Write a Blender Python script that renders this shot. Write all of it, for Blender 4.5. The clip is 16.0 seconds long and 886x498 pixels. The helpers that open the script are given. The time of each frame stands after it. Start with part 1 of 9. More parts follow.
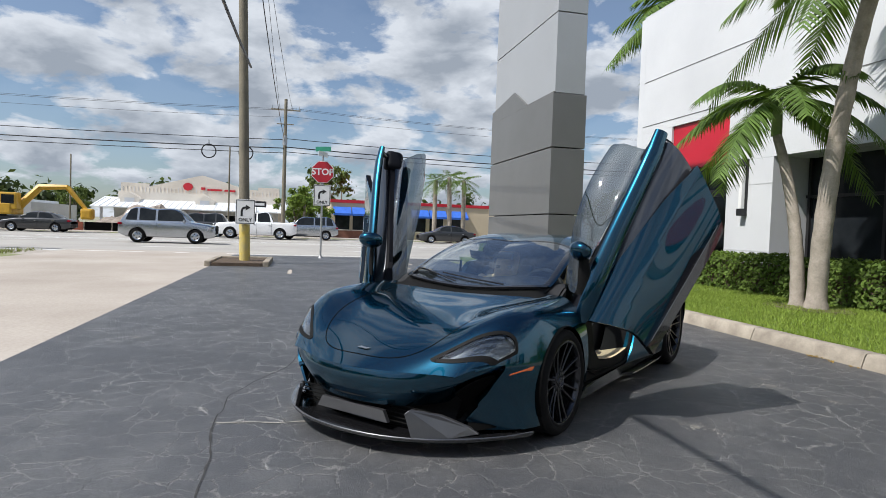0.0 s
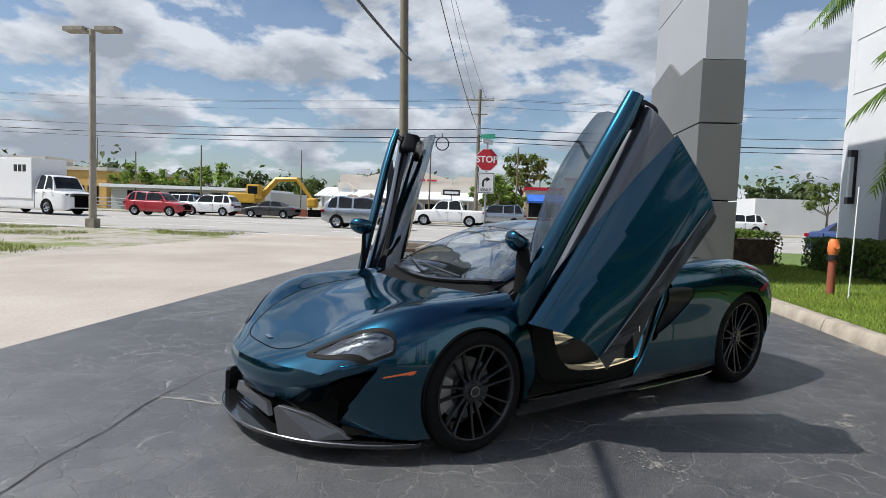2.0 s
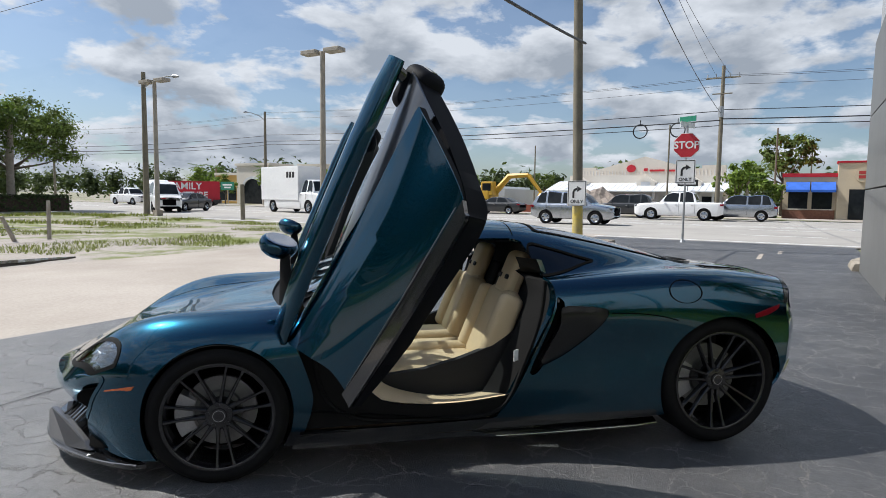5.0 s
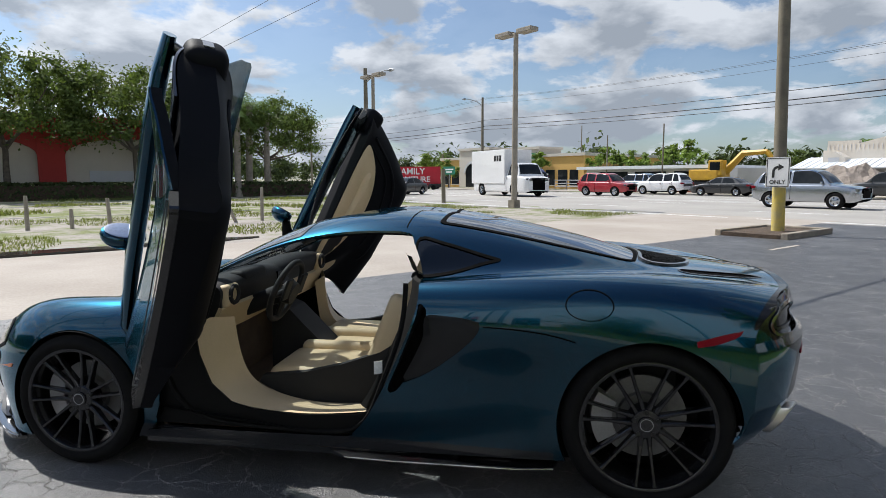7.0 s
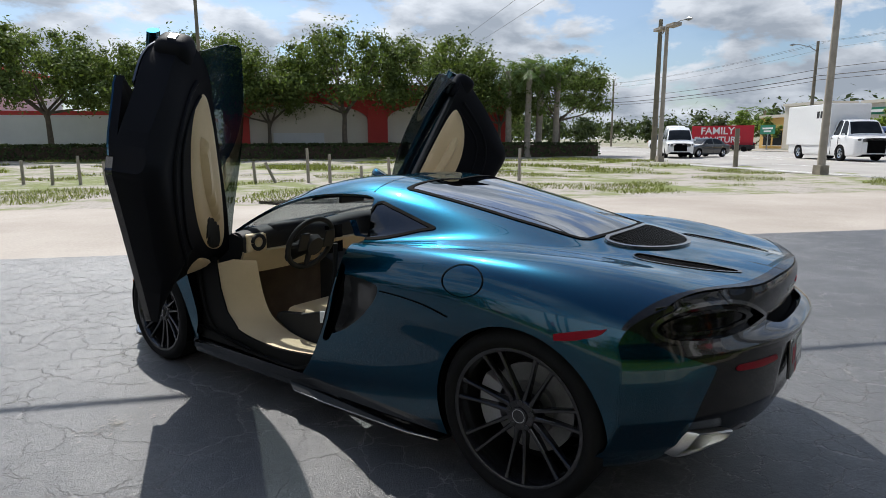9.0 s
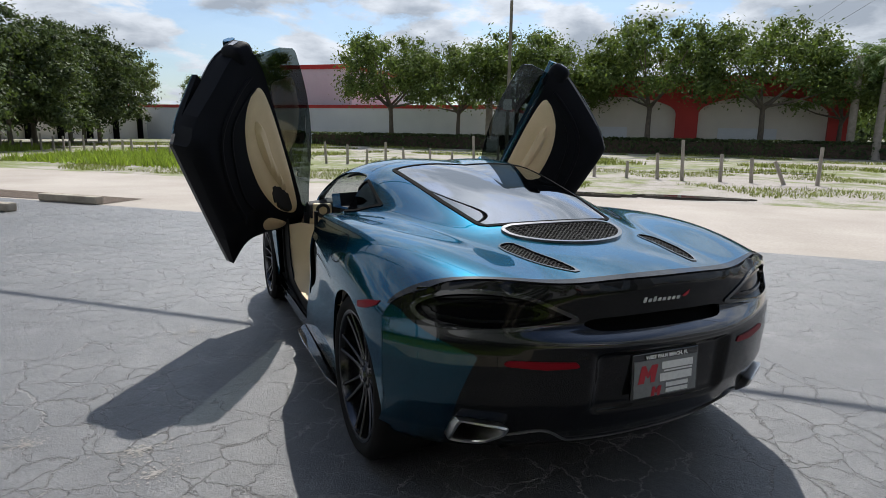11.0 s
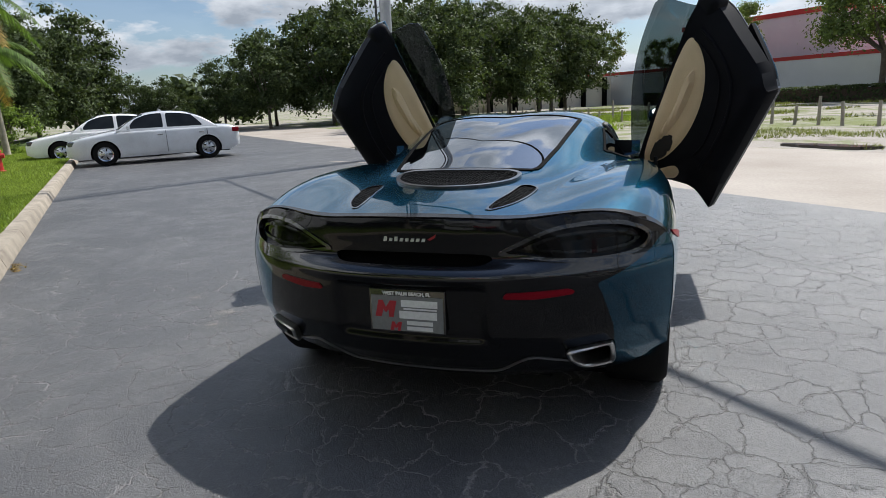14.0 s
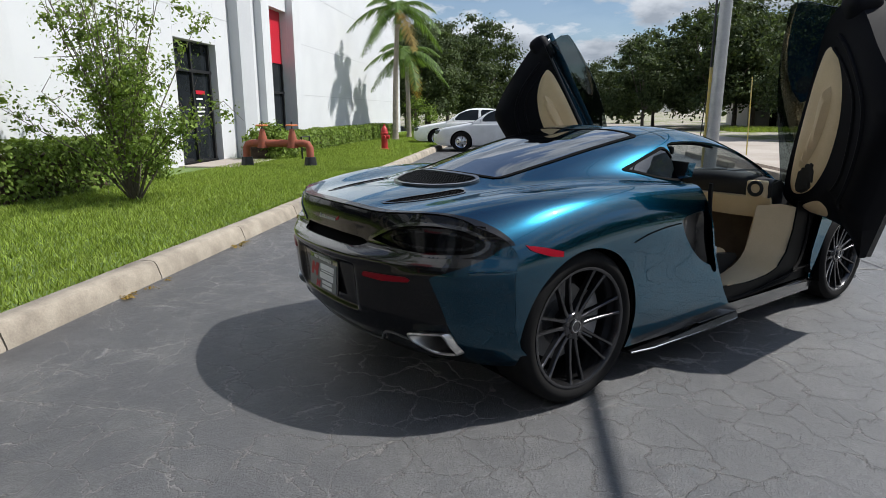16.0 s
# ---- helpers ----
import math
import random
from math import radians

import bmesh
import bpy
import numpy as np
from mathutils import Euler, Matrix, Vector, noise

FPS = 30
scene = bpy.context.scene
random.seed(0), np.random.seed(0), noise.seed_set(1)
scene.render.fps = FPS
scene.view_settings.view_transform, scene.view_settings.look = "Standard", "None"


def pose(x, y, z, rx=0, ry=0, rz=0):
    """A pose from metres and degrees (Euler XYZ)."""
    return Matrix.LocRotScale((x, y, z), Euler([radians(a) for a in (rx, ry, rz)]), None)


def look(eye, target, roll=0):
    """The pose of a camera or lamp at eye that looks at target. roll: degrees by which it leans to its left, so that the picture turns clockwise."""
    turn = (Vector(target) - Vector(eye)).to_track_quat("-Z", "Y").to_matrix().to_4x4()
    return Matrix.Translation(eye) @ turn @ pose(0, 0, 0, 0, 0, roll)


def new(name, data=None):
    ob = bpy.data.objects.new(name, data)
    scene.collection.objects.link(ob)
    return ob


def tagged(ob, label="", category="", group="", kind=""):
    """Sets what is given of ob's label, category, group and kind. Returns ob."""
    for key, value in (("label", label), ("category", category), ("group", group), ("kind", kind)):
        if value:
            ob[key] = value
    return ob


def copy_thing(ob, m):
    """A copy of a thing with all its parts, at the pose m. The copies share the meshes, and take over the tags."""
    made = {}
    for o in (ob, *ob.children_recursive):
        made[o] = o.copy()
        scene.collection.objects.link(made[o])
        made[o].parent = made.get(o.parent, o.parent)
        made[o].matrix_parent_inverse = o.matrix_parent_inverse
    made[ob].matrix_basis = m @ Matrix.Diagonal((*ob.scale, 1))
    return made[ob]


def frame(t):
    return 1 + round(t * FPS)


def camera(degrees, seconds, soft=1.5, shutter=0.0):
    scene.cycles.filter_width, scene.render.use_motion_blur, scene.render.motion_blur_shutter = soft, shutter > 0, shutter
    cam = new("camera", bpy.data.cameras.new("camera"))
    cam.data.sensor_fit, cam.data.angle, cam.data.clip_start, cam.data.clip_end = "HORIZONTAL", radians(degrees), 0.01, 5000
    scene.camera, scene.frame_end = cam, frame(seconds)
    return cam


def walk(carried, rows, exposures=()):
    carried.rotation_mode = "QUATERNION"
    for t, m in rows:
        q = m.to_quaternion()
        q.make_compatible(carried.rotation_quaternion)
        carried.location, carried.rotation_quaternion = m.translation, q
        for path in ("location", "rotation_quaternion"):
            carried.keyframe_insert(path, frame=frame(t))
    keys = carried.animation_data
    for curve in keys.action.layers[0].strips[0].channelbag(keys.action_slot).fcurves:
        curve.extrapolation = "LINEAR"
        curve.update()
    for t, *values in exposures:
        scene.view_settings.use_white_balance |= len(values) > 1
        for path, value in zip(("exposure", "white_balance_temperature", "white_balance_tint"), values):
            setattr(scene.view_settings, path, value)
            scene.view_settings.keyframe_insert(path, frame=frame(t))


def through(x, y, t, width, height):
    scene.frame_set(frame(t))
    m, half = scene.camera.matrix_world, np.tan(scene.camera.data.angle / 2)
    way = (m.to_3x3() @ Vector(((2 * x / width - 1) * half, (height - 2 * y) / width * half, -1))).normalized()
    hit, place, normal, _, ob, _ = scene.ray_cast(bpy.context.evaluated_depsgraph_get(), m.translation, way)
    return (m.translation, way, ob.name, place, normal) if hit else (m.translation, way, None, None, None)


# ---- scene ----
cam = camera(72.3, 16.0, soft=0.75)
PATH = [
    (0, (2.363, -4.81, 1.238), (1.241, -3.156, 1.17), 2.0),
    (0.5, (2.612, -4.498, 1.221), (1.359, -2.94, 1.151), 2.0),
    (1, (2.873, -4.146, 1.25), (1.487, -2.707, 1.156), 2.1),
    (1.5, (3.135, -3.774, 1.26), (1.627, -2.465, 1.147), 2.1),
    (2, (3.346, -3.356, 1.282), (1.735, -2.178, 1.15), 2.1),
    (2.5, (3.566, -2.976, 1.319), (1.867, -1.931, 1.176), 2.0),
    (3, (3.675, -2.588, 1.309), (1.903, -1.671, 1.17), 1.9),
    (3.5, (3.771, -2.174, 1.339), (1.941, -1.379, 1.201), 1.4),
    (4, (3.852, -1.763, 1.349), (1.976, -1.085, 1.21), 1.2),
    (4.5, (3.848, -1.328, 1.351), (1.933, -0.773, 1.197), 0.8),
    (4.7, (3.85, -1.159, 1.356), (1.921, -0.655, 1.195), 0.8),
    (6.8, (3.552, 0.655, 1.379), (1.574, 0.462, 1.155), -0.1),
    (7, (3.467, 0.867, 1.392), (1.504, 0.56, 1.16), -0.1),
    (7.5, (3.369, 1.295, 1.385), (1.459, 0.758, 1.131), -0.1),
    (8, (3.248, 1.672, 1.393), (1.424, 0.904, 1.107), 0.1),
    (8.5, (3.046, 2.055, 1.408), (1.337, 1.067, 1.085), -0.1),
    (9, (2.851, 2.438, 1.419), (1.282, 1.249, 1.063), -0.2),
    (9.2, (2.751, 2.591, 1.404), (1.243, 1.33, 1.037), -0.2),
    (11.3, (1.369, 3.857, 1.387), (0.732, 2.001, 1.0), 0.9),
    (11.5, (1.219, 3.925, 1.373), (0.687, 2.038, 0.98), 0.7),
    (12, (0.829, 4.043, 1.328), (0.557, 2.105, 0.916), -0.3),
    (12.5, (0.415, 4.121, 1.323), (0.389, 2.168, 0.889), -1.2),
    (13, (0.019, 4.181, 1.31), (0.217, 2.243, 0.857), -2.0),
    (13.5, (-0.423, 4.159, 1.293), (-0.011, 2.257, 0.831), -2.5),
    (14, (-0.868, 4.159, 1.304), (-0.22, 2.326, 0.835), -2.8),
    (14.5, (-1.353, 4.041, 1.312), (-0.447, 2.321, 0.842), -2.4),
    (15, (-1.823, 3.841, 1.312), (-0.649, 2.292, 0.842), -1.8),
    (15.5, (-2.265, 3.639, 1.296), (-0.854, 2.298, 0.839), -0.9),
    (16, (-2.684, 3.335, 1.305), (-1.094, 2.205, 0.865), -0.2),
]
walk(cam, [(t, look(eye, target, roll)) for t, eye, target, roll in PATH])

# ---- sun and sky ----
TO_SUN = Vector((-0.34, -0.65, 1.0)).normalized()
sun_data = bpy.data.lights.new("sun", "SUN")
sun_data.energy, sun_data.angle, sun_data.color = 5.8, radians(0.55), (0.985, 0.96, 0.915)
sun = new("sun", sun_data)
sun.matrix_world = look(TO_SUN * 60, (0, 0, 0))

world = bpy.data.worlds.new("sky")
scene.world = world
world.use_nodes = True


def build_sky(tree):
    nt, ln = tree.nodes, tree.links
    nt.clear()
    out, back = nt.new("ShaderNodeOutputWorld"), nt.new("ShaderNodeBackground")
    sky = nt.new("ShaderNodeTexSky")
    sky.sky_type, sky.sun_disc = "NISHITA", False
    sky.sun_elevation = math.asin(TO_SUN.z)
    sky.sun_rotation = math.atan2(TO_SUN.x, TO_SUN.y)
    sky.altitude, sky.air_density, sky.dust_density, sky.ozone_density = 5, 1.0, 1.2, 1.3
    co, sep = nt.new("ShaderNodeTexCoord"), nt.new("ShaderNodeSeparateXYZ")
    ln.new(co.outputs["Generated"], sep.inputs[0])

    def m(op, a, b=None):
        node = nt.new("ShaderNodeMath")
        node.operation = op
        for k, v in enumerate((a, b)):
            if v is None:
                continue
            if isinstance(v, (int, float)):
                node.inputs[k].default_value = v
            else:
                ln.new(v, node.inputs[k])
        return node.outputs[0]

    # heaped clouds: round lumps, flattened a little, with grey undersides
    comb = nt.new("ShaderNodeCombineXYZ")
    up = m("MAXIMUM", sep.outputs["Z"], 0.0)
    den = m("ADD", m("MULTIPLY", up, 0.75), 0.42)
    ln.new(m("DIVIDE", sep.outputs["X"], den), comb.inputs[0])
    ln.new(m("DIVIDE", sep.outputs["Y"], den), comb.inputs[1])
    ln.new(m("MULTIPLY", m("DIVIDE", up, den), 2.4), comb.inputs[2])

    def cloud_noise(scale, detail, rough, offset):
        add = nt.new("ShaderNodeVectorMath")
        add.operation = "ADD"
        add.inputs[1].default_value = offset
        ln.new(comb.outputs[0], add.inputs[0])
        tex = nt.new("ShaderNodeTexNoise")
        tex.inputs["Scale"].default_value, tex.inputs["Detail"].default_value = scale, detail
        tex.inputs["Roughness"].default_value, tex.inputs["Distortion"].default_value = rough, 0.15
        ln.new(add.outputs[0], tex.inputs["Vector"])
        return tex.outputs["Fac"]

    big = cloud_noise(3.4, 11.0, 0.56, (3.1, 1.7, 0.4))
    shade = cloud_noise(3.4, 8.0, 0.54, (3.1, 1.7, 0.50))
    ramp = nt.new("ShaderNodeValToRGB")
    ramp.color_ramp.elements[0].position, ramp.color_ramp.elements[1].position = 0.445, 0.515
    ramp.color_ramp.elements[0].color = (0.12, 0.12, 0.12, 1)
    ln.new(big, ramp.inputs[0])
    tone = nt.new("ShaderNodeValToRGB")
    e = tone.color_ramp.elements
    e[0].position, e[0].color = 0.42, (8.8, 9.4, 10.3, 1)
    e[1].position, e[1].color = 0.61, (4.2, 4.8, 5.7, 1)
    ln.new(shade, tone.inputs[0])
    mix = nt.new("ShaderNodeMixRGB")
    overhead = nt.new("ShaderNodeMapRange")
    overhead.interpolation_type = "SMOOTHSTEP"
    for k, v in zip(("From Min", "From Max", "To Min", "To Max"), (0.60, 0.88, 1.0, 0.05)):
        overhead.inputs[k].default_value = v
    ln.new(up, overhead.inputs["Value"])
    ln.new(m("MULTIPLY", ramp.outputs[0], overhead.outputs[0]), mix.inputs[0])
    tint = nt.new("ShaderNodeMixRGB")
    tint.blend_type, tint.inputs[0].default_value = "MULTIPLY", 1.0
    tint.inputs[2].default_value = (1.05, 1.19, 1.33, 1)
    ln.new(sky.outputs[0], tint.inputs[1])
    ln.new(tint.outputs[0], mix.inputs[1])
    ln.new(tone.outputs[0], mix.inputs[2])
    # haze and thin cloud scatter more light towards the sun
    near = nt.new("ShaderNodeVectorMath")
    near.operation = "DOT_PRODUCT"
    near.inputs[1].default_value = TO_SUN
    ln.new(co.outputs["Generated"], near.inputs[0])
    ln.new(mix.outputs[0], back.inputs["Color"])
    ln.new(m("MULTIPLY", m("ADD", m("MULTIPLY", m("POWER", m("MAXIMUM", near.outputs["Value"], 0.0), 5.0), 1.1), 1.0), 0.081), back.inputs["Strength"])
    ln.new(back.outputs[0], out.inputs[0])


build_sky(world.node_tree)
scene.view_settings.exposure = 0.0

# ---- materials ----
def nodes_of(name):
    mt = bpy.data.materials.new(name)
    mt.use_nodes = True
    nt = mt.node_tree
    return mt, nt, nt.nodes["Principled BSDF"], nt.nodes["Material Output"]


def noise_tex(nt, coord, scale, detail=5.0, rough=0.55, distort=0.0):
    tex = nt.nodes.new("ShaderNodeTexNoise")
    tex.inputs["Scale"].default_value, tex.inputs["Detail"].default_value = scale, detail
    tex.inputs["Roughness"].default_value, tex.inputs["Distortion"].default_value = rough, distort
    nt.links.new(coord, tex.inputs["Vector"])
    return tex.outputs["Fac"]


def ramp_of(nt, fac, stops):
    ramp = nt.nodes.new("ShaderNodeValToRGB")
    el = ramp.color_ramp.elements
    while len(el) < len(stops):
        el.new(0.5)
    for k, (pos, col) in enumerate(stops):
        el[k].position = pos
        el[k].color = (*col, 1) if isinstance(col, tuple) else (col, col, col, 1)
    nt.links.new(fac, ramp.inputs[0])
    return ramp.outputs[0]


def mixed(nt, fac, a, b, mode="MIX"):
    node = nt.nodes.new("ShaderNodeMixRGB")
    node.blend_type = mode
    for k, v in enumerate((fac, a, b)):
        if isinstance(v, (int, float)):
            node.inputs[k].default_value = v if k == 0 else (v, v, v, 1)
        elif isinstance(v, tuple):
            node.inputs[k].default_value = (*v, 1)
        else:
            nt.links.new(v, node.inputs[k])
    return node.outputs[0]


def calc(nt, op, a, b=0.0):
    node = nt.nodes.new("ShaderNodeMath")
    node.operation = op
    for k, v in enumerate((a, b)):
        if isinstance(v, (int, float)):
            node.inputs[k].default_value = v
        else:
            nt.links.new(v, node.inputs[k])
    return node.outputs[0]


def bumped(nt, bsdf, height, strength, dist):
    b = nt.nodes.new("ShaderNodeBump")
    b.inputs["Strength"].default_value, b.inputs["Distance"].default_value = strength, dist
    nt.links.new(height, b.inputs["Height"])
    nt.links.new(b.outputs[0], bsdf.inputs["Normal"])


def mat(name, c1, c2=None, rough=0.6, metal=0.0, scale=2.0, fine=60.0, bump=0.15, dist=0.004, coat=0.0, spec=0.5, each=0.0, rvar=0.12):
    """A surface with stains at one scale and grain at another; each: how much single pieces differ in tone."""
    mt, nt, bs, _ = nodes_of(name)
    co = nt.nodes.new("ShaderNodeTexCoord").outputs["Object"]
    c2 = c2 or tuple(v * 0.8 for v in c1)
    n1, n2 = noise_tex(nt, co, scale, 6, 0.6), noise_tex(nt, co, fine, 3, 0.6)
    col = mixed(nt, ramp_of(nt, n1, [(0.35, 0.0), (0.68, 1.0)]), c1, c2)
    col = mixed(nt, 0.35, col, ramp_of(nt, n2, [(0.25, 0.62), (0.75, 1.3)]), "MULTIPLY")
    if each:
        rnd = nt.nodes.new("ShaderNodeObjectInfo").outputs["Random"]
        col = mixed(nt, 1.0, col, ramp_of(nt, rnd, [(0.0, 1 - each), (1.0, 1 + each)]), "MULTIPLY")
    nt.links.new(col, bs.inputs["Base Color"])
    nt.links.new(calc(nt, "ADD", calc(nt, "MULTIPLY", n1, rvar), rough - rvar * 0.5), bs.inputs["Roughness"])
    bs.inputs["Metallic"].default_value, bs.inputs["Coat Weight"].default_value = metal, coat
    bs.inputs["Coat Roughness"].default_value, bs.inputs["Specular IOR Level"].default_value = 0.03, spec
    if bump:
        bumped(nt, bs, n2, bump, dist)
    return mt


def glass(name, tint, face=0.05):
    """Tinted pane: see-through, with a mirror's share that grows at a glancing angle; face: that share straight on."""
    mt, nt, bs, out = nodes_of(name)
    nt.nodes.remove(bs)
    tr, gl, mx, lw = (nt.nodes.new("ShaderNode" + k) for k in ("BsdfTransparent", "BsdfGlossy", "MixShader", "LayerWeight"))
    tr.inputs[0].default_value = (*tint, 1)
    gl.inputs["Roughness"].default_value = 0.012
    gl.inputs[0].default_value = (0.95, 0.97, 1.0, 1)
    lw.inputs[0].default_value = 0.5
    rise = calc(nt, "MULTIPLY", calc(nt, "POWER", lw.outputs["Facing"], 3.4), 0.9 - face)
    nt.links.new(calc(nt, "ADD", rise, face), mx.inputs[0])
    nt.links.new(tr.outputs[0], mx.inputs[1])
    nt.links.new(gl.outputs[0], mx.inputs[2])
    nt.links.new(mx.outputs[0], out.inputs[0])
    return mt


def leaf_mat(name, c1, c2, rough=0.45, through=0.28):
    """Leaves that differ clump by clump and let some light through."""
    mt, nt, bs, out = nodes_of(name)
    rnd = nt.nodes.new("ShaderNodeNewGeometry").outputs["Random Per Island"]
    co = nt.nodes.new("ShaderNodeTexCoord").outputs["Object"]
    col = mixed(nt, noise_tex(nt, co, 0.9, 3), c1, c2)
    col = mixed(nt, 1.0, col, ramp_of(nt, rnd, [(0.0, 0.55), (1.0, 1.45)]), "MULTIPLY")
    nt.links.new(col, bs.inputs["Base Color"])
    bs.inputs["Roughness"].default_value, bs.inputs["Specular IOR Level"].default_value = rough + 0.15, 0.15
    tl, mx = nt.nodes.new("ShaderNodeBsdfTranslucent"), nt.nodes.new("ShaderNodeMixShader")
    nt.links.new(mixed(nt, 1.0, col, (1.25, 1.3, 0.6), "MULTIPLY"), tl.inputs[0])
    mx.inputs[0].default_value = through
    nt.links.new(bs.outputs[0], mx.inputs[1])
    nt.links.new(tl.outputs[0], mx.inputs[2])
    nt.links.new(mx.outputs[0], out.inputs[0])
    return mt


def asphalt_mat():
    mt, nt, bs, _ = nodes_of("sealed_asphalt")
    co = nt.nodes.new("ShaderNodeTexCoord").outputs["Object"]
    grain, mid, patch, dust = noise_tex(nt, co, 120, 3, 0.7), noise_tex(nt, co, 34, 5, 0.75), noise_tex(nt, co, 0.45, 5, 0.6), noise_tex(nt, co, 3.2, 6, 0.65)
    # network of cracks with pale dust in them, strongest in worn areas
    warp = nt.nodes.new("ShaderNodeTexNoise")
    warp.inputs["Scale"].default_value, warp.inputs["Detail"].default_value = 6.0, 6
    warp.inputs["Roughness"].default_value = 0.68
    nt.links.new(co, warp.inputs["Vector"])
    vm = nt.nodes.new("ShaderNodeVectorMath")
    vm.operation = "MULTIPLY_ADD"
    vm.inputs[1].default_value = (0.22, 0.22, 0.0)
    nt.links.new(warp.outputs["Color"], vm.inputs[0])
    nt.links.new(co, vm.inputs[2])

    def crack(scale, width):
        v = nt.nodes.new("ShaderNodeTexVoronoi")
        v.feature = "DISTANCE_TO_EDGE"
        v.inputs["Scale"].default_value = scale
        nt.links.new(vm.outputs[0], v.inputs["Vector"])
        return ramp_of(nt, v.outputs["Distance"], [(0.0, 1.0), (width, 0.0)])

    worn = ramp_of(nt, noise_tex(nt, co, 0.3, 4, 0.6), [(0.38, 0.0), (0.50, 1.0)])
    fine = mixed(nt, 1.0, crack(4.4, 0.018), worn, "MULTIPLY")
    fine = mixed(nt, 1.0, fine, ramp_of(nt, dust, [(0.36, 0.0), (0.52, 1.0)]), "MULTIPLY")
    wide = mixed(nt, 1.0, crack(0.8, 0.004), ramp_of(nt, dust, [(0.4, 0.1), (0.65, 1.0)]), "MULTIPLY")
    lines = mixed(nt, 1.0, fine, wide, "ADD")
    # stones show where the sealer has worn off
    bare = ramp_of(nt, mixed(nt, 0.5, noise_tex(nt, co, 0.7, 5, 0.65), dust), [(0.46, 0.0), (0.62, 1.0)])
    col = mixed(nt, ramp_of(nt, patch, [(0.35, 0.0), (0.7, 1.0)]), (0.029, 0.030, 0.0335), (0.052, 0.0525, 0.056))
    col = mixed(nt, calc(nt, "MULTIPLY", bare, 0.6), col, (0.115, 0.114, 0.112))
    col = mixed(nt, 0.95, col, ramp_of(nt, grain, [(0.32, 0.3), (0.70, 1.8)]), "MULTIPLY")
    col = mixed(nt, 0.9, col, ramp_of(nt, mid, [(0.3, 0.45), (0.72, 1.55)]), "MULTIPLY")
    spots = ramp_of(nt, noise_tex(nt, co, 1.4, 8, 0.75), [(0.665, 0.0), (0.73, 0.75)])
    col = mixed(nt, spots, col, (0.36, 0.345, 0.32))
    col = mixed(nt, calc(nt, "MULTIPLY", lines, 0.9), col, (0.27, 0.26, 0.245))
    nt.links.new(col, bs.inputs["Base Color"])
    nt.links.new(calc(nt, "ADD", calc(nt, "MULTIPLY", bare, -0.06), 0.48), bs.inputs["Roughness"])
    bs.inputs["Specular IOR Level"].default_value = 0.95
    bs.inputs["IOR"].default_value = 1.56
    hgt = mixed(nt, 1.0, mixed(nt, 0.5, grain, mid), calc(nt, "MULTIPLY", lines, -0.8), "ADD")
    bumped(nt, bs, hgt, 0.9, 0.013)
    return mt


def ground_mat():
    """Sand, dry litter and thin grass of the open lot and all beyond."""
    mt, nt, bs, _ = nodes_of("sandy_ground")
    co = nt.nodes.new("ShaderNodeTexCoord").outputs["Object"]
    big, mid, fine = noise_tex(nt, co, 0.13, 6, 0.62), noise_tex(nt, co, 0.7, 7, 0.66), noise_tex(nt, co, 14, 4, 0.7)
    sand = mixed(nt, mid, (0.41, 0.375, 0.335), (0.24, 0.21, 0.18))
    grass = mixed(nt, fine, (0.11, 0.145, 0.04), (0.21, 0.22, 0.075))
    fac = ramp_of(nt, mixed(nt, 0.5, big, mid), [(0.475, 0.0), (0.545, 1.0)])
    col = mixed(nt, fac, sand, grass)
    dirt = ramp_of(nt, noise_tex(nt, co, 0.4, 6, 0.7), [(0.56, 0.0), (0.7, 0.8)])
    col = mixed(nt, dirt, col, (0.15, 0.125, 0.095))
    col = mixed(nt, 0.6, col, ramp_of(nt, fine, [(0.3, 0.6), (0.75, 1.35)]), "MULTIPLY")
    nt.links.new(col, bs.inputs["Base Color"])
    bs.inputs["Roughness"].default_value = 0.95
    bumped(nt, bs, fine, 0.6, 0.03)
    return mt


def paint_mat(name, c, flake=True):
    """Metallic car paint under clear lacquer."""
    mt, nt, bs, _ = nodes_of(name)
    co = nt.nodes.new("ShaderNodeTexCoord").outputs["Object"]
    v = nt.nodes.new("ShaderNodeTexVoronoi")
    v.inputs["Scale"].default_value = 900
    nt.links.new(co, v.inputs["Vector"])
    col = mixed(nt, ramp_of(nt, v.outputs["Distance"], [(0.1, 0.0), (0.9, 1.0)]), tuple(k * 1.25 for k in c), tuple(k * 0.8 for k in c))
    nt.links.new(col, bs.inputs["Base Color"])
    bs.inputs["Metallic"].default_value, bs.inputs["Roughness"].default_value = (1.0, 0.24) if flake else (0.0, 0.4)
    bs.inputs["Coat Weight"].default_value, bs.inputs["Coat Roughness"].default_value = 1.0, 0.015
    bs.inputs["Coat IOR"].default_value = 1.46
    if flake:
        bs.inputs["Specular Tint"].default_value = (0.50, 0.80, 1.0, 1)
    nt.links.new(calc(nt, "ADD", calc(nt, "MULTIPLY", noise_tex(nt, co, 7, 5), 0.02), 0.0), bs.inputs["Coat Roughness"])
    return mt


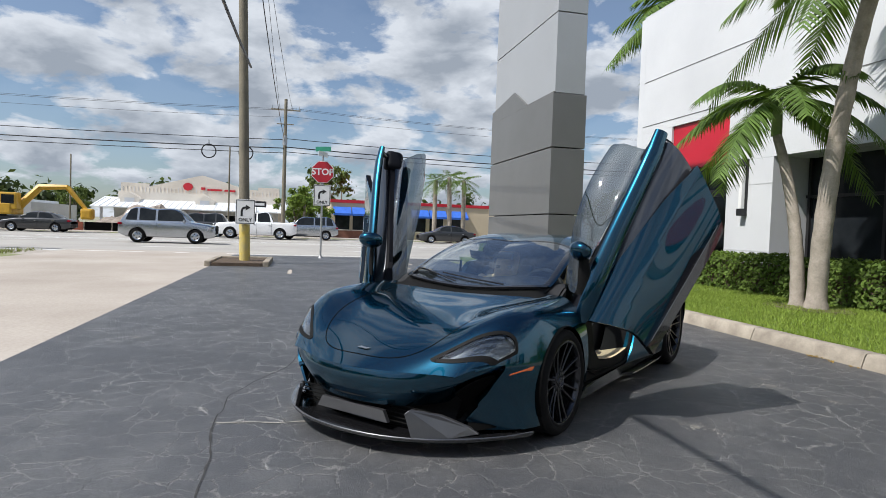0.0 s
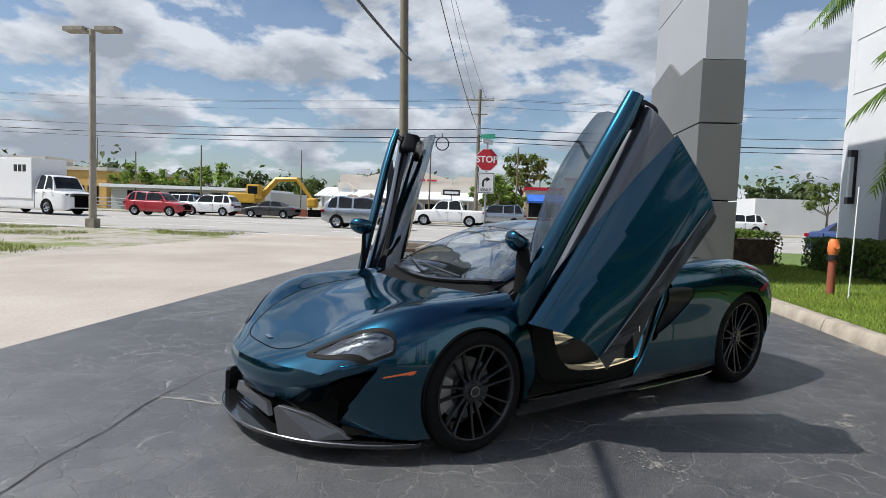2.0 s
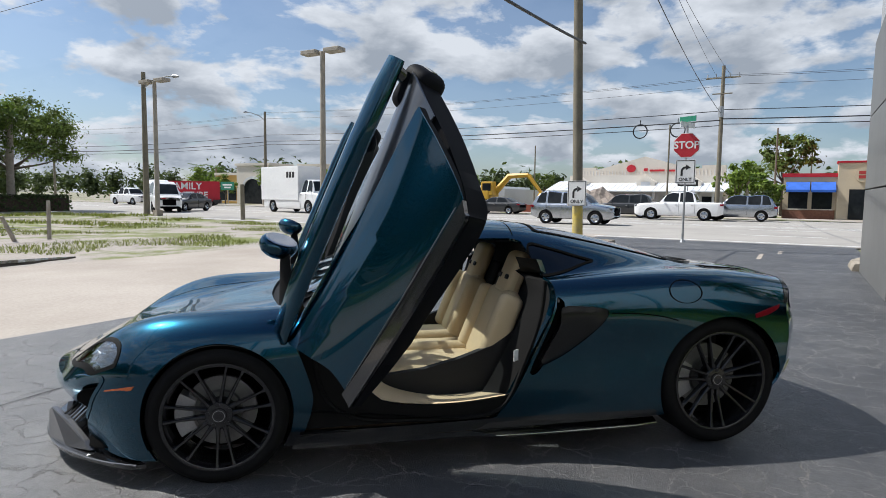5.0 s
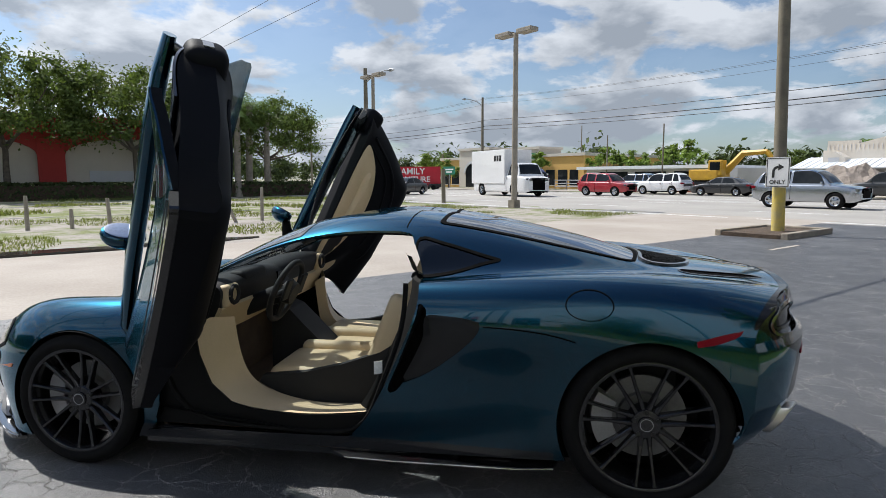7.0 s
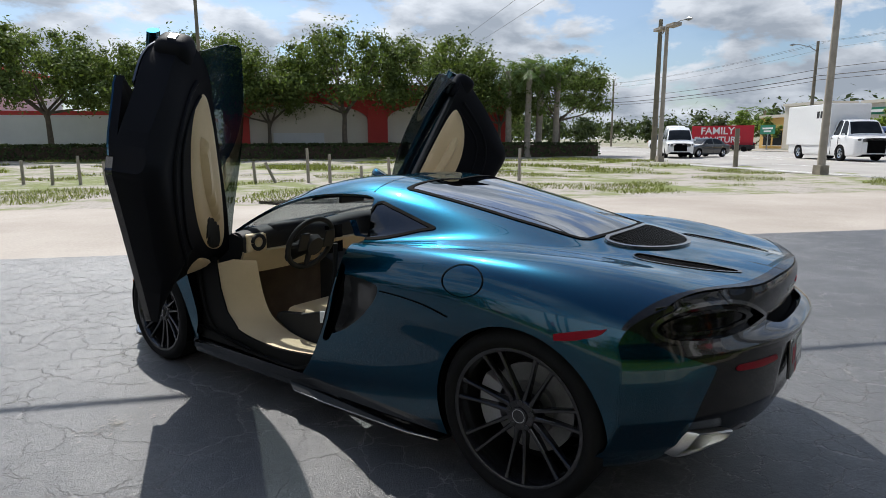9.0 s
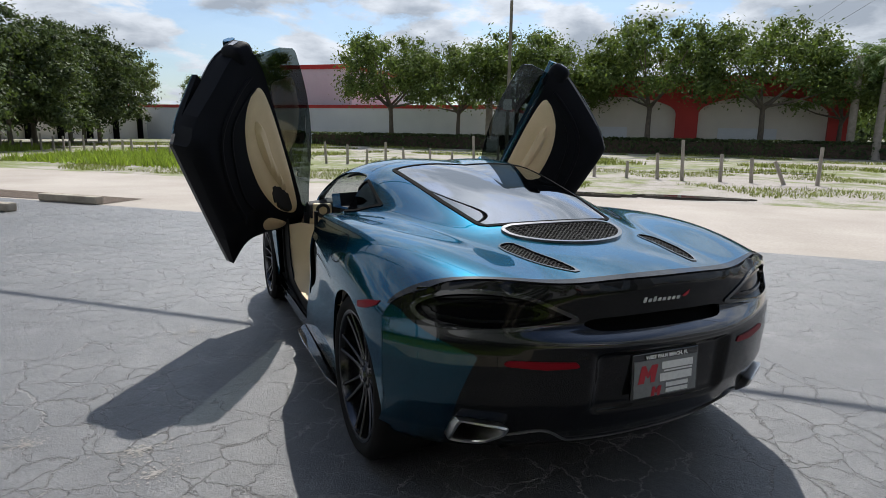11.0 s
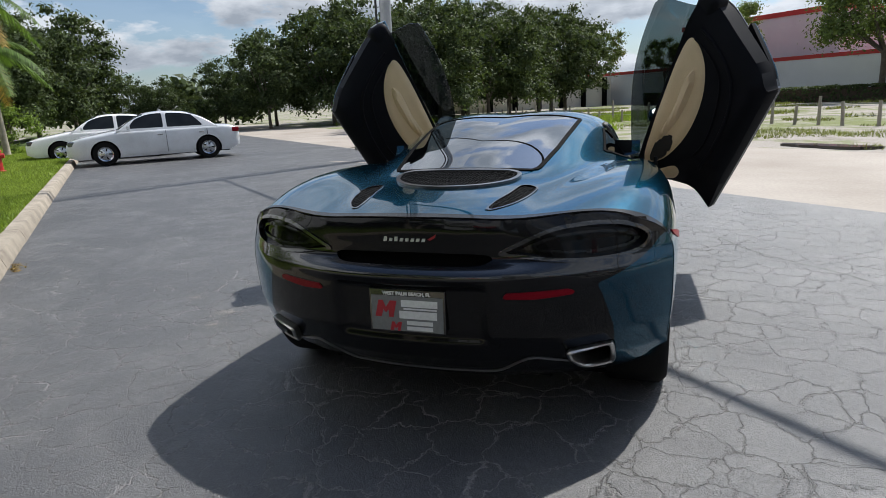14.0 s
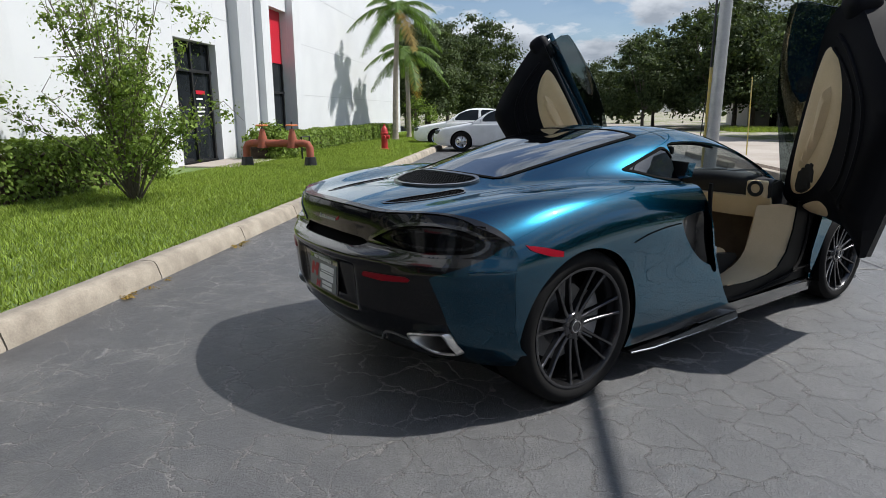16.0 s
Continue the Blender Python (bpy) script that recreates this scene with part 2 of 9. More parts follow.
ASPHALT, GROUND = asphalt_mat(), ground_mat()
LANE = mat("lane_concrete", (0.385, 0.34, 0.295), (0.29, 0.25, 0.21), 0.85, scale=0.35, fine=25, bump=0.25)
ROAD = mat("road_concrete", (0.36, 0.34, 0.31), (0.28, 0.265, 0.245), 0.85, scale=0.25, fine=18, bump=0.2)
KERB = mat("kerb_concrete", (0.36, 0.315, 0.25), (0.20, 0.17, 0.135), 0.9, scale=3.2, fine=70, bump=0.5, dist=0.006, each=0.1)
SOIL = mat("mulch", (0.11, 0.075, 0.05), (0.05, 0.035, 0.025), 0.95, scale=9, fine=60, bump=0.9, dist=0.02)
TURF = mat("turf_soil", (0.085, 0.14, 0.03), (0.13, 0.185, 0.05), 0.9, scale=1.5, fine=80, bump=0.6, dist=0.02)
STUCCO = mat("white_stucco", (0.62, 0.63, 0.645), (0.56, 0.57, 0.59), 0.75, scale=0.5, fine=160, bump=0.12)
# white stucco made greyer: painted shade on soffit and pilaster, plain grey elsewhere
STUCCO2 = mat("grey_and_shade_stucco", (0.50, 0.51, 0.53), (0.45, 0.46, 0.48), 0.75, scale=0.5, fine=160, bump=0.12)
RED = mat("red_panel", (0.52, 0.012, 0.03), (0.44, 0.01, 0.025), 0.45, scale=0.6, fine=90, bump=0.03)
REDWALL = mat("red_stucco", (0.46, 0.045, 0.04), (0.38, 0.04, 0.035), 0.8, scale=0.4, fine=60)
CREAM = mat("cream_stucco", (0.66, 0.61, 0.54), (0.58, 0.53, 0.46), 0.85, scale=0.3, fine=60)
YELLOW = mat("ochre_stucco", (0.68, 0.42, 0.13), (0.6, 0.37, 0.12), 0.85, scale=0.3, fine=60)
BEIGE = mat("beige_wall", (0.60, 0.50, 0.36), (0.52, 0.43, 0.31), 0.85, scale=0.4, fine=60)
PYLON_D = mat("dark_grey_panel", (0.17, 0.17, 0.165), (0.145, 0.145, 0.14), 0.45, scale=0.4, fine=220, bump=0.03, metal=0.25)
PYLON_L = mat("light_grey_panel", (0.40, 0.41, 0.42), (0.36, 0.37, 0.38), 0.45, scale=0.4, fine=220, bump=0.03, metal=0.25)
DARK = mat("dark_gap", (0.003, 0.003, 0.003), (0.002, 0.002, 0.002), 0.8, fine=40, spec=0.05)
BLACKM = mat("black_metal", (0.02, 0.02, 0.022), (0.03, 0.03, 0.03), 0.4, metal=0.3, fine=90, bump=0.05)
GREYM = mat("galvanised_steel", (0.42, 0.43, 0.44), (0.34, 0.35, 0.36), 0.45, metal=0.7, scale=4, fine=60, bump=0.05)
TANPOLE = mat("weathered_lamp_pole", (0.36, 0.32, 0.27), (0.27, 0.24, 0.20), 0.8, scale=3, fine=40, bump=0.2)
WOOD = mat("weathered_pole_wood", (0.21, 0.185, 0.135), (0.145, 0.13, 0.10), 0.9, scale=2.5, fine=34, bump=0.5, dist=0.01)
WOODY = mat("yellow_painted_wood", (0.62, 0.47, 0.10), (0.42, 0.36, 0.18), 0.8, scale=5, fine=34, bump=0.4, dist=0.01)
SIGNW = mat("white_sign_sheet", (0.80, 0.80, 0.79), (0.72, 0.72, 0.71), 0.5, scale=3, fine=80, bump=0.03)
SIGNR = mat("red_sign_sheet", (0.50, 0.02, 0.035), (0.43, 0.018, 0.03), 0.45, scale=3, fine=80, bump=0.03)
SIGNK = mat("black_sign_ink", (0.015, 0.015, 0.015), None, 0.6, fine=80, bump=0.0)
SIGNG = mat("green_sign_sheet", (0.01, 0.20, 0.12), None, 0.5, fine=80, bump=0.02)
BLUECLOTH = mat("blue_awning_cloth", (0.03, 0.13, 0.55), (0.02, 0.10, 0.42), 0.8, fine=60)
WHITEROOF = mat("white_metal_roof", (0.80, 0.83, 0.85), (0.70, 0.73, 0.76), 0.4, scale=0.8, fine=30, bump=0.05)
MACHINE = mat("yellow_machine_paint", (0.62, 0.36, 0.03), (0.5, 0.28, 0.03), 0.5, fine=50)
HYDRANT = mat("red_cast_iron", (0.50, 0.025, 0.025), (0.36, 0.02, 0.02), 0.5, scale=12, fine=90, bump=0.25)
RUST = mat("rusty_red_pipe", (0.30, 0.07, 0.035), (0.20, 0.06, 0.035), 0.75, scale=9, fine=90, bump=0.4)
ORANGE = mat("orange_cap_paint", (0.72, 0.20, 0.05), (0.6, 0.16, 0.05), 0.6, scale=9, fine=90, bump=0.2)
PUDDLE = mat("standing_water", (0.05, 0.045, 0.04), None, 0.05, fine=6, bump=0.02)
BARK = mat("grey_bark", (0.16, 0.13, 0.10), (0.09, 0.075, 0.06), 0.95, scale=5, fine=30, bump=0.9, dist=0.02)
PALMBARK = mat("palm_trunk", (0.36, 0.31, 0.26), (0.24, 0.21, 0.17), 0.9, scale=5, fine=35, bump=0.6, dist=0.012)
CROWNSHAFT = mat("green_crownshaft", (0.14, 0.22, 0.06), (0.20, 0.26, 0.09), 0.5, scale=6, fine=40)
LEAF = leaf_mat("oak_leaf", (0.082, 0.122, 0.036), (0.148, 0.192, 0.058))
LEAFD = leaf_mat("dark_leaf", (0.045, 0.068, 0.028), (0.085, 0.110, 0.048))
LEAFY = leaf_mat("pale_leaf", (0.12, 0.19, 0.035), (0.19, 0.25, 0.06))
HEDGELEAF = leaf_mat("hedge_leaf", (0.06, 0.11, 0.02), (0.13, 0.18, 0.04))
FROND = leaf_mat("palm_leaf", (0.07, 0.13, 0.03), (0.12, 0.18, 0.045), 0.4)
FRONDO = leaf_mat("dying_palm_leaf", (0.30, 0.17, 0.05), (0.20, 0.17, 0.06), 0.6)
GRASS = leaf_mat("grass_blade", (0.17, 0.245, 0.040), (0.26, 0.325, 0.070), 0.5, 0.3)
WEED = leaf_mat("weed_blade", (0.135, 0.165, 0.052), (0.21, 0.225, 0.085), 0.6, 0.3)
CARPET = mat("brown_carpet", (0.20, 0.14, 0.09), (0.15, 0.105, 0.07), 0.95, scale=8, fine=300, bump=0.4)
# car
PAINT = paint_mat("teal_metallic_paint", (0.0032, 0.047, 0.083))
CARBLACK = mat("gloss_black_trim", (0.008, 0.008, 0.009), None, 0.22, coat=1.0, fine=300, bump=0.0)
SATIN = mat("dark_bumper", (0.007, 0.007, 0.008), (0.006, 0.006, 0.0065), 0.22, fine=500, bump=0.0, coat=0.4, spec=0.1)
SCOOPGREY = mat("dark_scoop_panel", (0.012, 0.012, 0.013), (0.009, 0.0095, 0.010), 0.34, scale=3, fine=500, bump=0.02, coat=0.35, spec=0.2)
DOORGREY = mat("grey_door_panel", (0.085, 0.088, 0.098), (0.070, 0.073, 0.082), 0.32, metal=0.75, scale=3, fine=500, bump=0.02, coat=1.0)
CARBON = mat("satin_grey_composite", (0.10, 0.10, 0.105), (0.08, 0.08, 0.085), 0.30, metal=0.6, scale=3, fine=600, bump=0.05, coat=0.8)
RUBBER = mat("tyre_rubber", (0.006, 0.006, 0.0065), (0.010, 0.0097, 0.0095), 0.8, scale=8, fine=120, bump=0.2, spec=0.12)
RIM = mat("dark_grey_alloy", (0.06, 0.06, 0.064), (0.05, 0.05, 0.054), 0.22, metal=0.85, scale=6, fine=300, bump=0.0)
DISC = mat("brake_steel", (0.20, 0.20, 0.20), (0.15, 0.15, 0.15), 0.45, metal=0.9, scale=12, fine=200, bump=0.1)
CALIPER = mat("silver_caliper", (0.42, 0.42, 0.43), None, 0.4, metal=0.6, fine=100, bump=0.05)
SCRIPT = mat("satin_script", (0.62, 0.62, 0.60), None, 0.45, metal=0.3, fine=100, bump=0.0)
TIPMETAL = mat("brushed_tip_metal", (0.66, 0.65, 0.63), (0.58, 0.57, 0.56), 0.34, metal=1.0, scale=9, fine=200, bump=0.03)
CHROME = mat("polished_metal", (0.62, 0.62, 0.63), None, 0.18, metal=1.0, fine=100, bump=0.0)
TAN = mat("tan_leather", (0.66, 0.52, 0.33), (0.59, 0.46, 0.28), 0.6, scale=4, fine=220, bump=0.25, dist=0.002)
LEATHER = mat("black_leather", (0.018, 0.018, 0.019), (0.020, 0.020, 0.021), 0.65, spec=0.25, scale=5, fine=260, bump=0.3, dist=0.002)
CLOTHK = mat("black_lining", (0.0035, 0.004, 0.006), (0.006, 0.0065, 0.0095), 0.6, scale=3, fine=200, bump=0.1, spec=0.10)
MESHK = mat("black_mesh", (0.007, 0.007, 0.007), None, 0.6, fine=90, spec=0.12, bump=0.0)
GLASS = glass("clear_car_glass", (0.86, 0.90, 0.90), 0.15)
LAMPGLASS = glass("lamp_lens_glass", (0.92, 0.94, 0.95), 0.04)
GLASSD = glass("privacy_glass", (0.20, 0.22, 0.24), 0.24)
GLASSQ = glass("dark_quarter_glass", (0.10, 0.11, 0.12), 0.05)
GLASSDOOR = glass("grey_door_glass", (0.36, 0.40, 0.40), 0.08)
WINDOW = mat("dark_window", (0.012, 0.015, 0.018), (0.02, 0.023, 0.026), 0.08, fine=2, bump=0.0, coat=0.0, spec=0.2)
LENS = mat("clear_lamp_lens", (0.16, 0.17, 0.18), (0.10, 0.11, 0.12), 0.1, metal=0.5, scale=20, fine=90, coat=1.0, bump=0.0)
LAMPGREY = mat("lamp_housing", (0.13, 0.135, 0.14), (0.06, 0.062, 0.066), 0.30, metal=0.8, scale=14, fine=60, bump=0.2, dist=0.003)
LENSK = mat("smoked_lamp_lens", (0.003, 0.003, 0.0035), None, 0.10, spec=0.16, coat=0.0, bump=0.0)
AMBER = mat("amber_reflector", (0.62, 0.12, 0.02), None, 0.25, coat=1.0, fine=200, bump=0.1)
REDREF = mat("red_reflector", (0.22, 0.003, 0.012), None, 0.35, spec=0.12, coat=0.0, fine=200, bump=0.1)
PLATE = mat("plate_grey", (0.20, 0.205, 0.21), (0.16, 0.165, 0.17), 0.5, fine=60, bump=0.0)
PLATER = mat("plate_red", (0.42, 0.02, 0.035), None, 0.5, bump=0.0)
PLATEW = mat("plate_white", (0.80, 0.80, 0.80), None, 0.5, bump=0.0)
CARWHITE = paint_mat("white_car_paint", (0.78, 0.78, 0.78), False)
CARPEARL = mat("silver_white_paint", (0.66, 0.68, 0.71), None, 0.3, metal=0.05, coat=1.0, bump=0.0)
CARBLK = paint_mat("black_car_paint", (0.015, 0.016, 0.018), False)
CARSILVER = paint_mat("silver_car_paint", (0.42, 0.44, 0.47))
CARRED = paint_mat("red_car_paint", (0.36, 0.02, 0.03), False)
CARBLUE = paint_mat("navy_car_paint", (0.02, 0.04, 0.14), False)

# ---- tools for building ----
LOT = Matrix.Rotation(math.atan2(-0.678, 0.735), 4, "Z")   # x runs along the kerb, y towards the showroom


def lot(s, n, z=0.0):
    return LOT @ Vector((s, n, z))


def mesh_ob(name, me, material, parent=None, label="", m=None):
    ob = new(name, me)
    if material is not None and not me.materials:
        me.materials.append(material)
    if parent is not None:
        ob.parent = parent
    if m is not None:
        ob.matrix_basis = m
    if label:
        tagged(ob, label)
    return ob


def part(name, bm, material, parent=None, label="", m=None, smooth=False):
    me = bpy.data.meshes.new(name)
    bmesh.ops.recalc_face_normals(bm, faces=bm.faces)
    bm.to_mesh(me)
    bm.free()
    if smooth:
        me.polygons.foreach_set("use_smooth", [True] * len(me.polygons))
        me.set_sharp_from_angle(angle=radians(40))
    return mesh_ob(name, me, material, parent, label, m)


def raw(name, verts, faces, material, parent=None, label="", m=None, smooth=False):
    me = bpy.data.meshes.new(name)
    me.from_pydata([tuple(map(float, v)) for v in verts], [], [tuple(map(int, q)) for q in faces])
    if smooth:
        me.polygons.foreach_set("use_smooth", [True] * len(me.polygons))
        me.set_sharp_from_angle(angle=radians(40))
    return mesh_ob(name, me, material, parent, label, m)


def thing(name, label, category, m=None, group="", kind=""):
    ob = new(name)
    ob.empty_display_size = 0.1
    if m is not None:
        ob.matrix_basis = m
    return tagged(ob, label, category, group, kind)


def box(bm, x0, x1, y0, y1, z0, z1, bevel=0.0):
    r = bmesh.ops.create_cube(bm, size=1.0, matrix=Matrix.LocRotScale(((x0 + x1) / 2, (y0 + y1) / 2, (z0 + z1) / 2), None, (x1 - x0, y1 - y0, z1 - z0)))
    if bevel:
        es = list({e for v in r["verts"] for e in v.link_edges})
        bmesh.ops.bevel(bm, geom=es, offset=bevel, segments=2, affect="EDGES", profile=0.6)
    return bm


def boxed(name, x0, x1, y0, y1, z0, z1, material, parent=None, label="", m=None, bevel=0.0):
    return part(name, box(bmesh.new(), x0, x1, y0, y1, z0, z1, bevel), material, parent, label, m)


def tube(bm, pts, radii, sides=10, caps=True):
    """A round bar along points, with a radius for each."""
    rings, prev = [], None
    pts = [Vector(p) for p in pts]
    if isinstance(radii, (int, float)):
        radii = [radii] * len(pts)
    for k, p in enumerate(pts):
        d = (pts[min(k + 1, len(pts) - 1)] - pts[max(k - 1, 0)]).normalized()
        a = prev - d * prev.dot(d) if prev is not None else d.orthogonal()
        a.normalize()
        prev, b = a, d.cross(a)
        rings.append([bm.verts.new(p + (a * math.cos(t) + b * math.sin(t)) * radii[k]) for t in (2 * math.pi * i / sides for i in range(sides))])
    for r0, r1 in zip(rings, rings[1:]):
        for i in range(sides):
            bm.faces.new((r0[i], r0[(i + 1) % sides], r1[(i + 1) % sides], r1[i]))
    if caps:
        bm.faces.new(rings[0][::-1])
        bm.faces.new(rings[-1])
    return bm


def bar(name, pts, radii, material, parent=None, label="", m=None, sides=10):
    return part(name, tube(bmesh.new(), pts, radii, sides), material, parent, label, m, smooth=True)


def turned(bm, profile, sides=32, axis="X", closed=False):
    """A body turned about an axis; profile: pairs of place along the axis and radius."""
    rings = []
    for a, r in profile:
        ring = []
        for i in range(sides):
            t = 2 * math.pi * i / sides
            p = {"X": (a, r * math.cos(t), r * math.sin(t)), "Y": (r * math.cos(t), a, r * math.sin(t)), "Z": (r * math.cos(t), r * math.sin(t), a)}[axis]
            ring.append(bm.verts.new(p))
        rings.append(ring)
    pairs = list(zip(rings, rings[1:])) + ([(rings[-1], rings[0])] if closed else [])
    for r0, r1 in pairs:
        for i in range(sides):
            bm.faces.new((r0[i], r0[(i + 1) % sides], r1[(i + 1) % sides], r1[i]))
    return bm


def prism(bm, outline, a, b, axis="X"):
    """An outline of pairs, drawn out along an axis from a to b."""
    def at(p, k):
        return {"X": (k, p[0], p[1]), "Y": (p[0], k, p[1]), "Z": (p[0], p[1], k)}[axis]
    v0, v1 = [bm.verts.new(at(p, a)) for p in outline], [bm.verts.new(at(p, b)) for p in outline]
    bm.faces.new(v0[::-1])
    bm.faces.new(v1)
    for i in range(len(outline)):
        j = (i + 1) % len(outline)
        bm.faces.new((v0[i], v0[j], v1[j], v1[i]))
    return bm


def text_mesh(words, size, depth=0.004, bold=0.0, shear=0.0):
    """Raised lettering in the built-in font as a plain mesh, centred, in the x-y plane."""
    cu = bpy.data.curves.new("lettering", "FONT")
    cu.body, cu.size, cu.extrude, cu.offset, cu.shear = words, size, depth, bold, shear
    cu.align_x, cu.align_y = "CENTER", "CENTER"
    cu.resolution_u = 3
    ob = bpy.data.objects.new("lettering", cu)
    scene.collection.objects.link(ob)
    me = bpy.data.meshes.new_from_object(ob.evaluated_get(bpy.context.evaluated_depsgraph_get()))
    bpy.data.objects.remove(ob)
    bpy.data.curves.remove(cu)
    me.materials.clear()
    return me


def spline(pts, knots):
    """Natural cubic curve through points at the given knots, as a function of an array."""
    p, k = np.array(pts, float), np.array(knots, float)
    n, h = len(k), np.diff(k)
    a, r = np.zeros((n, n)), np.zeros((n, p.shape[1]))
    a[0, 0] = a[-1, -1] = 1
    for i in range(1, n - 1):
        a[i, i - 1:i + 2] = h[i - 1], 2 * (h[i - 1] + h[i]), h[i]
        r[i] = 6 * ((p[i + 1] - p[i]) / h[i] - (p[i] - p[i - 1]) / h[i - 1])
    s = np.linalg.solve(a, r)

    def at(u):
        u = np.asarray(u, float)
        i = np.clip(np.searchsorted(k, u) - 1, 0, n - 2)
        t, hh = (u - k[i])[:, None], h[i][:, None]
        return p[i] + t * ((p[i + 1] - p[i]) / hh - hh * (2 * s[i] + s[i + 1]) / 6) + t * t * s[i] / 2 + t ** 3 * (s[i + 1] - s[i]) / (6 * hh)
    return at

# ---- ground, road, lot ----
def sheet(name, x0, x1, y0, y1, z, material, label, category, step=0.0, rough=0.0):
    """A level sheet in the lot's axes with a gently uneven top."""
    nx = max(1, int((x1 - x0) / step)) if step else 1
    ny = max(1, int((y1 - y0) / step)) if step else 1
    xs, ys = np.linspace(x0, x1, nx + 1), np.linspace(y0, y1, ny + 1)
    verts = [(x, y, z + (rough * noise.noise((x * 0.6, y * 0.6, z)) if rough else 0.0)) for y in ys for x in xs]
    faces = [(j * (nx + 1) + i, j * (nx + 1) + i + 1, (j + 1) * (nx + 1) + i + 1, (j + 1) * (nx + 1) + i) for j in range(ny) for i in range(nx)]
    return tagged(raw(name, verts, faces, material, m=LOT, smooth=bool(step)), label, category, kind="structure")


sheet("ground", -2500, 2500, -2500, 2500, -0.06, GROUND, "pale sandy ground with thin dry grass", "ground")
sheet("pavement", -18.6, 60, -4.35, 3.5, 0.0, ASPHALT, "dark sealed asphalt of the parking lot with pale cracks", "asphalt")
sheet("lane", -20.2, 90, -10.2, -4.35, -0.006, LANE, "pale worn concrete side lane", "lane", 0.6, 0.012)
sheet("road", -46, -18.6, -400, 400, -0.012, ROAD, "wide pale concrete main road", "road")
sheet("verge", -20.5, 90, -46, -10.2, -0.02, GROUND, "sandy open lot with patches of thin grass", "ground", 0.5, 0.05)
sheet("far_pavement", -49, -46, -400, 400, 0.10, LANE, "raised pale concrete pavement across the road", "pavement")
sheet("far_kerb", -46.0, -45.85, -400, 400, 0.09, KERB, "pale concrete kerb across the road", "kerb")

bm = bmesh.new()
for k in range(-30, 30):
    for s0 in (-24.0, -29.5, -37.0, -41.5):
        box(bm, s0 - 0.06, s0 + 0.06, k * 9.0, k * 9.0 + 3.0, -0.011, -0.006)
for s0 in (-19.3, -32.4, -33.6, -45.3):
    box(bm, s0 - 0.07, s0 + 0.07, -300, 300, -0.011, -0.006)
tagged(part("lane_marking", bm, SIGNW, m=LOT), "worn white lane lines painted on the road", "road marking", kind="structure")

# faded white bars of old parking marks on the asphalt
bm = bmesh.new()
for s0, n0, s1, n1 in ((-11.5, -2.2, -10.2, -2.2), (-14.2, 1.2, -12.6, 1.2), (-15.5, 1.6, -14.6, 1.6), (9.0, -3.3, 11.4, -2.3)):
    a = Vector((s1 - s0, n1 - n0, 0)).normalized()
    b = Vector((-a.y, a.x, 0)) * 0.05
    vs = [bm.verts.new(Vector(p) + q) for p, q in (((s0, n0, 0.004), b), ((s1, n1, 0.004), b), ((s1, n1, 0.004), -b), ((s0, n0, 0.004), -b))]
    bm.faces.new(vs)
tagged(part("parking_mark", bm, LANE, m=LOT), "faded white paint marks on the asphalt", "road marking", kind="structure")

# tar-filled dark seams and the big cracks beside the car
def crack_line(name, pts, width, material, label):
    bm2 = bmesh.new()
    prev = None
    for k in range(len(pts) - 1):
        a, b = Vector((*pts[k], 0)), Vector((*pts[k + 1], 0))
        n_ = max(2, int((b - a).length / 0.05))
        side = (b - a).normalized().cross(Vector((0, 0, 1)))
        for i in range(n_ + (k == len(pts) - 2)):
            p = a.lerp(b, i / n_)
            p += side * 0.05 * noise.noise((p.x * 4, p.y * 4, 3))
            w = width * (0.35 + 0.9 * abs(noise.noise((p.x * 9, p.y * 9, 7))))
            v0, v1 = bm2.verts.new((p.x + side.x * w, p.y + side.y * w, 0.004)), bm2.verts.new((p.x - side.x * w, p.y - side.y * w, 0.004))
            if prev:
                bm2.faces.new((prev[0], v0, v1, prev[1]))
            prev = (v0, v1)
    return tagged(part(name, bm2, material), label, "crack", kind="structure")


CRACKDUST = mat("crack_dust", (0.34, 0.32, 0.29), (0.20, 0.19, 0.17), 0.95, scale=6, fine=70, bump=0.5)
CRACKDARK = mat("crack_gap", (0.018, 0.018, 0.018), (0.06, 0.058, 0.055), 0.95, scale=14, fine=60, bump=0.4)
crack_line("asphalt_crack", [(0.9, -4.1), (0.45, -3.6), (-0.05, -3.15), (-0.55, -2.75), (-0.95, -2.45)], 0.009, CRACKDARK, "dark open crack across the asphalt")
crack_line("dusty_crack", [(-0.85, -2.55), (-0.55, -2.3), (-0.2, -2.0)], 0.016, CRACKDUST, "crack in the asphalt filled with pale dust")
crack_line("dusty_crack", [(-0.95, -2.45), (-1.35, -1.95), (-1.6, -1.3), (-2.3, -0.4)], 0.006, CRACKDARK, "thin dark crack in the asphalt")

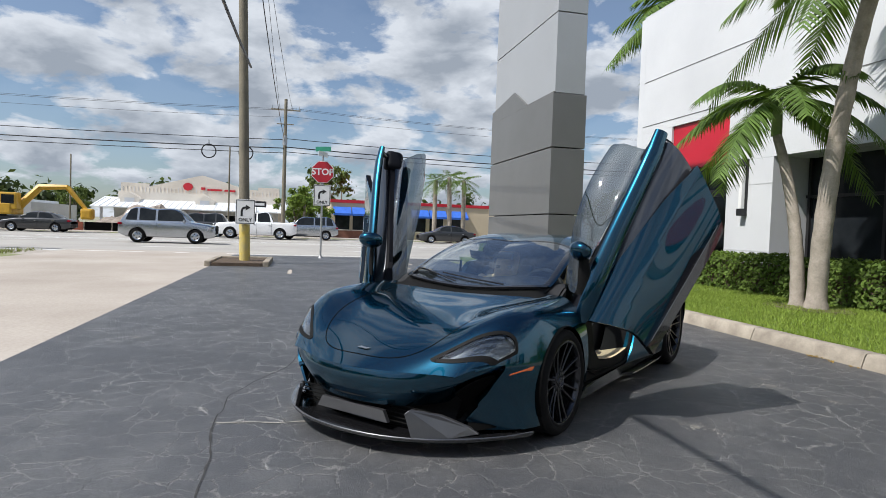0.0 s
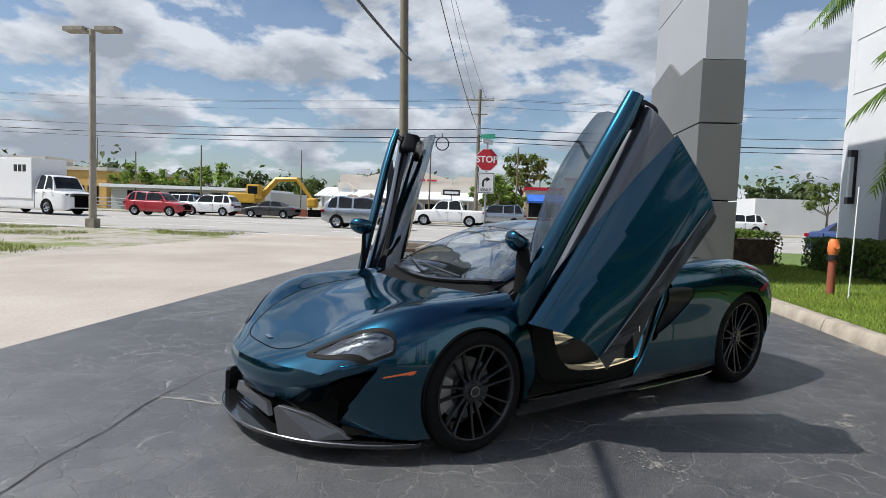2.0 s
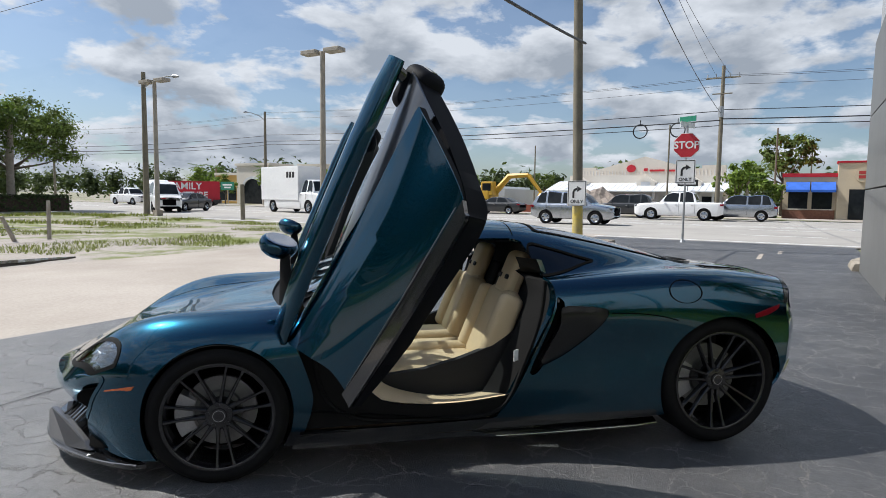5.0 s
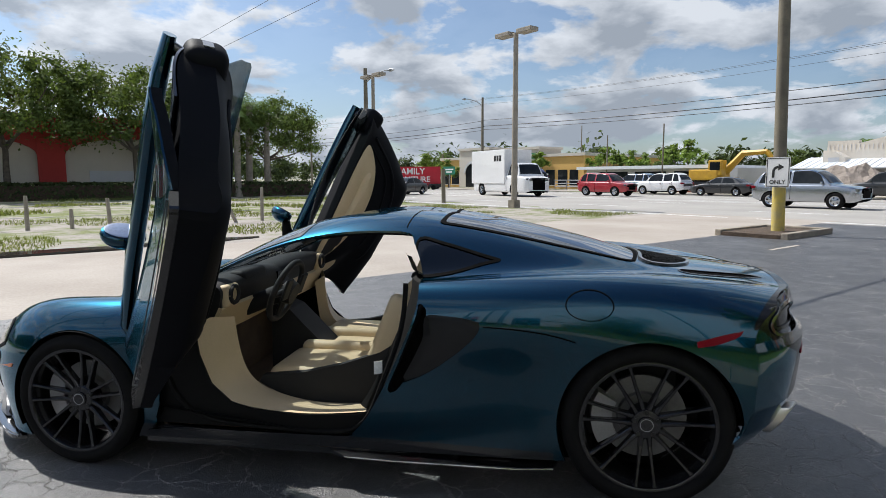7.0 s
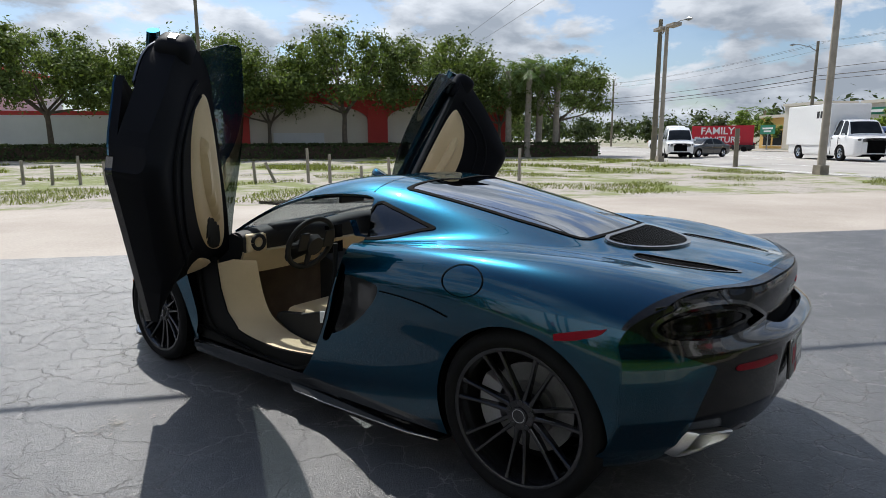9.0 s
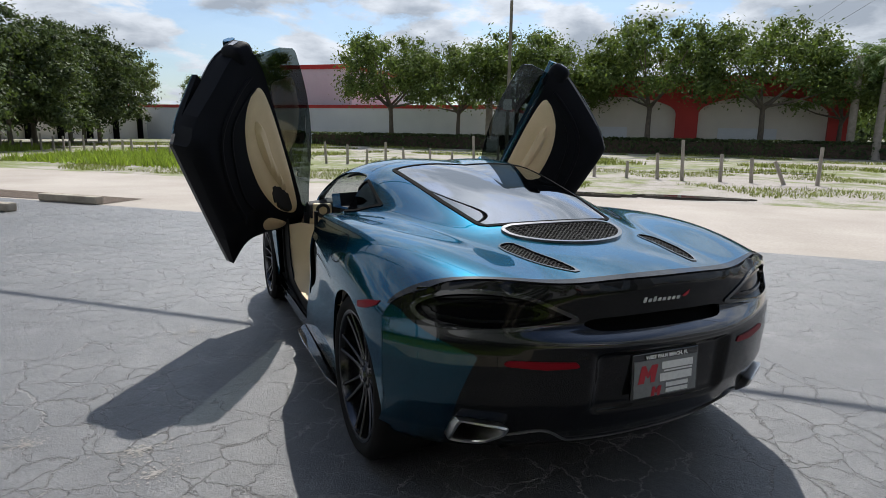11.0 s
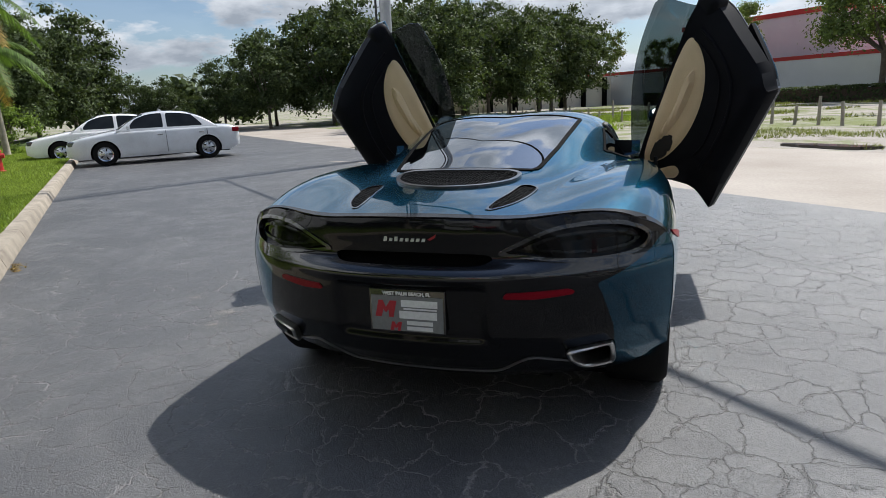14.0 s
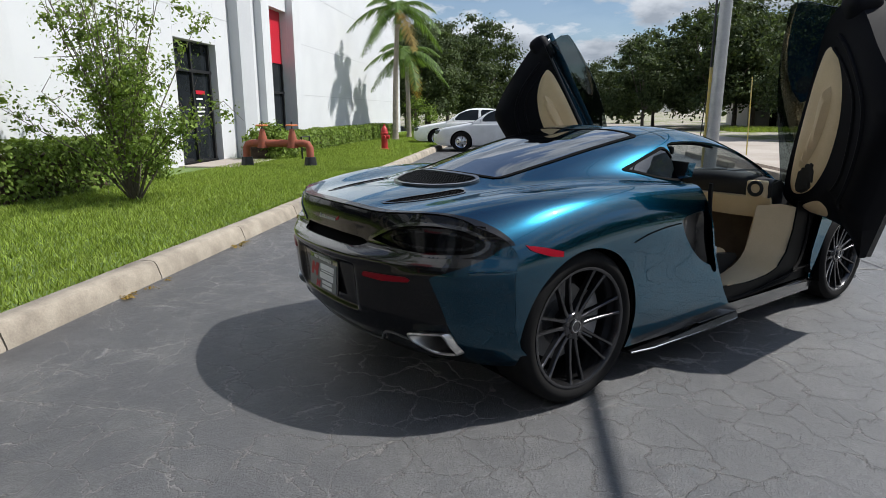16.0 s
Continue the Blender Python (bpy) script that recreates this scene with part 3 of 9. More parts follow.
# pale dusty stains worn into the sealer
def dust_stain(x, y, r, seed):
    rng = np.random.default_rng(seed)
    bm2 = bmesh.new()
    for k in range(190):
        a, q = rng.uniform(0, 2 * math.pi), r * abs(rng.normal(0, 0.5))
        cx, cy, rr = x + q * math.cos(a) * 1.6, y + q * math.sin(a), 0.0015 + r * 0.035 * rng.uniform(0.0, 1.0) ** 2
        n_ = 6
        bm2.faces.new([bm2.verts.new((cx + rr * (1 + 0.5 * rng.uniform(-1, 1)) * math.cos(t) * 1.5, cy + rr * (1 + 0.5 * rng.uniform(-1, 1)) * math.sin(t), 0.003 + 0.00002 * k)) for t in np.linspace(0, 2 * math.pi, n_ + 1)[:-1]])
    return tagged(part("dust_stain", bm2, CRACKDUST), "scattered pale dust stain on the asphalt", "stain", kind="stuff")


for k, (x, y, r) in enumerate([(1.55, -0.61, 0.16), (1.75, 1.21, 0.10), (1.81, 0.99, 0.14), (1.04, -0.22, 0.08), (-3.73, -1.42, 0.08), (2.28, 0.75, 0.09)]):
    dust_stain(x, y, r, 300 + k)

# puddles where the lane meets the sand
for s0, n0, rs, rn in ((0.6, -10.6, 1.5, 0.32), (-2.2, -10.9, 1.2, 0.28), (4.2, -11.0, 1.0, 0.25)):
    pts = []
    for i in range(40):
        t = 2 * math.pi * i / 40
        k = 1 + 0.35 * noise.noise((math.cos(t) * 2 + s0, math.sin(t) * 2, 1))
        pts.append((s0 + rs * k * math.cos(t), n0 + rn * k * math.sin(t)))
    tagged(part("puddle", prism(bmesh.new(), pts, -0.03, 0.034, "Z"), PUDDLE, m=LOT), "shallow brown puddle at the lane's edge", "puddle", kind="structure")

# ---- showroom ----
WALL_N, TOP = 8.25, 7.9
bld = thing("showroom_building", "white stucco showroom with red panels and dark glass bays", "building", LOT)


def wall_box(name, s0, s1, n0, n1, z0, z1, material, label=""):
    return boxed(name, s0, s1, n0, n1, z0, z1, material, bld, label)


SOFFIT = 3.1
wall_box("upper_wall", -12.0, 1.0, WALL_N, WALL_N + 0.35, 4.35, TOP, STUCCO)
wall_box("upper_wall", -12.0, -10.45, WALL_N, WALL_N + 0.35, SOFFIT, 4.346, STUCCO)
wall_box("upper_wall", -8.05, 1.0, WALL_N, WALL_N + 0.35, SOFFIT, 4.346, STUCCO)
# the soffit's shade is put into its colour
wall_box("soffit", -12.0, 1.0, WALL_N + 0.352, WALL_N + 2.0, SOFFIT, SOFFIT + 0.1, STUCCO2, "soffit with its shade put into a greyer stucco")
wall_box("red_fascia", -10.446, -8.054, WALL_N + 0.06, WALL_N + 0.3, SOFFIT, 4.342, RED, "smooth red fascia panel")
wall_box("pier", -12.0, -10.45, WALL_N, WALL_N + 1.05, 0, SOFFIT - 0.003, STUCCO)
wall_box("pier", -8.05, -6.55, WALL_N, WALL_N + 1.05, 0, SOFFIT - 0.003, STUCCO)
wall_box("end_wall", -12.3, -12.003, WALL_N, WALL_N + 14, 0, TOP, STUCCO)
wall_box("rear_wall", 1.003, 8.85, WALL_N, WALL_N + 0.35, 0, TOP, STUCCO)
wall_box("rear_wall", 8.853, 10.75, WALL_N, WALL_N + 0.35, 2.95, TOP, STUCCO)
wall_box("rear_wall", 10.753, 13.75, WALL_N, WALL_N + 0.35, 0, TOP, STUCCO)
wall_box("rear_wall", 13.753, 15.65, WALL_N, WALL_N + 0.35, 4.45, TOP, STUCCO)
wall_box("rear_wall", 15.653, 34, WALL_N, WALL_N + 0.35, 0, TOP, STUCCO)
wall_box("red_panel", 13.76, 15.643, WALL_N + 0.22, WALL_N + 0.34, 2.85, 4.447, RED, "recessed red panel over a window")
wall_box("far_end_wall", 34.003, 34.3, WALL_N, WALL_N + 14, 0, TOP, STUCCO)
wall_box("back_wall", -12, 34, WALL_N + 14.003, WALL_N + 14.3, 0, TOP, STUCCO)
wall_box("roof", -12.3, 34.3, WALL_N + 0.1, WALL_N + 14.2, TOP, TOP + 0.12, STUCCO2)
# pilasters that stand proud of the wall; one has shade painted in greyer stucco
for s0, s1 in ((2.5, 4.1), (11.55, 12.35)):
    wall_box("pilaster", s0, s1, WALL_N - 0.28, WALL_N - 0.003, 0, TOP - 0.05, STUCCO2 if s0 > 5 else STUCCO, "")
wall_box("pilaster", 13.2, 13.75, WALL_N - 0.22, WALL_N - 0.003, 0, TOP - 0.05, STUCCO)
wall_box("pilaster", 15.66, 16.3, WALL_N - 0.22, WALL_N - 0.003, 0, TOP - 0.05, STUCCO)
# panel joints
for z0 in (4.55, 5.9):
    wall_box("panel_joint", -12.0, 2.45, WALL_N - 0.006, WALL_N - 0.002, z0, z0 + 0.022, PYLON_D)
for s0, s1 in ((4.15, 11.5), (16.35, 34)):
    for z0 in (1.9, 3.6, 5.4):
        if s0 < 5 and z0 < 3:
            continue
        wall_box("panel_joint", s0, s1, WALL_N - 0.005, WALL_N - 0.002, z0, z0 + 0.02, STUCCO2)
for z0 in (0.95, 2.5):
    wall_box("panel_joint", -8.05, -6.55, WALL_N - 0.005, WALL_N - 0.002, z0, z0 + 0.025, STUCCO2)

# dark glass bays, set back under the soffit
def glazed_bay(s0, s1, n0, z1, posts, label, z0=0.05, rail=2.2):
    bay = tagged(new("window_bay"), label, "window", kind="structure")
    bay.matrix_basis = LOT
    part("pane", box(bmesh.new(), s0, s1, n0, n0 + 0.03, z0, z1), WINDOW, bay)
    for p in posts:
        boxed("mullion", p - 0.035, p + 0.035, n0 - 0.06, n0 - 0.002, z0, z1, BLACKM, bay)
    boxed("transom", s0, s1, n0 - 0.055, n0 - 0.004, rail, rail + 0.07, BLACKM, bay)
    boxed("bottom_rail", s0, s1, n0 - 0.055, n0 - 0.004, z0, z0 + 0.12, BLACKM, bay)
    return bay


entrance = glazed_bay(-10.44, -8.06, WALL_N + 0.34, SOFFIT - 0.003, (-10.39, -9.25, -8.11), "glass entrance doors in a black frame", rail=2.42)
for s0, s1, grip in ((-10.345, -9.29, -9.40), (-9.21, -8.155, -9.10)):
    leaf = part("door_leaf", prism(bmesh.new(), [(s0, 0.17), (s1, 0.17), (s1, 0.40), (s0, 0.40)], WALL_N + 0.285, WALL_N + 0.325, "Y"), BLACKM, entrance, "black framed glass door leaf")
    for a, b, z0, z1 in ((s0, s0 + 0.10, 0.403, 2.31), (s1 - 0.10, s1, 0.403, 2.31), (s0, s1, 2.313, 2.415)):
        boxed("door_frame", a, b, WALL_N + 0.285, WALL_N + 0.325, z0, z1, BLACKM, leaf)
    bar("pull_handle", [(grip, WALL_N + 0.283, 0.95), (grip, WALL_N + 0.235, 0.99), (grip, WALL_N + 0.235, 1.36), (grip, WALL_N + 0.283, 1.40)], 0.013, GREYM, leaf, "steel pull handle", sides=8)
glazed_bay(-6.54, 0.99, WALL_N + 0.95, SOFFIT, (-6.45, -4.6, -2.7, -0.8), "dark tinted showroom windows in black frames")
glazed_bay(8.86, 10.74, WALL_N + 0.2, 2.94, (8.95, 9.8, 10.65), "dark glass door in a white wall", rail=2.25)
glazed_bay(13.76, 15.64, WALL_N + 0.24, 2.84, (13.85, 15.55), "tall narrow dark window below a red panel", z0=0.6, rail=1.9)
boxed("door_step", 8.6, 11.0, 6.9, WALL_N - 0.003, 0.0, 0.14, LANE, bld, "pale concrete step before the door")
# small white notice lines on the glass door
notice = thing("door_notice", "white lettering panels on the dark glass door", "sign", LOT)
for k, (z0, w) in enumerate(((1.75, 0.42), (1.62, 0.30), (1.42, 0.36), (1.32, 0.36), (1.22, 0.28))):
    boxed("line", 9.98, 9.98 + w, WALL_N + 0.19, WALL_N + 0.196, z0, z0 + (0.09 if k == 0 else 0.04), RED if k == 0 else SIGNW, notice)

sconce = thing("wall_lamp", "tall black wall lamp with a frosted glass tube", "lamp", LOT)
boxed("back_plate", -7.46, -7.30, WALL_N - 0.06, WALL_N, 1.78, 3.12, BLACKM, sconce, bevel=0.008)
boxed("tube", -7.43, -7.33, WALL_N - 0.15, WALL_N - 0.062, 1.95, 2.95, SIGNW, sconce, "frosted glass tube")
boxed("cap", -7.46, -7.30, WALL_N - 0.17, WALL_N - 0.062, 2.955, 3.12, BLACKM, sconce)
boxed("cap", -7.46, -7.30, WALL_N - 0.17, WALL_N - 0.062, 1.78, 1.945, BLACKM, sconce)
copy_thing(sconce, Matrix.Identity(4)).matrix_basis = LOT @ Matrix.Translation((-4.27, 0, 0))

# ---- sign pylon ----
pyl = thing("sign_pylon", "tall grey metal-clad sign pylon with a notched upper panel", "pylon", LOT)
PN0, PN1, PS1, PS0 = 3.05, 3.8, -6.8, -10.95
for z0, z1 in ((0.0, 1.60), (1.625, 2.99), (3.015, 4.12)):
    boxed("panel", PS0, PS1, PN0, PN1, z0, z1, PYLON_D, pyl, bevel=0.006)
boxed("core", PS0 + 0.12, PS1 - 0.12, PN0 + 0.12, PN1 - 0.12, 0.01, 9.5, DARK, pyl, "dark core behind the joints")
part("notched_panel", prism(bmesh.new(), [(PS1, 4.122), (PS1, 4.15), (PS1 - 1.55, 4.15), (PS1 - 2.45, 4.62), (PS0, 4.40), (PS0, 4.122)], PN0 + 0.004, PN0 + 0.05, "Y"), PYLON_D, pyl)
for z0, z1 in ((4.145, 5.80), (5.825, 7.6), (7.625, 9.6)):
    boxed("upper_panel", PS0 + 0.06, PS1 - 0.06, PN0 + 0.06, PN1 - 0.02, z0, z1, PYLON_L, pyl, "light grey panel", bevel=0.006)

# ---- kerb and lawn ----
LAWN = [(-12.5, 3.05), (-11.2, 3.05), (-6.2, 3.62), (-5.6, 3.66), (60, 3.66), (60, WALL_N), (-12.5, WALL_N)]
tagged(part("lawn", prism(bmesh.new(), LAWN, -0.05, 0.115, "Z"), TURF, m=LOT), "bright green lawn between kerb and showroom", "lawn", kind="structure")
boxed("side_lawn", -19, -12.503, 4.4, 30, -0.05, 0.11, TURF, None, "", LOT)
tagged(bpy.data.objects["side_lawn"], "strip of lawn beside the pylon", "lawn", kind="structure")
kerb = tagged(new("kerb"), "pale worn concrete kerb along the lawn", "kerb", kind="structure")
kerb.matrix_basis = LOT


def kerb_stone(a, b, name="stone", h=0.15, w=0.17):
    """One poured length with a rounded front edge and a slight batter."""
    a, b = Vector((*a, 0)), Vector((*b, 0))
    d_ = (b - a).normalized()
    sd = Vector((-d_.y, d_.x, 0))
    prof = [(-0.02, -0.05), (-0.02, 0.02), (0.012, h - 0.035), (0.03, h - 0.008), (0.06, h), (w, h + 0.003), (w, -0.05)]
    n_ = max(2, int((b - a).length / 0.3))
    bm3 = bmesh.new()
    rings = []
    for i in range(n_ + 1):
        p = a.lerp(b, 0.004 + 0.992 * i / n_)
        wob = 0.006 * noise.noise((p.x * 3, p.y * 3, 0))
        rings.append([bm3.verts.new(p + sd * (q[0] + wob) + Vector((0, 0, q[1] + wob * 0.6 * (q[1] > 0.05)))) for q in prof])
    for r0, r1 in zip(rings, rings[1:]):
        for i in range(len(prof) - 1):
            bm3.faces.new((r0[i], r1[i], r1[i + 1], r0[i + 1]))
    bm3.faces.new(rings[0])
    bm3.faces.new(rings[-1][::-1])
    return part(name, bm3, KERB, kerb, smooth=True)


ends = [(-5.6, 3.5), (-4.4, 3.5)] + [(-4.4 + 1.52 * k, 3.5) for k in range(1, 28)]
for a, b in zip(ends, ends[1:]):
    kerb_stone(a, b)
for a, b in (((-6.75, 4.2), (-6.45, 3.75)), ((-6.45, 3.75), (-6.05, 3.55)), ((-6.05, 3.55), (-5.6, 3.5)), ((-13.4, 3.3), (-12.1, 2.95)), ((-12.1, 2.95), (-11.0, 2.95)), ((-13.4, 4.6), (-13.4, 3.3))):
    kerb_stone(a, b)

# ---- far islands by the poles ----
def island(s0, s1, n0, n1):
    isl = tagged(new("kerb_island"), "low concrete kerb round a utility pole", "kerb", kind="structure")
    isl.matrix_basis = LOT
    for a in ((s0, s1, n0, n0 + 0.17), (s0, s1, n1 - 0.17, n1), (s0, s0 + 0.17, n0 + 0.172, n1 - 0.172)):
        part("stone", box(bmesh.new(), a[0], a[1], a[2], a[3], -0.03, 0.14, 0.03), KERB, isl)
    boxed("soil", s0 + 0.172, s1, n0 + 0.172, n1 - 0.172, -0.03, 0.09, SOIL, isl)
    return isl


island(-15.1, -12.5, -4.5, -2.8)
# wheel stops at the lot's far corner
for s0, s1, n0 in ((8.4, 10.4, -3.1), (10.9, 12.7, -4.3), (13.0, 14.8, -4.3), (8.0, 9.4, -4.4)):
    ws = part("wheel_stop", box(bmesh.new(), s0, s1, n0 - 0.09, n0 + 0.09, 0.0, 0.14, 0.03), KERB, None, "", LOT)
    tagged(ws, "pale concrete wheel stop on the asphalt", "wheel stop", "wheel stops")
sheet("corner_soil", 8.0, 16, -5.4, -4.5, 0.002, SOIL, "strip of soil beside the wheel stops", "soil")

# ---- poles, signs and wires ----
def wood_pole(s, n, h, yellow=0.0, r=0.15, lean=(0, 0), steel=False):
    p = thing("utility_pole", "tall grey-brown wooden utility pole" + (" with a yellow painted foot" if yellow else ""), "pole", LOT @ Matrix.Translation((s, n, 0)))
    if steel:
        tagged(p, "tall grey concrete utility pole with cables down its side")
    top = (lean[0], lean[1], h)
    if yellow:
        bar("painted_foot", [(0, 0, 0), (lean[0] * yellow / h, lean[1] * yellow / h, yellow)], [r * 1.1, r * 1.08], WOODY, p, "yellow painted foot", sides=14)
    bar("shaft", [(lean[0] * yellow / h, lean[1] * yellow / h, yellow), (lean[0] / 2, lean[1] / 2, h / 2), top], [r * 1.06, r * 0.92, r * 0.75], GREYM if steel else WOOD, p, sides=14)
    return p


def arrow_sign(m, size, parent_name, label):
    """White turn-right sign with a bent arrow and ONLY."""
    sg = thing(parent_name, label, "sign", m)
    w, h = size
    part("plate", box(bmesh.new(), -w / 2, w / 2, -0.004, 0.004, -h / 2, h / 2), SIGNW, sg)
    b = w * 0.03
    bm4 = bmesh.new()
    for x0, x1, z0, z1 in ((-w / 2 + b, w / 2 - b, h / 2 - 2 * b, h / 2 - b), (-w / 2 + b, w / 2 - b, -h / 2 + b, -h / 2 + 2 * b), (-w / 2 + b, -w / 2 + 2 * b, -h / 2 + 2 * b, h / 2 - 2 * b), (w / 2 - 2 * b, w / 2 - b, -h / 2 + 2 * b, h / 2 - 2 * b)):
        box(bm4, x0, x1, -0.008, -0.005, z0, z1)
    part("border", bm4, SIGNK, sg)
    bm4 = bmesh.new()
    pts = []
    for k in range(11):
        t = math.pi * (1 - 0.5 * k / 10)
        pts.append((0.02 * w + 0.20 * w * math.cos(t), 0.02 * h + 0.20 * w * math.sin(t)))
    line = [(-0.18 * w, -0.18 * h)] + pts
    prev = None
    for k, p in enumerate(line):
        q = line[min(k + 1, len(line) - 1)]
        o = line[max(k - 1, 0)]
        d_ = Vector((q[0] - o[0], q[1] - o[1])).normalized() * w * 0.055
        v0, v1 = bm4.verts.new((p[0] - d_.y, -0.008, p[1] + d_.x)), bm4.verts.new((p[0] + d_.y, -0.008, p[1] - d_.x))
        if prev:
            bm4.faces.new((prev[0], v0, v1, prev[1]))
        prev = (v0, v1)
    tx, tz = 0.02 * w, 0.02 * h + 0.20 * w
    bm4.faces.new([bm4.verts.new(v) for v in ((tx, -0.008, tz + 0.15 * w), (tx + 0.25 * w, -0.008, tz), (tx, -0.008, tz - 0.15 * w))])
    part("arrow", bm4, SIGNK, sg)
    mesh_ob("word", text_mesh("ONLY", h * 0.19, 0.001, h * 0.004), SIGNK, sg, m=Matrix.Translation((0, -0.008, -h * 0.33)) @ pose(0, 0, 0, 90))
    return sg


P1 = wood_pole(-13.75, -3.55, 13.0, 1.55, 0.138, (0.05, -0.35))
arrow_sign(LOT @ Matrix.Translation((-13.55, -3.55, 1.52)) @ pose(0, 0, 0, 0, 0, 90), (0.55, 0.72), "turn_sign", "white right-turn-only sign on the wooden pole")

stop_m = LOT @ Matrix.Translation((-17.45, -1.25, 0)) @ pose(0, 0, 0, 0, 0, 90)
post = thing("sign_post", "thin galvanised sign post at the lot's exit", "post", stop_m)
bar("post", [(0, 0.05, 0), (0, 0.05, 3.75)], 0.035, GREYM, post, sides=8)
bar("foot", [(0, 0.05, 0), (0, 0.05, 0.10)], [0.09, 0.05], GREYM, post, sides=8)
stop = thing("stop_sign", "red octagonal stop sign with white letters", "sign", stop_m @ Matrix.Translation((0, 0, 3.12)))
R8 = 0.40
for name_, r_, y_, mt_ in (("border", R8 * 1.06, 0.0, SIGNW), ("face", R8, -0.006, SIGNR)):
    oct_ = [(r_ * math.cos(math.pi / 8 + k * math.pi / 4), r_ * math.sin(math.pi / 8 + k * math.pi / 4)) for k in range(8)]
    part(name_, prism(bmesh.new(), oct_, y_ - 0.003, y_ + 0.003, "Y"), mt_, stop)
mesh_ob("word", text_mesh("STOP", 0.325, 0.001, 0.008), SIGNW, stop, m=Matrix.Translation((0, -0.011, 0)) @ pose(0, 0, 0, 90))
arrow_sign(stop_m @ Matrix.Translation((0, 0, 2.28)), (0.60, 0.76), "turn_sign", "white right-turn-only sign below the stop sign")
streetsign = thing("street_sign", "small white street name plates above the stop sign", "sign", stop_m @ Matrix.Translation((0, 0.05, 3.7)))
boxed("plate", -0.35, 0.35, -0.01, 0.01, -0.02, 0.16, SIGNW, streetsign, m=pose(0, 0, 0, 0, 0, 62))
boxed("plate", -0.30, 0.30, -0.01, 0.01, 0.17, 0.34, SIGNG, streetsign, m=pose(0, 0, 0, 0, 0, -28))


def lot_lamp(s, n, h, label="tall tan parking lot lamp with two box heads"):
    lp = thing("street_lamp", label, "street lamp", LOT @ Matrix.Translation((s, n, 0)), "lot lamps")
    boxed("base", -0.2, 0.2, -0.2, 0.2, -0.05, 0.35, KERB, lp, "concrete base")
    bar("pole", [(0, 0, 0.3), (0, 0, h - 0.1)], [0.15, 0.11], TANPOLE, lp, sides=12)
    bar("arm", [(0, -0.75, h - 0.12), (0, 0.75, h - 0.12)], 0.045, TANPOLE, lp, sides=8)
    for y0 in (-1.15, 0.25):
        part("lamp_head", box(bmesh.new(), -0.27, 0.27, y0, y0 + 0.9, h - 0.2, h, 0.03), TANPOLE, lp, "brown metal lamp head")
    return lp


lot_lamp(-18.7, -17.6, 8.15)
lot_lamp(-19.6, -31.5, 8.1)


def cobra_lamp(s, n, h, arm, armdir, wood=True):
    lp = thing("street_lamp", "grey street light with a curved arm on a tall pole", "street lamp", LOT @ Matrix.Translation((s, n, 0)))
    bar("pole", [(0, 0, 0), (0, 0, h)], [0.2, 0.13], WOOD if wood else GREYM, lp, sides=12)
    dx, dy = armdir
    pts = [(0, 0, h - 1.0), (dx * arm * 0.35, dy * arm * 0.35, h - 0.55), (dx * arm * 0.8, dy * arm * 0.8, h - 0.35), (dx * arm, dy * arm, h - 0.35)]
    bar("arm", pts, 0.04, GREYM, lp, sides=6)
    hx, hy = dx * arm, dy * arm
    bar("lamp_head", [(hx, hy, h - 0.35), (hx + dx * 0.25, hy + dy * 0.25, h - 0.37), (hx + dx * 0.55, hy + dy * 0.55, h - 0.4)], [0.06, 0.13, 0.05], GREYM, lp, sides=10)
    return lp


cobra_lamp(-20.5, -33.9, 8.9, 2.2, (-0.2, 0.98))
cobra_lamp(-48, -52.3, 11.0, 2.4, (1.0, -0.1))


def cross_pole(s, n, h):
    p = wood_pole(s, n, h, 0, 0.17)
    tagged(p, "tall wooden utility pole with a crossarm and insulators")
    bar("crossarm", [(0, -1.2, h - 0.9), (0, 1.2, h - 0.9)], 0.06, WOOD, p, sides=6)
    bar("crossarm", [(0.1, -0.7, h - 2.1), (0.1, 0.7, h - 2.1)], 0.05, WOOD, p, sides=6)
    for y0 in (-1.1, -0.5, 0.5, 1.1):
        bar("insulator", [(0, y0, h - 0.85), (0, y0, h - 0.55)], [0.05, 0.03], GREYM, p, sides=6)
    bar("transformer", [(0.35, 0, h - 3.9), (0.35, 0, h - 3.1)], 0.2, GREYM, p, sides=12)
    return p


for n0, h0 in ((-3.5, 11.6), (40, 11.4), (-98, 11.4)):
    cross_pole(-48, n0, h0)
for s0, n0, h0 in ((-56, -33, 7), (-60, -43, 6.5), (-64, -25, 7.5), (-60, 0, 8), (-58, -9, 8.5), (-70, -55, 9), (-75, 3, 8)):
    wood_pole(s0, n0, h0, r=0.09)


def wire(name, a, b, sag, r, label="thin black overhead cable"):
    cu = bpy.data.curves.new(name, "CURVE")
    cu.dimensions, cu.bevel_depth, cu.bevel_resolution = "3D", r, 1
    sp = cu.splines.new("POLY")
    n_ = 28
    sp.points.add(n_)
    for k in range(n_ + 1):
        t = k / n_
        p = Vector(a).lerp(Vector(b), t) - Vector((0, 0, sag * 4 * t * (1 - t)))
        sp.points[k].co = (*p, 1)
    cu.materials.append(BLACKM)
    ob = new(name, cu)
    ob.matrix_basis = LOT
    return tagged(ob, label, "cable", "overhead cables")


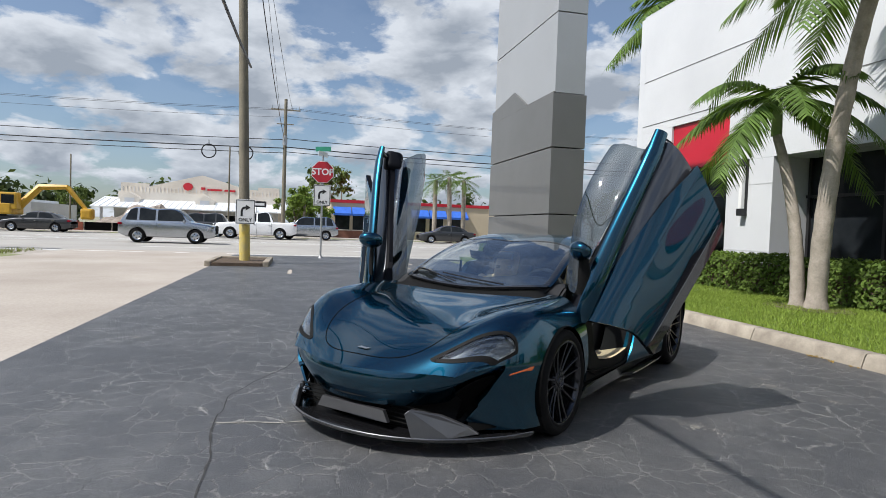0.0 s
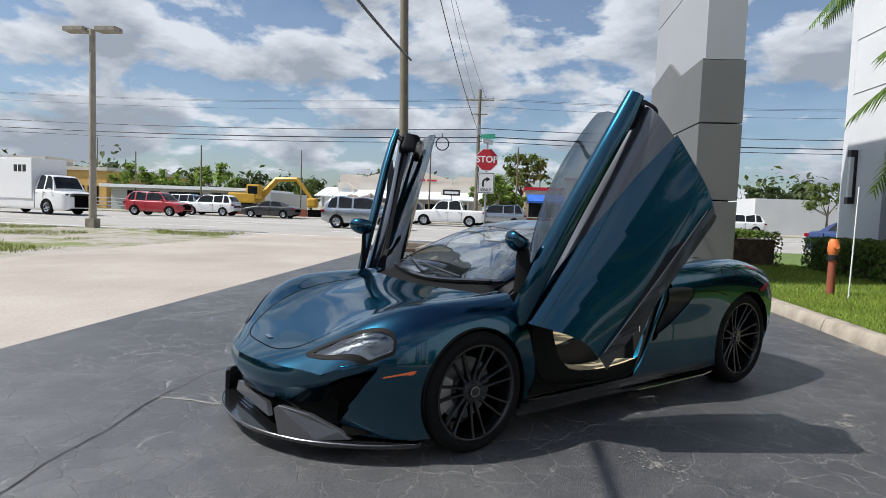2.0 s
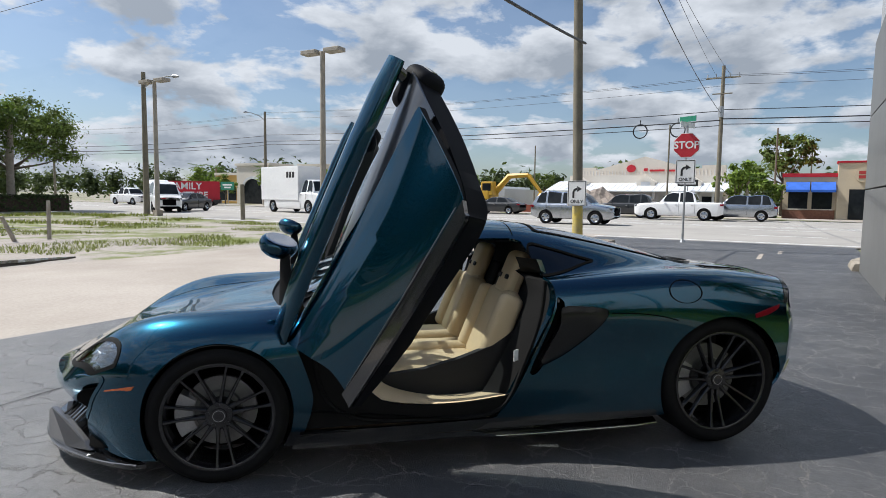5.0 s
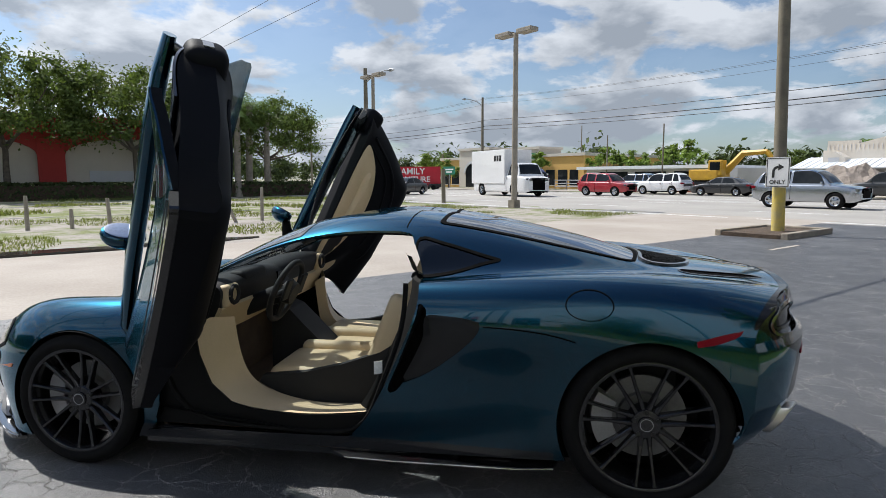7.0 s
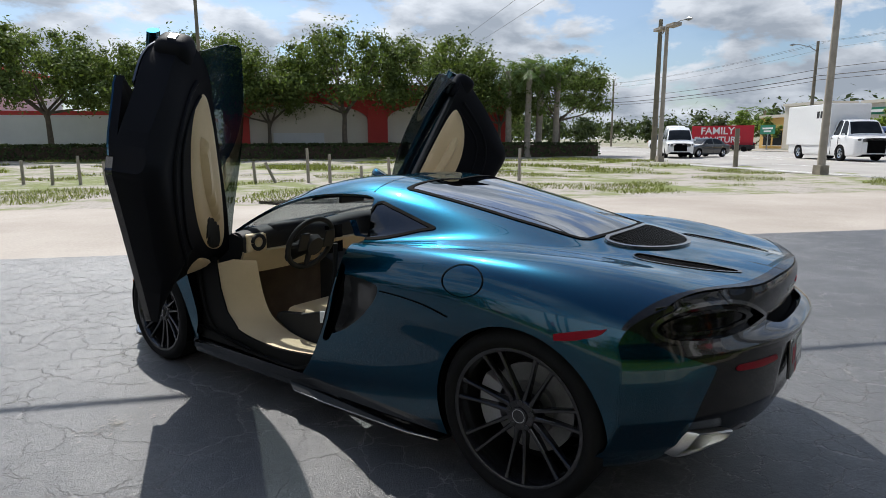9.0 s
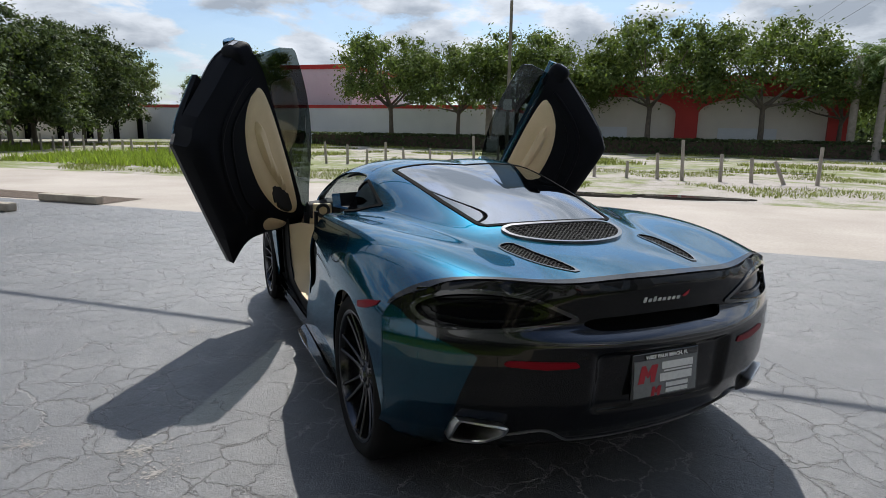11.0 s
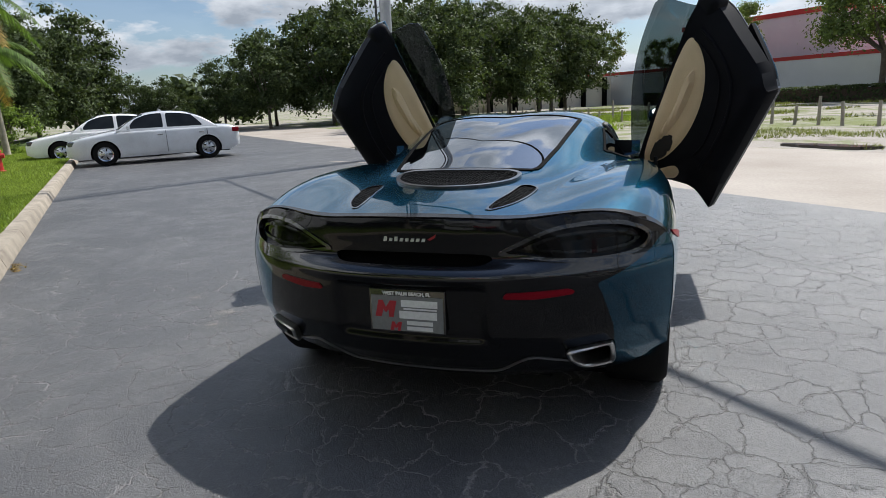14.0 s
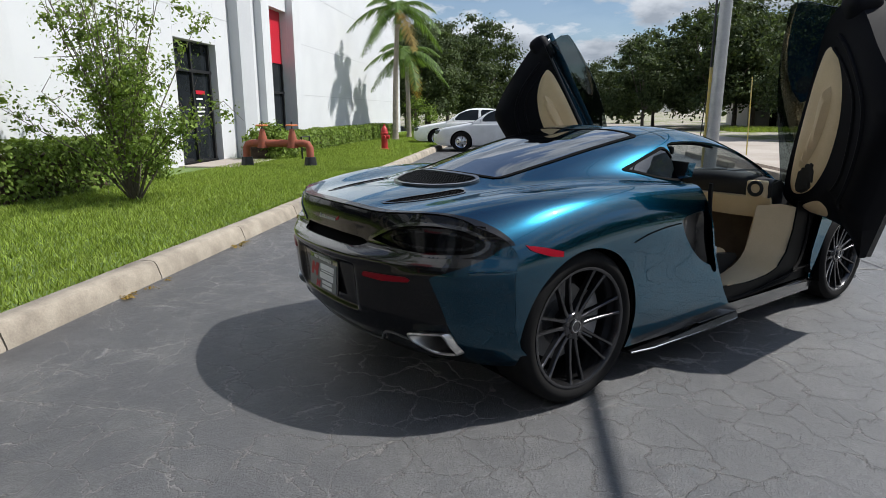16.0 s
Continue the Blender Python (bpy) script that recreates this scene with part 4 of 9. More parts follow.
for ds, z0, r in ((0.0, 10.9, 0.012), (0.0, 10.2, 0.012), (0.1, 8.3, 0.03), (0.1, 7.6, 0.045), (0.1, 7.2, 0.03), (-0.6, 10.9, 0.012)):
    for a, b in ((-98, -52.3), (-52.3, -3.5), (-3.5, 40), (40, 110)):
        span = wire("cable", (-48 + ds, a, z0), (-48 + ds, b, z0 - 0.1), 0.5 if r < 0.02 else 0.35, r)
        if (z0, a) == (7.6, -52.3):
            coil_line = span
wire("cable", (-13.7, -3.8, 11.6), (-48, -3.5, 8.0), 0.7, 0.022, "black service cable from pole to pole")
wire("cable", (-13.7, -3.7, 12.4), (-48, -3.0, 10.9), 0.5, 0.012)
wire("cable", (-13.7, -3.6, 12.6), (-48, -4.0, 10.9), 0.4, 0.012)
wire("cable", (-13.7, -3.7, 12.4), (10.55, -3.82, 12.0), 0.6, 0.014)
wire("cable", (-13.7, -3.6, 11.6), (10.55, -3.82, 11.2), 0.8, 0.022)
wire("cable", (10.55, -3.82, 12.0), (33, 7, 9.5), 1.6, 0.02)
wire("cable", (-13.75, -3.5, 5.75), (10.75, -3.47, 5.75), 0.45, 0.035, "thick bundled cable low between the poles")
wire("cable", (-22.5, -200, 19.5), (-22.5, 160, 19.0), 1.0, 0.02, "thin high cable along the road")
wire("cable", (-22.5, -200, 17.2), (-22.5, 160, 16.8), 1.0, 0.02, "thin high cable along the road")

# coiled slack loops of cable hanging from the far lines
for n0, s0 in ((-9.5, -47.9), (-6.6, -47.9)):
    bm = bmesh.new()
    pts = [(0, 0.55 * math.cos(t), 7.4 + 0.55 * math.sin(t)) for t in np.linspace(0, 2 * math.pi, 22)]
    tube(bm, [(0, 0, 7.9), (0, 0, 8.3)], 0.03, 6)
    part("cable_coil", tube(bm, pts, 0.05, 6, False), BLACKM, coil_line, "coil of slack cable", Matrix.Translation((s0, n0, -0.5)))

# ---- grey pole with service cables at the back of the lot ----
wp = wood_pole(10.95, -3.82, 13, 0, 0.135, (-0.5, 0.0), steel=True)
for k, (dx, dy) in enumerate(((0.2, 0.12), (0.22, -0.02), (0.19, -0.14))):
    bar("conduit", [(dx - 0.02, dy, 0.3 + 0.5 * k), (dx - 0.04, dy, 5), (dx - 0.28, dy, 12)], 0.03, BLACKM, wp, "black conduit", sides=6)
bar("cable_bracket", [(-0.2, 0.0, 5.75), (-0.2, 0.36, 5.75)], 0.03, GREYM, wp, "steel cable bracket", sides=6)
bar("yellow_guard", [(0.17, 0.10, 0.0), (0.15, 0.10, 2.3)], 0.05, WOODY, wp, "weathered yellow cable guard", sides=8)
bar("loose_cable", [(0.19, 0.1, 2.3), (0.42, 0.12, 1.3), (0.52, 0.12, 0.75), (0.35, 0.12, 0.5), (0.2, 0.12, 0.9)], 0.014, BLACKM, wp, "loose hanging cable", sides=6)
marker = thing("marker_rod", "thin yellow marker rod stuck in the ground", "marker", LOT @ Matrix.Translation((15.5, -6.2, 0)))
bar("rod", [(0, 0, 0), (0.08, 0.03, 2.3)], 0.02, WOODY, marker, sides=6)

# post with a small white notice beyond the lane
np_ = thing("notice_pole", "thin wooden pole with a small pale notice", "pole", LOT @ Matrix.Translation((8.5, -38, 0)))
bar("pole", [(0, 0, 0), (0, 0, 10)], [0.14, 0.1], WOOD, np_, sides=10)
boxed("notice", -0.3, 0.3, -0.02, 0.02, 2.9, 3.6, SIGNW, np_, m=Matrix.Translation((0, 0.16, 0)))
boxed("meter_box", -0.4, 0.4, -0.2, 0.2, 0.0, 1.1, GREYM, np_, m=Matrix.Translation((1.0, 0, 0)))
stub = thing("short_post", "weathered short wooden post in the sand", "post", LOT @ Matrix.Translation((-19.5, -24.0, 0)))
bar("post", [(0, 0, -0.1), (0.03, 0, 1.9)], [0.12, 0.11], WOOD, stub, sides=8)

# ---- wire fence along the sand ----
fence = thing("wire_fence", "low fence of weathered wooden posts and thin wire", "fence", LOT)
for k in range(46):
    s0 = -6 + k * 0.92 + random.uniform(-0.15, 0.15)
    h0, tilt = random.uniform(0.55, 1.05) * (1.2 if k % 4 == 0 else 0.9), random.uniform(-0.08, 0.08)
    if k in (1, 9):
        tilt = 0.5
    n0 = -17.3 - 0.12 * s0 + random.uniform(-0.1, 0.1)
    bar("post", [(s0, n0, -0.1), (s0 + tilt * h0, n0, h0)], [0.06, 0.05], TANPOLE, fence, sides=6)
for z0 in (0.35, 0.65):
    bar("wire", [(-6, -16.6, z0), (4, -17.8, z0 - 0.06), (28, -20.6, z0)], 0.008, GREYM, fence, sides=4)

# ---- standpipe, hydrant and backflow pipes on the lawn ----
fit_m = LOT @ Matrix.Translation((-5.7, 4.95, 0.11))
fdc = thing("standpipe", "dark iron standpipe with an orange capped head", "standpipe", fit_m)
bar("pipe", [(0, 0, 0), (0, 0, 0.62)], 0.06, RUST, fdc, sides=14)
bar("collar", [(0, 0, 0.58), (0, 0, 0.66)], 0.085, BLACKM, fdc, sides=14)
bar("head", [(0, 0, 0.66), (0, 0, 0.72), (0, 0, 0.86), (0, 0, 0.92)], [0.06, 0.085, 0.08, 0.05], ORANGE, fdc, "orange painted head", sides=14)
bar("outlet", [(-0.02, 0.0, 0.78), (-0.11, 0.0, 0.80)], [0.045, 0.04], ORANGE, fdc, sides=10)
bar("outlet", [(0.02, 0.0, 0.78), (0.11, 0.0, 0.80)], [0.045, 0.04], ORANGE, fdc, sides=10)
stk = thing("marker_rod", "thin white fibreglass stake beside the standpipe", "marker", LOT @ Matrix.Translation((-5.25, 5.0, 0.1)))
bar("rod", [(0, 0, 0), (0.05, 0, 1.75)], 0.012, SIGNW, stk, sides=6)

hyd = thing("fire_hydrant", "red cast-iron fire hydrant on the lawn", "hydrant", LOT @ Matrix.Translation((15.4, 5.05, 0.11)))
part("barrel", turned(bmesh.new(), [(0, 0.0), (0, 0.15), (0.05, 0.15), (0.06, 0.105), (0.5, 0.1), (0.51, 0.13), (0.55, 0.13), (0.56, 0.115), (0.66, 0.10), (0.74, 0.06), (0.76, 0.03), (0.82, 0.028), (0.82, 0.0)], 20, "Z"), HYDRANT, hyd, smooth=True)
for a in ((1, 0), (-1, 0), (0, -1)):
    bar("outlet_cap", [(a[0] * 0.08, a[1] * 0.08, 0.42), (a[0] * 0.17, a[1] * 0.17, 0.42)], [0.07, 0.06], HYDRANT, hyd, sides=12)

bf = thing("backflow_valve", "rusty red backflow pipes with two valve wheels", "pipes", LOT @ Matrix.Translation((9.1, 6.1, 0.11)) @ Matrix.Rotation(math.pi / 2, 4, "Z"))
bar("riser", [(-0.75, 0, 0), (-0.75, 0, 0.42), (-0.70, 0, 0.5), (-0.6, 0, 0.52), (0.6, 0, 0.52), (0.70, 0, 0.5), (0.75, 0, 0.42), (0.75, 0, 0)], 0.085, RUST, bf, sides=12)
for x0 in (-0.75, 0.75):
    bar("flange", [(x0, 0, 0.0), (x0, 0, 0.22)], [0.15, 0.12], BLACKM, bf, "black flange", sides=12)
for x0 in (-0.35, 0.35):
    bar("valve_body", [(x0, 0, 0.42), (x0, 0, 0.62), (x0, 0, 0.84)], [0.13, 0.10, 0.05], RUST, bf, sides=12)
    bar("stem", [(x0, 0, 0.8), (x0, 0, 1.0)], 0.02, BLACKM, bf, sides=6)
    pts = [(x0 + 0.12 * math.cos(t), 0.12 * math.sin(t), 0.92) for t in np.linspace(0, 2 * math.pi, 18)]
    part("hand_wheel", tube(bmesh.new(), pts, 0.018, 6, False), ORANGE, bf, "orange hand wheel")
rack = thing("pipe_frame", "thin grey pipe frame on the lawn", "frame", LOT @ Matrix.Translation((11.2, 6.2, 0.1)))
bar("loop", [(-0.3, 0, 0), (-0.3, 0, 0.6), (0.3, 0, 0.6), (0.3, 0, 0)], 0.022, BLACKM, rack, sides=6)

# ---- buildings across the road and beyond the sand ----
def house(name, label, s0, s1, n0, n1, h, material, category="building"):
    b = thing(name, label, category, LOT)
    boxed("wall", s0, s1, n0, n1, -0.05, h, material, b)
    return b


def front_windows(b, s, spans, z0, z1, depth=0.04, material=None):
    for n0, n1 in spans:
        boxed("window", s, s + depth, n0, n1, z0, z1, material or WINDOW, b)
        boxed("sill", s, s + 0.12, n0 - 0.05, n1 + 0.05, z0 - 0.1, z0 - 0.004, CREAM, b)


plaza = house("plaza_building", "ochre shopping plaza with cream arched towers", -80, -62, -78, -48, 4.3, YELLOW)
boxed("cornice", -80.2, -61.8, -78.2, -47.8, 4.304, 4.7, CREAM, plaza)
for n0, n1, h0 in ((-72.6, -65.6, 5.7), (-59.8, -55.4, 5.4)):
    boxed("tower", -66, -61.4, n0, n1, -0.05, h0, CREAM, plaza, "cream stucco entrance tower")
    boxed("tower_cap", -66.2, -61.2, n0 - 0.2, n1 + 0.2, h0 + 0.004, h0 + 0.35, CREAM, plaza)
    c, w = (n0 + n1) / 2, (n1 - n0) * 0.27
    arch = [(c - w, 0.0)] + [(c - w * math.cos(t), 2.2 + w * math.sin(t) * 0.8) for t in np.linspace(0, math.pi, 14)] + [(c + w, 0.0)]
    part("archway", prism(bmesh.new(), arch, -61.5, -61.36, "X"), WINDOW, plaza, "dark arched doorway")
    band = [(c - w * 1.2 * math.cos(t), 2.2 + w * 1.0 * math.sin(t)) for t in np.linspace(0, math.pi, 14)] + [(c + w * 1.0 * math.cos(t), 2.2 + w * 0.8 * math.sin(t)) for t in np.linspace(0, math.pi, 14)]
    part("arch_band", prism(bmesh.new(), band, -61.4, -61.25, "X"), STUCCO, plaza)
front_windows(plaza, -62.0, [(-77.2, -75.6), (-75.2, -73.4), (-64.9, -63.2), (-62.8, -61.0), (-54.6, -53.0), (-52.4, -50.8), (-50.4, -49.0)], 0.4, 2.5)
boxed("shop_sign", -61.9, -61.3, -59.2, -56.0, 4.1, 4.9, SIGNG, plaza, "dark green shop sign")
boxed("sign_bars", -61.29, -61.25, -58.8, -56.4, 4.35, 4.65, SIGNW, plaza)

crab = house("restaurant_building", "cream clapboard restaurant with a gabled parapet and white metal roof", -76, -62, -20, -4.4, 3.9, CREAM)
gable = [(-20, 3.9), (-20, 4.8), (-17.4, 4.8), (-17.4, 4.5), (-12.2, 5.9), (-7.6, 4.6), (-6.6, 4.6), (-6.6, 4.9), (-4.4, 4.9), (-4.4, 3.9)]
part("gable_parapet", prism(bmesh.new(), gable, -63.5, -62.9, "X"), CREAM, crab)
for k in range(44):
    boxed("batten", -62.9, -62.86, -19.8 + k * 0.35, -19.76 + k * 0.35, 2.7, 4.45, STUCCO, crab)
roof_pts = [(-62.9, 3.3), (-62.9, 3.2), (-58.4, 2.15), (-58.4, 2.25)]
part("porch_roof", prism(bmesh.new(), roof_pts, -21.5, -3.6, "Y"), WHITEROOF, crab, "sloped white metal porch roof")
for k in range(30):
    n0 = -21.3 + k * 0.6
    part("roof_rib", prism(bmesh.new(), [(-62.9, 3.3), (-62.9, 3.36), (-58.4, 2.31), (-58.4, 2.25)], n0, n0 + 0.05, "Y"), WHITEROOF, crab)
for n0 in (-18.6, -11.6, -7.2):
    dorm = [(n0 - 0.9, 2.6), (n0 - 0.9, 3.2), (n0, 3.75), (n0 + 0.9, 3.2), (n0 + 0.9, 2.6)]
    part("dormer", prism(bmesh.new(), dorm, -62.5, -60.6, "X"), CREAM, crab, "small gabled dormer")
    boxed("dormer_vent", -60.59, -60.56, n0 - 0.45, n0 + 0.45, 2.75, 3.2, STUCCO2, crab)
boxed("porch_wall", -61.0, -60.7, -20, -4.4, -0.05, 2.6, STUCCO, crab)
front_windows(crab, -60.7, [(-19, -17.2), (-16.2, -14.4), (-13.2, -11.6), (-9.8, -8.4), (-7.8, -6.8), (-6.2, -5.0)], 0.9, 1.75)
for n0 in (-20.6, -15.5, -10.4, -5.0):
    boxed("porch_post", -58.9, -58.7, n0 - 0.1, n0 + 0.1, -0.05, 2.2, STUCCO, crab)
crabsign = thing("shop_sign", "red script-like shop sign on the gable", "sign", LOT)
for n0, n1, z0, z1 in ((-12.3, -11.9, 4.35, 4.65), (-11.7, -10.2, 4.32, 4.52), (-10.0, -8.9, 4.30, 4.50)):
    boxed("letters", -62.88, -62.82, n0, n1, z0, z1, SIGNR, crabsign)
part("emblem", prism(bmesh.new(), [(-13.6 + 0.5 * math.cos(t), 4.65 + 0.42 * math.sin(t)) for t in np.linspace(0, 2 * math.pi, 9)[:-1]], -62.88, -62.8, "X"), SIGNR, crabsign)

burger = house("diner_building", "beige fast-food building with blue awnings and a red roof line", -70, -55, 0.8, 18, 3.4, BEIGE)
boxed("red_band", -70.1, -54.9, 0.7, 18.1, 3.404, 3.7, RED, burger, "red roof band")
boxed("tower", -56, -54.6, 4.6, 8.2, -0.05, 4.5, BEIGE, burger)
boxed("tower_cap", -56.1, -54.5, 4.5, 8.3, 4.504, 4.65, RED, burger)
boxed("base_course", -54.98, -54.9, 0.8, 4.5, -0.05, 0.7, mat("brick_base", (0.28, 0.12, 0.08), (0.2, 0.09, 0.06), 0.9, scale=6, fine=30), burger, "brick base")
boxed("door", -54.6, -54.55, 5.4, 7.4, 0.0, 2.4, WINDOW, burger)
front_windows(burger, -55.0, [(1.2, 2.6), (2.9, 4.3), (8.8, 10.2), (10.6, 12.0), (12.6, 14.2)], 0.8, 2.3)
for n0, n1 in ((1.0, 2.7), (2.8, 4.5), (8.7, 10.4), (10.5, 12.2), (12.4, 14.4)):
    part("awning", prism(bmesh.new(), [(-54.96, 3.0), (-54.0, 2.35), (-54.0, 2.15), (-54.96, 2.2)], n0, n1, "Y"), BLUECLOTH, burger, "blue cloth awning")
part("round_sign", prism(bmesh.new(), [(6.4 + 0.72 * math.cos(t), 3.55 + 0.62 * math.sin(t)) for t in np.linspace(0, 2 * math.pi, 19)[:-1]], -54.58, -54.45, "X"), BEIGE, burger, "round shop emblem")
part("emblem_stripe", box(box(bmesh.new(), -54.44, -54.42, 5.95, 6.85, 3.6, 3.85), -54.44, -54.42, 5.95, 6.85, 3.25, 3.5), REDWALL, burger)

shed = house("workshop_building", "low workshop with a white sheet roof and open bays", -72, -60, -46, -27, 2.4, STUCCO2)
boxed("sheet_roof", -72.5, -58.6, -46.5, -29, 2.404, 2.75, WHITEROOF, shed, "white sheet roof")
front_windows(shed, -60.0, [(-44, -40), (-39, -35), (-34, -29)], 0.3, 2.1)
house("green_building", "low pale green building behind trees", -78, -68, -58, -44, 3.0, mat("pale_green_wall", (0.36, 0.42, 0.36), None, 0.8, scale=0.5))
far1 = house("depot_building", "long pale depot building with a red band", -120, -96, -150, -100, 5, CREAM)
boxed("band", -120.1, -95.9, -150, -99.9, 3.6, 4.2, RED, far1)
house("white_shed", "distant white sheds along the road", -75, -60, 24, 70, 3.5, STUCCO)

# banner in front of the plaza
ban = thing("banner", "large red banner with white words on a trailer", "banner", LOT @ Matrix.Translation((-42.0, -58.0, 0)) @ Matrix.Rotation(0.75, 4, "Z") @ Matrix.Scale(0.8, 4))
boxed("sheet", -0.05, 0.05, -4.0, 4.0, 0.9, 3.5, RED, ban)
for w_, z_ in (("FAMILY", 2.75), ("FURNITURE", 1.55)):
    mesh_ob("word", text_mesh(w_, 1.35 if w_ == "FAMILY" else 1.15, 0.01, 0.02), SIGNW, ban, m=Matrix.Translation((0.07, -0.6, z_)) @ pose(0, 0, 0, 90, 0, 90))
boxed("trailer", -0.6, 0.6, -4.2, 4.2, 0.35, 0.85, BLACKM, ban)
for y_ in (-3, 3):
    bar("wheel", [(-0.65, y_, 0.35), (0.65, y_, 0.35)], 0.35, RUBBER, ban, sides=16)
for n0, s0, w, z0 in ((-63.5, -52, 2.6, 1.9), (-54.8, -53, 1.9, 2.4)):
    gs = thing("road_sign", "green road name sign on a post", "sign", LOT @ Matrix.Translation((s0, n0, 0)))
    bar("post", [(0, 0, 0), (0, 0, z0 + 1.0)], 0.06, GREYM, gs, sides=6)
    boxed("plate", 0.07, 0.1, -w / 2, w / 2, z0, z0 + 1.1, SIGNG, gs)
    boxed("print_bar", 0.102, 0.108, -w * 0.35, w * 0.35, z0 + 0.6, z0 + 0.8, SIGNW, gs)
    boxed("print_bar", 0.102, 0.108, -w * 0.25, w * 0.25, z0 + 0.25, z0 + 0.45, SIGNW, gs)
ow = thing("road_sign", "small black one-way sign on a thin post", "sign", LOT @ Matrix.Translation((-47.5, -5.6, 0)))
bar("post", [(0, 0, 0), (0, 0, 3.0)], 0.04, GREYM, ow, sides=6)
boxed("plate", 0.05, 0.07, -0.75, 0.75, 2.45, 2.95, SIGNK, ow)
boxed("arrow", 0.072, 0.078, -0.6, 0.6, 2.6, 2.8, SIGNW, ow)

# red and cream building beyond the sand
store = house("store_building", "cream store with red piers and arched red bands", -15, 9.0, -64, -50, 5.2, CREAM)
for s0, s1 in ((-15.2, -13.4), (-4.3, -2.6), (7.2, 9.2)):
    boxed("pier", s0, s1, -49.98, -49.6, -0.05, 5.6, REDWALL, store, "red stucco pier")
for s0, s1 in ((-13.4, -4.3), (-2.6, 7.2)):
    c, w = (s0 + s1) / 2, (s1 - s0) / 2
    arc = [(c - w * math.cos(t), 3.1 + 1.35 * math.sin(t)) for t in np.linspace(0, math.pi, 16)]
    part("arched_band", prism(bmesh.new(), [(s0, 5.4)] + arc + [(s1, 5.4)], -49.97, -49.7, "Y"), REDWALL, store, "red arched band")
    boxed("garage_panel", c - 1.2, c + 3.0, -49.98, -49.9, 0.6, 2.0, STUCCO, store)
boxed("parapet", -15.3, 9.3, -64, -49.5, 5.604, 6.0, REDWALL, store)
boxed("side_sign", -15.5, -15.21, -55, -51, 2.4, 5.0, RED, store, "red sign panel on the side wall")
wallw = house("warehouse_building", "long white warehouse with a red stripe below the roof", 14, 62, -75, -55, 3.6, STUCCO)
boxed("stripe", 13.95, 62.05, -75, -54.95, 3.604, 3.95, REDWALL, wallw, "red stripe")
boxed("tall_block", 33, 52, -80, -62, 3.96, 8.4, STUCCO, wallw)
boxed("tall_stripe", 32.9, 52.1, -80, -61.9, 8.404, 8.9, REDWALL, wallw, "red stripe")
grove = house("pale_store", "long pale wall with columns behind the trees", 56, 62, -54, -20, 3.4, CREAM)
for k in range(10):
    boxed("column", 55.6, 55.98, -53 + k * 3.4, -52.5 + k * 3.4, -0.05, 3.4, DARK, grove)

# ---- excavator and spoil heap ----
exc = thing("excavator", "yellow tracked excavator parked on a work site", "excavator", LOT @ Matrix.Translation((-57, -27.5, 0.2)))
for x0 in (-1.2, 0.7):
    part("track", box(bmesh.new(), x0, x0 + 0.5, -2.0, 2.0, 0, 0.85, 0.25), BLACKM, exc)
part("house", box(bmesh.new(), -1.3, 1.3, -2.4, 0.6, 0.95, 2.0, 0.15), MACHINE, exc)
part("cab", box(bmesh.new(), 0.3, 1.25, -0.4, 1.0, 1.4, 2.9, 0.1), MACHINE, exc)
boxed("cab_window", 1.252, 1.28, -0.2, 0.8, 1.9, 2.7, WINDOW, exc)
bar("boom", [(0, 0.7, 1.7), (0, 2.4, 3.5), (0, 4.6, 3.6)], [0.35, 0.32, 0.22], MACHINE, exc, sides=6)
bar("stick", [(0, 4.6, 3.6), (0, 6.2, 1.6)], [0.24, 0.16], MACHINE, exc, sides=6)
part("bucket", box(bmesh.new(), -0.5, 0.5, 5.8, 6.8, 0.7, 1.7, 0.2), MACHINE, exc)
verts, faces, NX, NY = [], [], 26, 10
for j in range(NY + 1):
    for i in range(NX + 1):
        x, y = i / NX * 2 - 1, j / NY * 2 - 1
        hgt = max(0.0, 1 - x * x) * max(0.0, 1 - y * y) * (2.1 + 1.4 * noise.noise((x * 3, y * 2, 5)) + 0.5 * noise.noise((x * 9, y * 7, 2)))
        verts.append((-56 + y * 3, -16.0 + x * 5.0, hgt))
for j in range(NY):
    for i in range(NX):
        a = j * (NX + 1) + i
        faces.append((a, a + 1, a + NX + 2, a + NX + 1))
tagged(raw("rubble_mound", verts, faces, mat("rubble", (0.34, 0.29, 0.25), (0.22, 0.18, 0.15), 0.95, scale=2.5, fine=9, bump=1.0, dist=0.15), m=LOT), "heap of grey-brown rubble on the work site", "rubble heap")
barrier = thing("site_barrier", "low dark barrier along the work site", "barrier", LOT)
for k in range(14):
    boxed("panel", -50.3, -50.1, -34 + k * 2.1, -34 + k * 2.1 + 2.0, 0.0, 0.75, RUST if k % 3 == 0 else DARK, barrier)
rail = thing("guard_rail", "white metal pipe railing by the work site", "railing", LOT)
for k in range(9):
    bar("post", [(-49.5, -42 + k * 1.6, 0), (-49.5, -42 + k * 1.6, 1.2)], 0.05, GREYM, rail, sides=6)
for z0 in (0.45, 0.8, 1.15):
    bar("pipe", [(-49.5, -42, z0), (-49.5, -29.2, z0)], 0.05, GREYM, rail, sides=6)

# ---- the sports car ----
# The car stands with its nose towards -y; its left side is +x.
CAR = thing("sports_car", "low teal-blue sports car with both dihedral doors raised", "car")

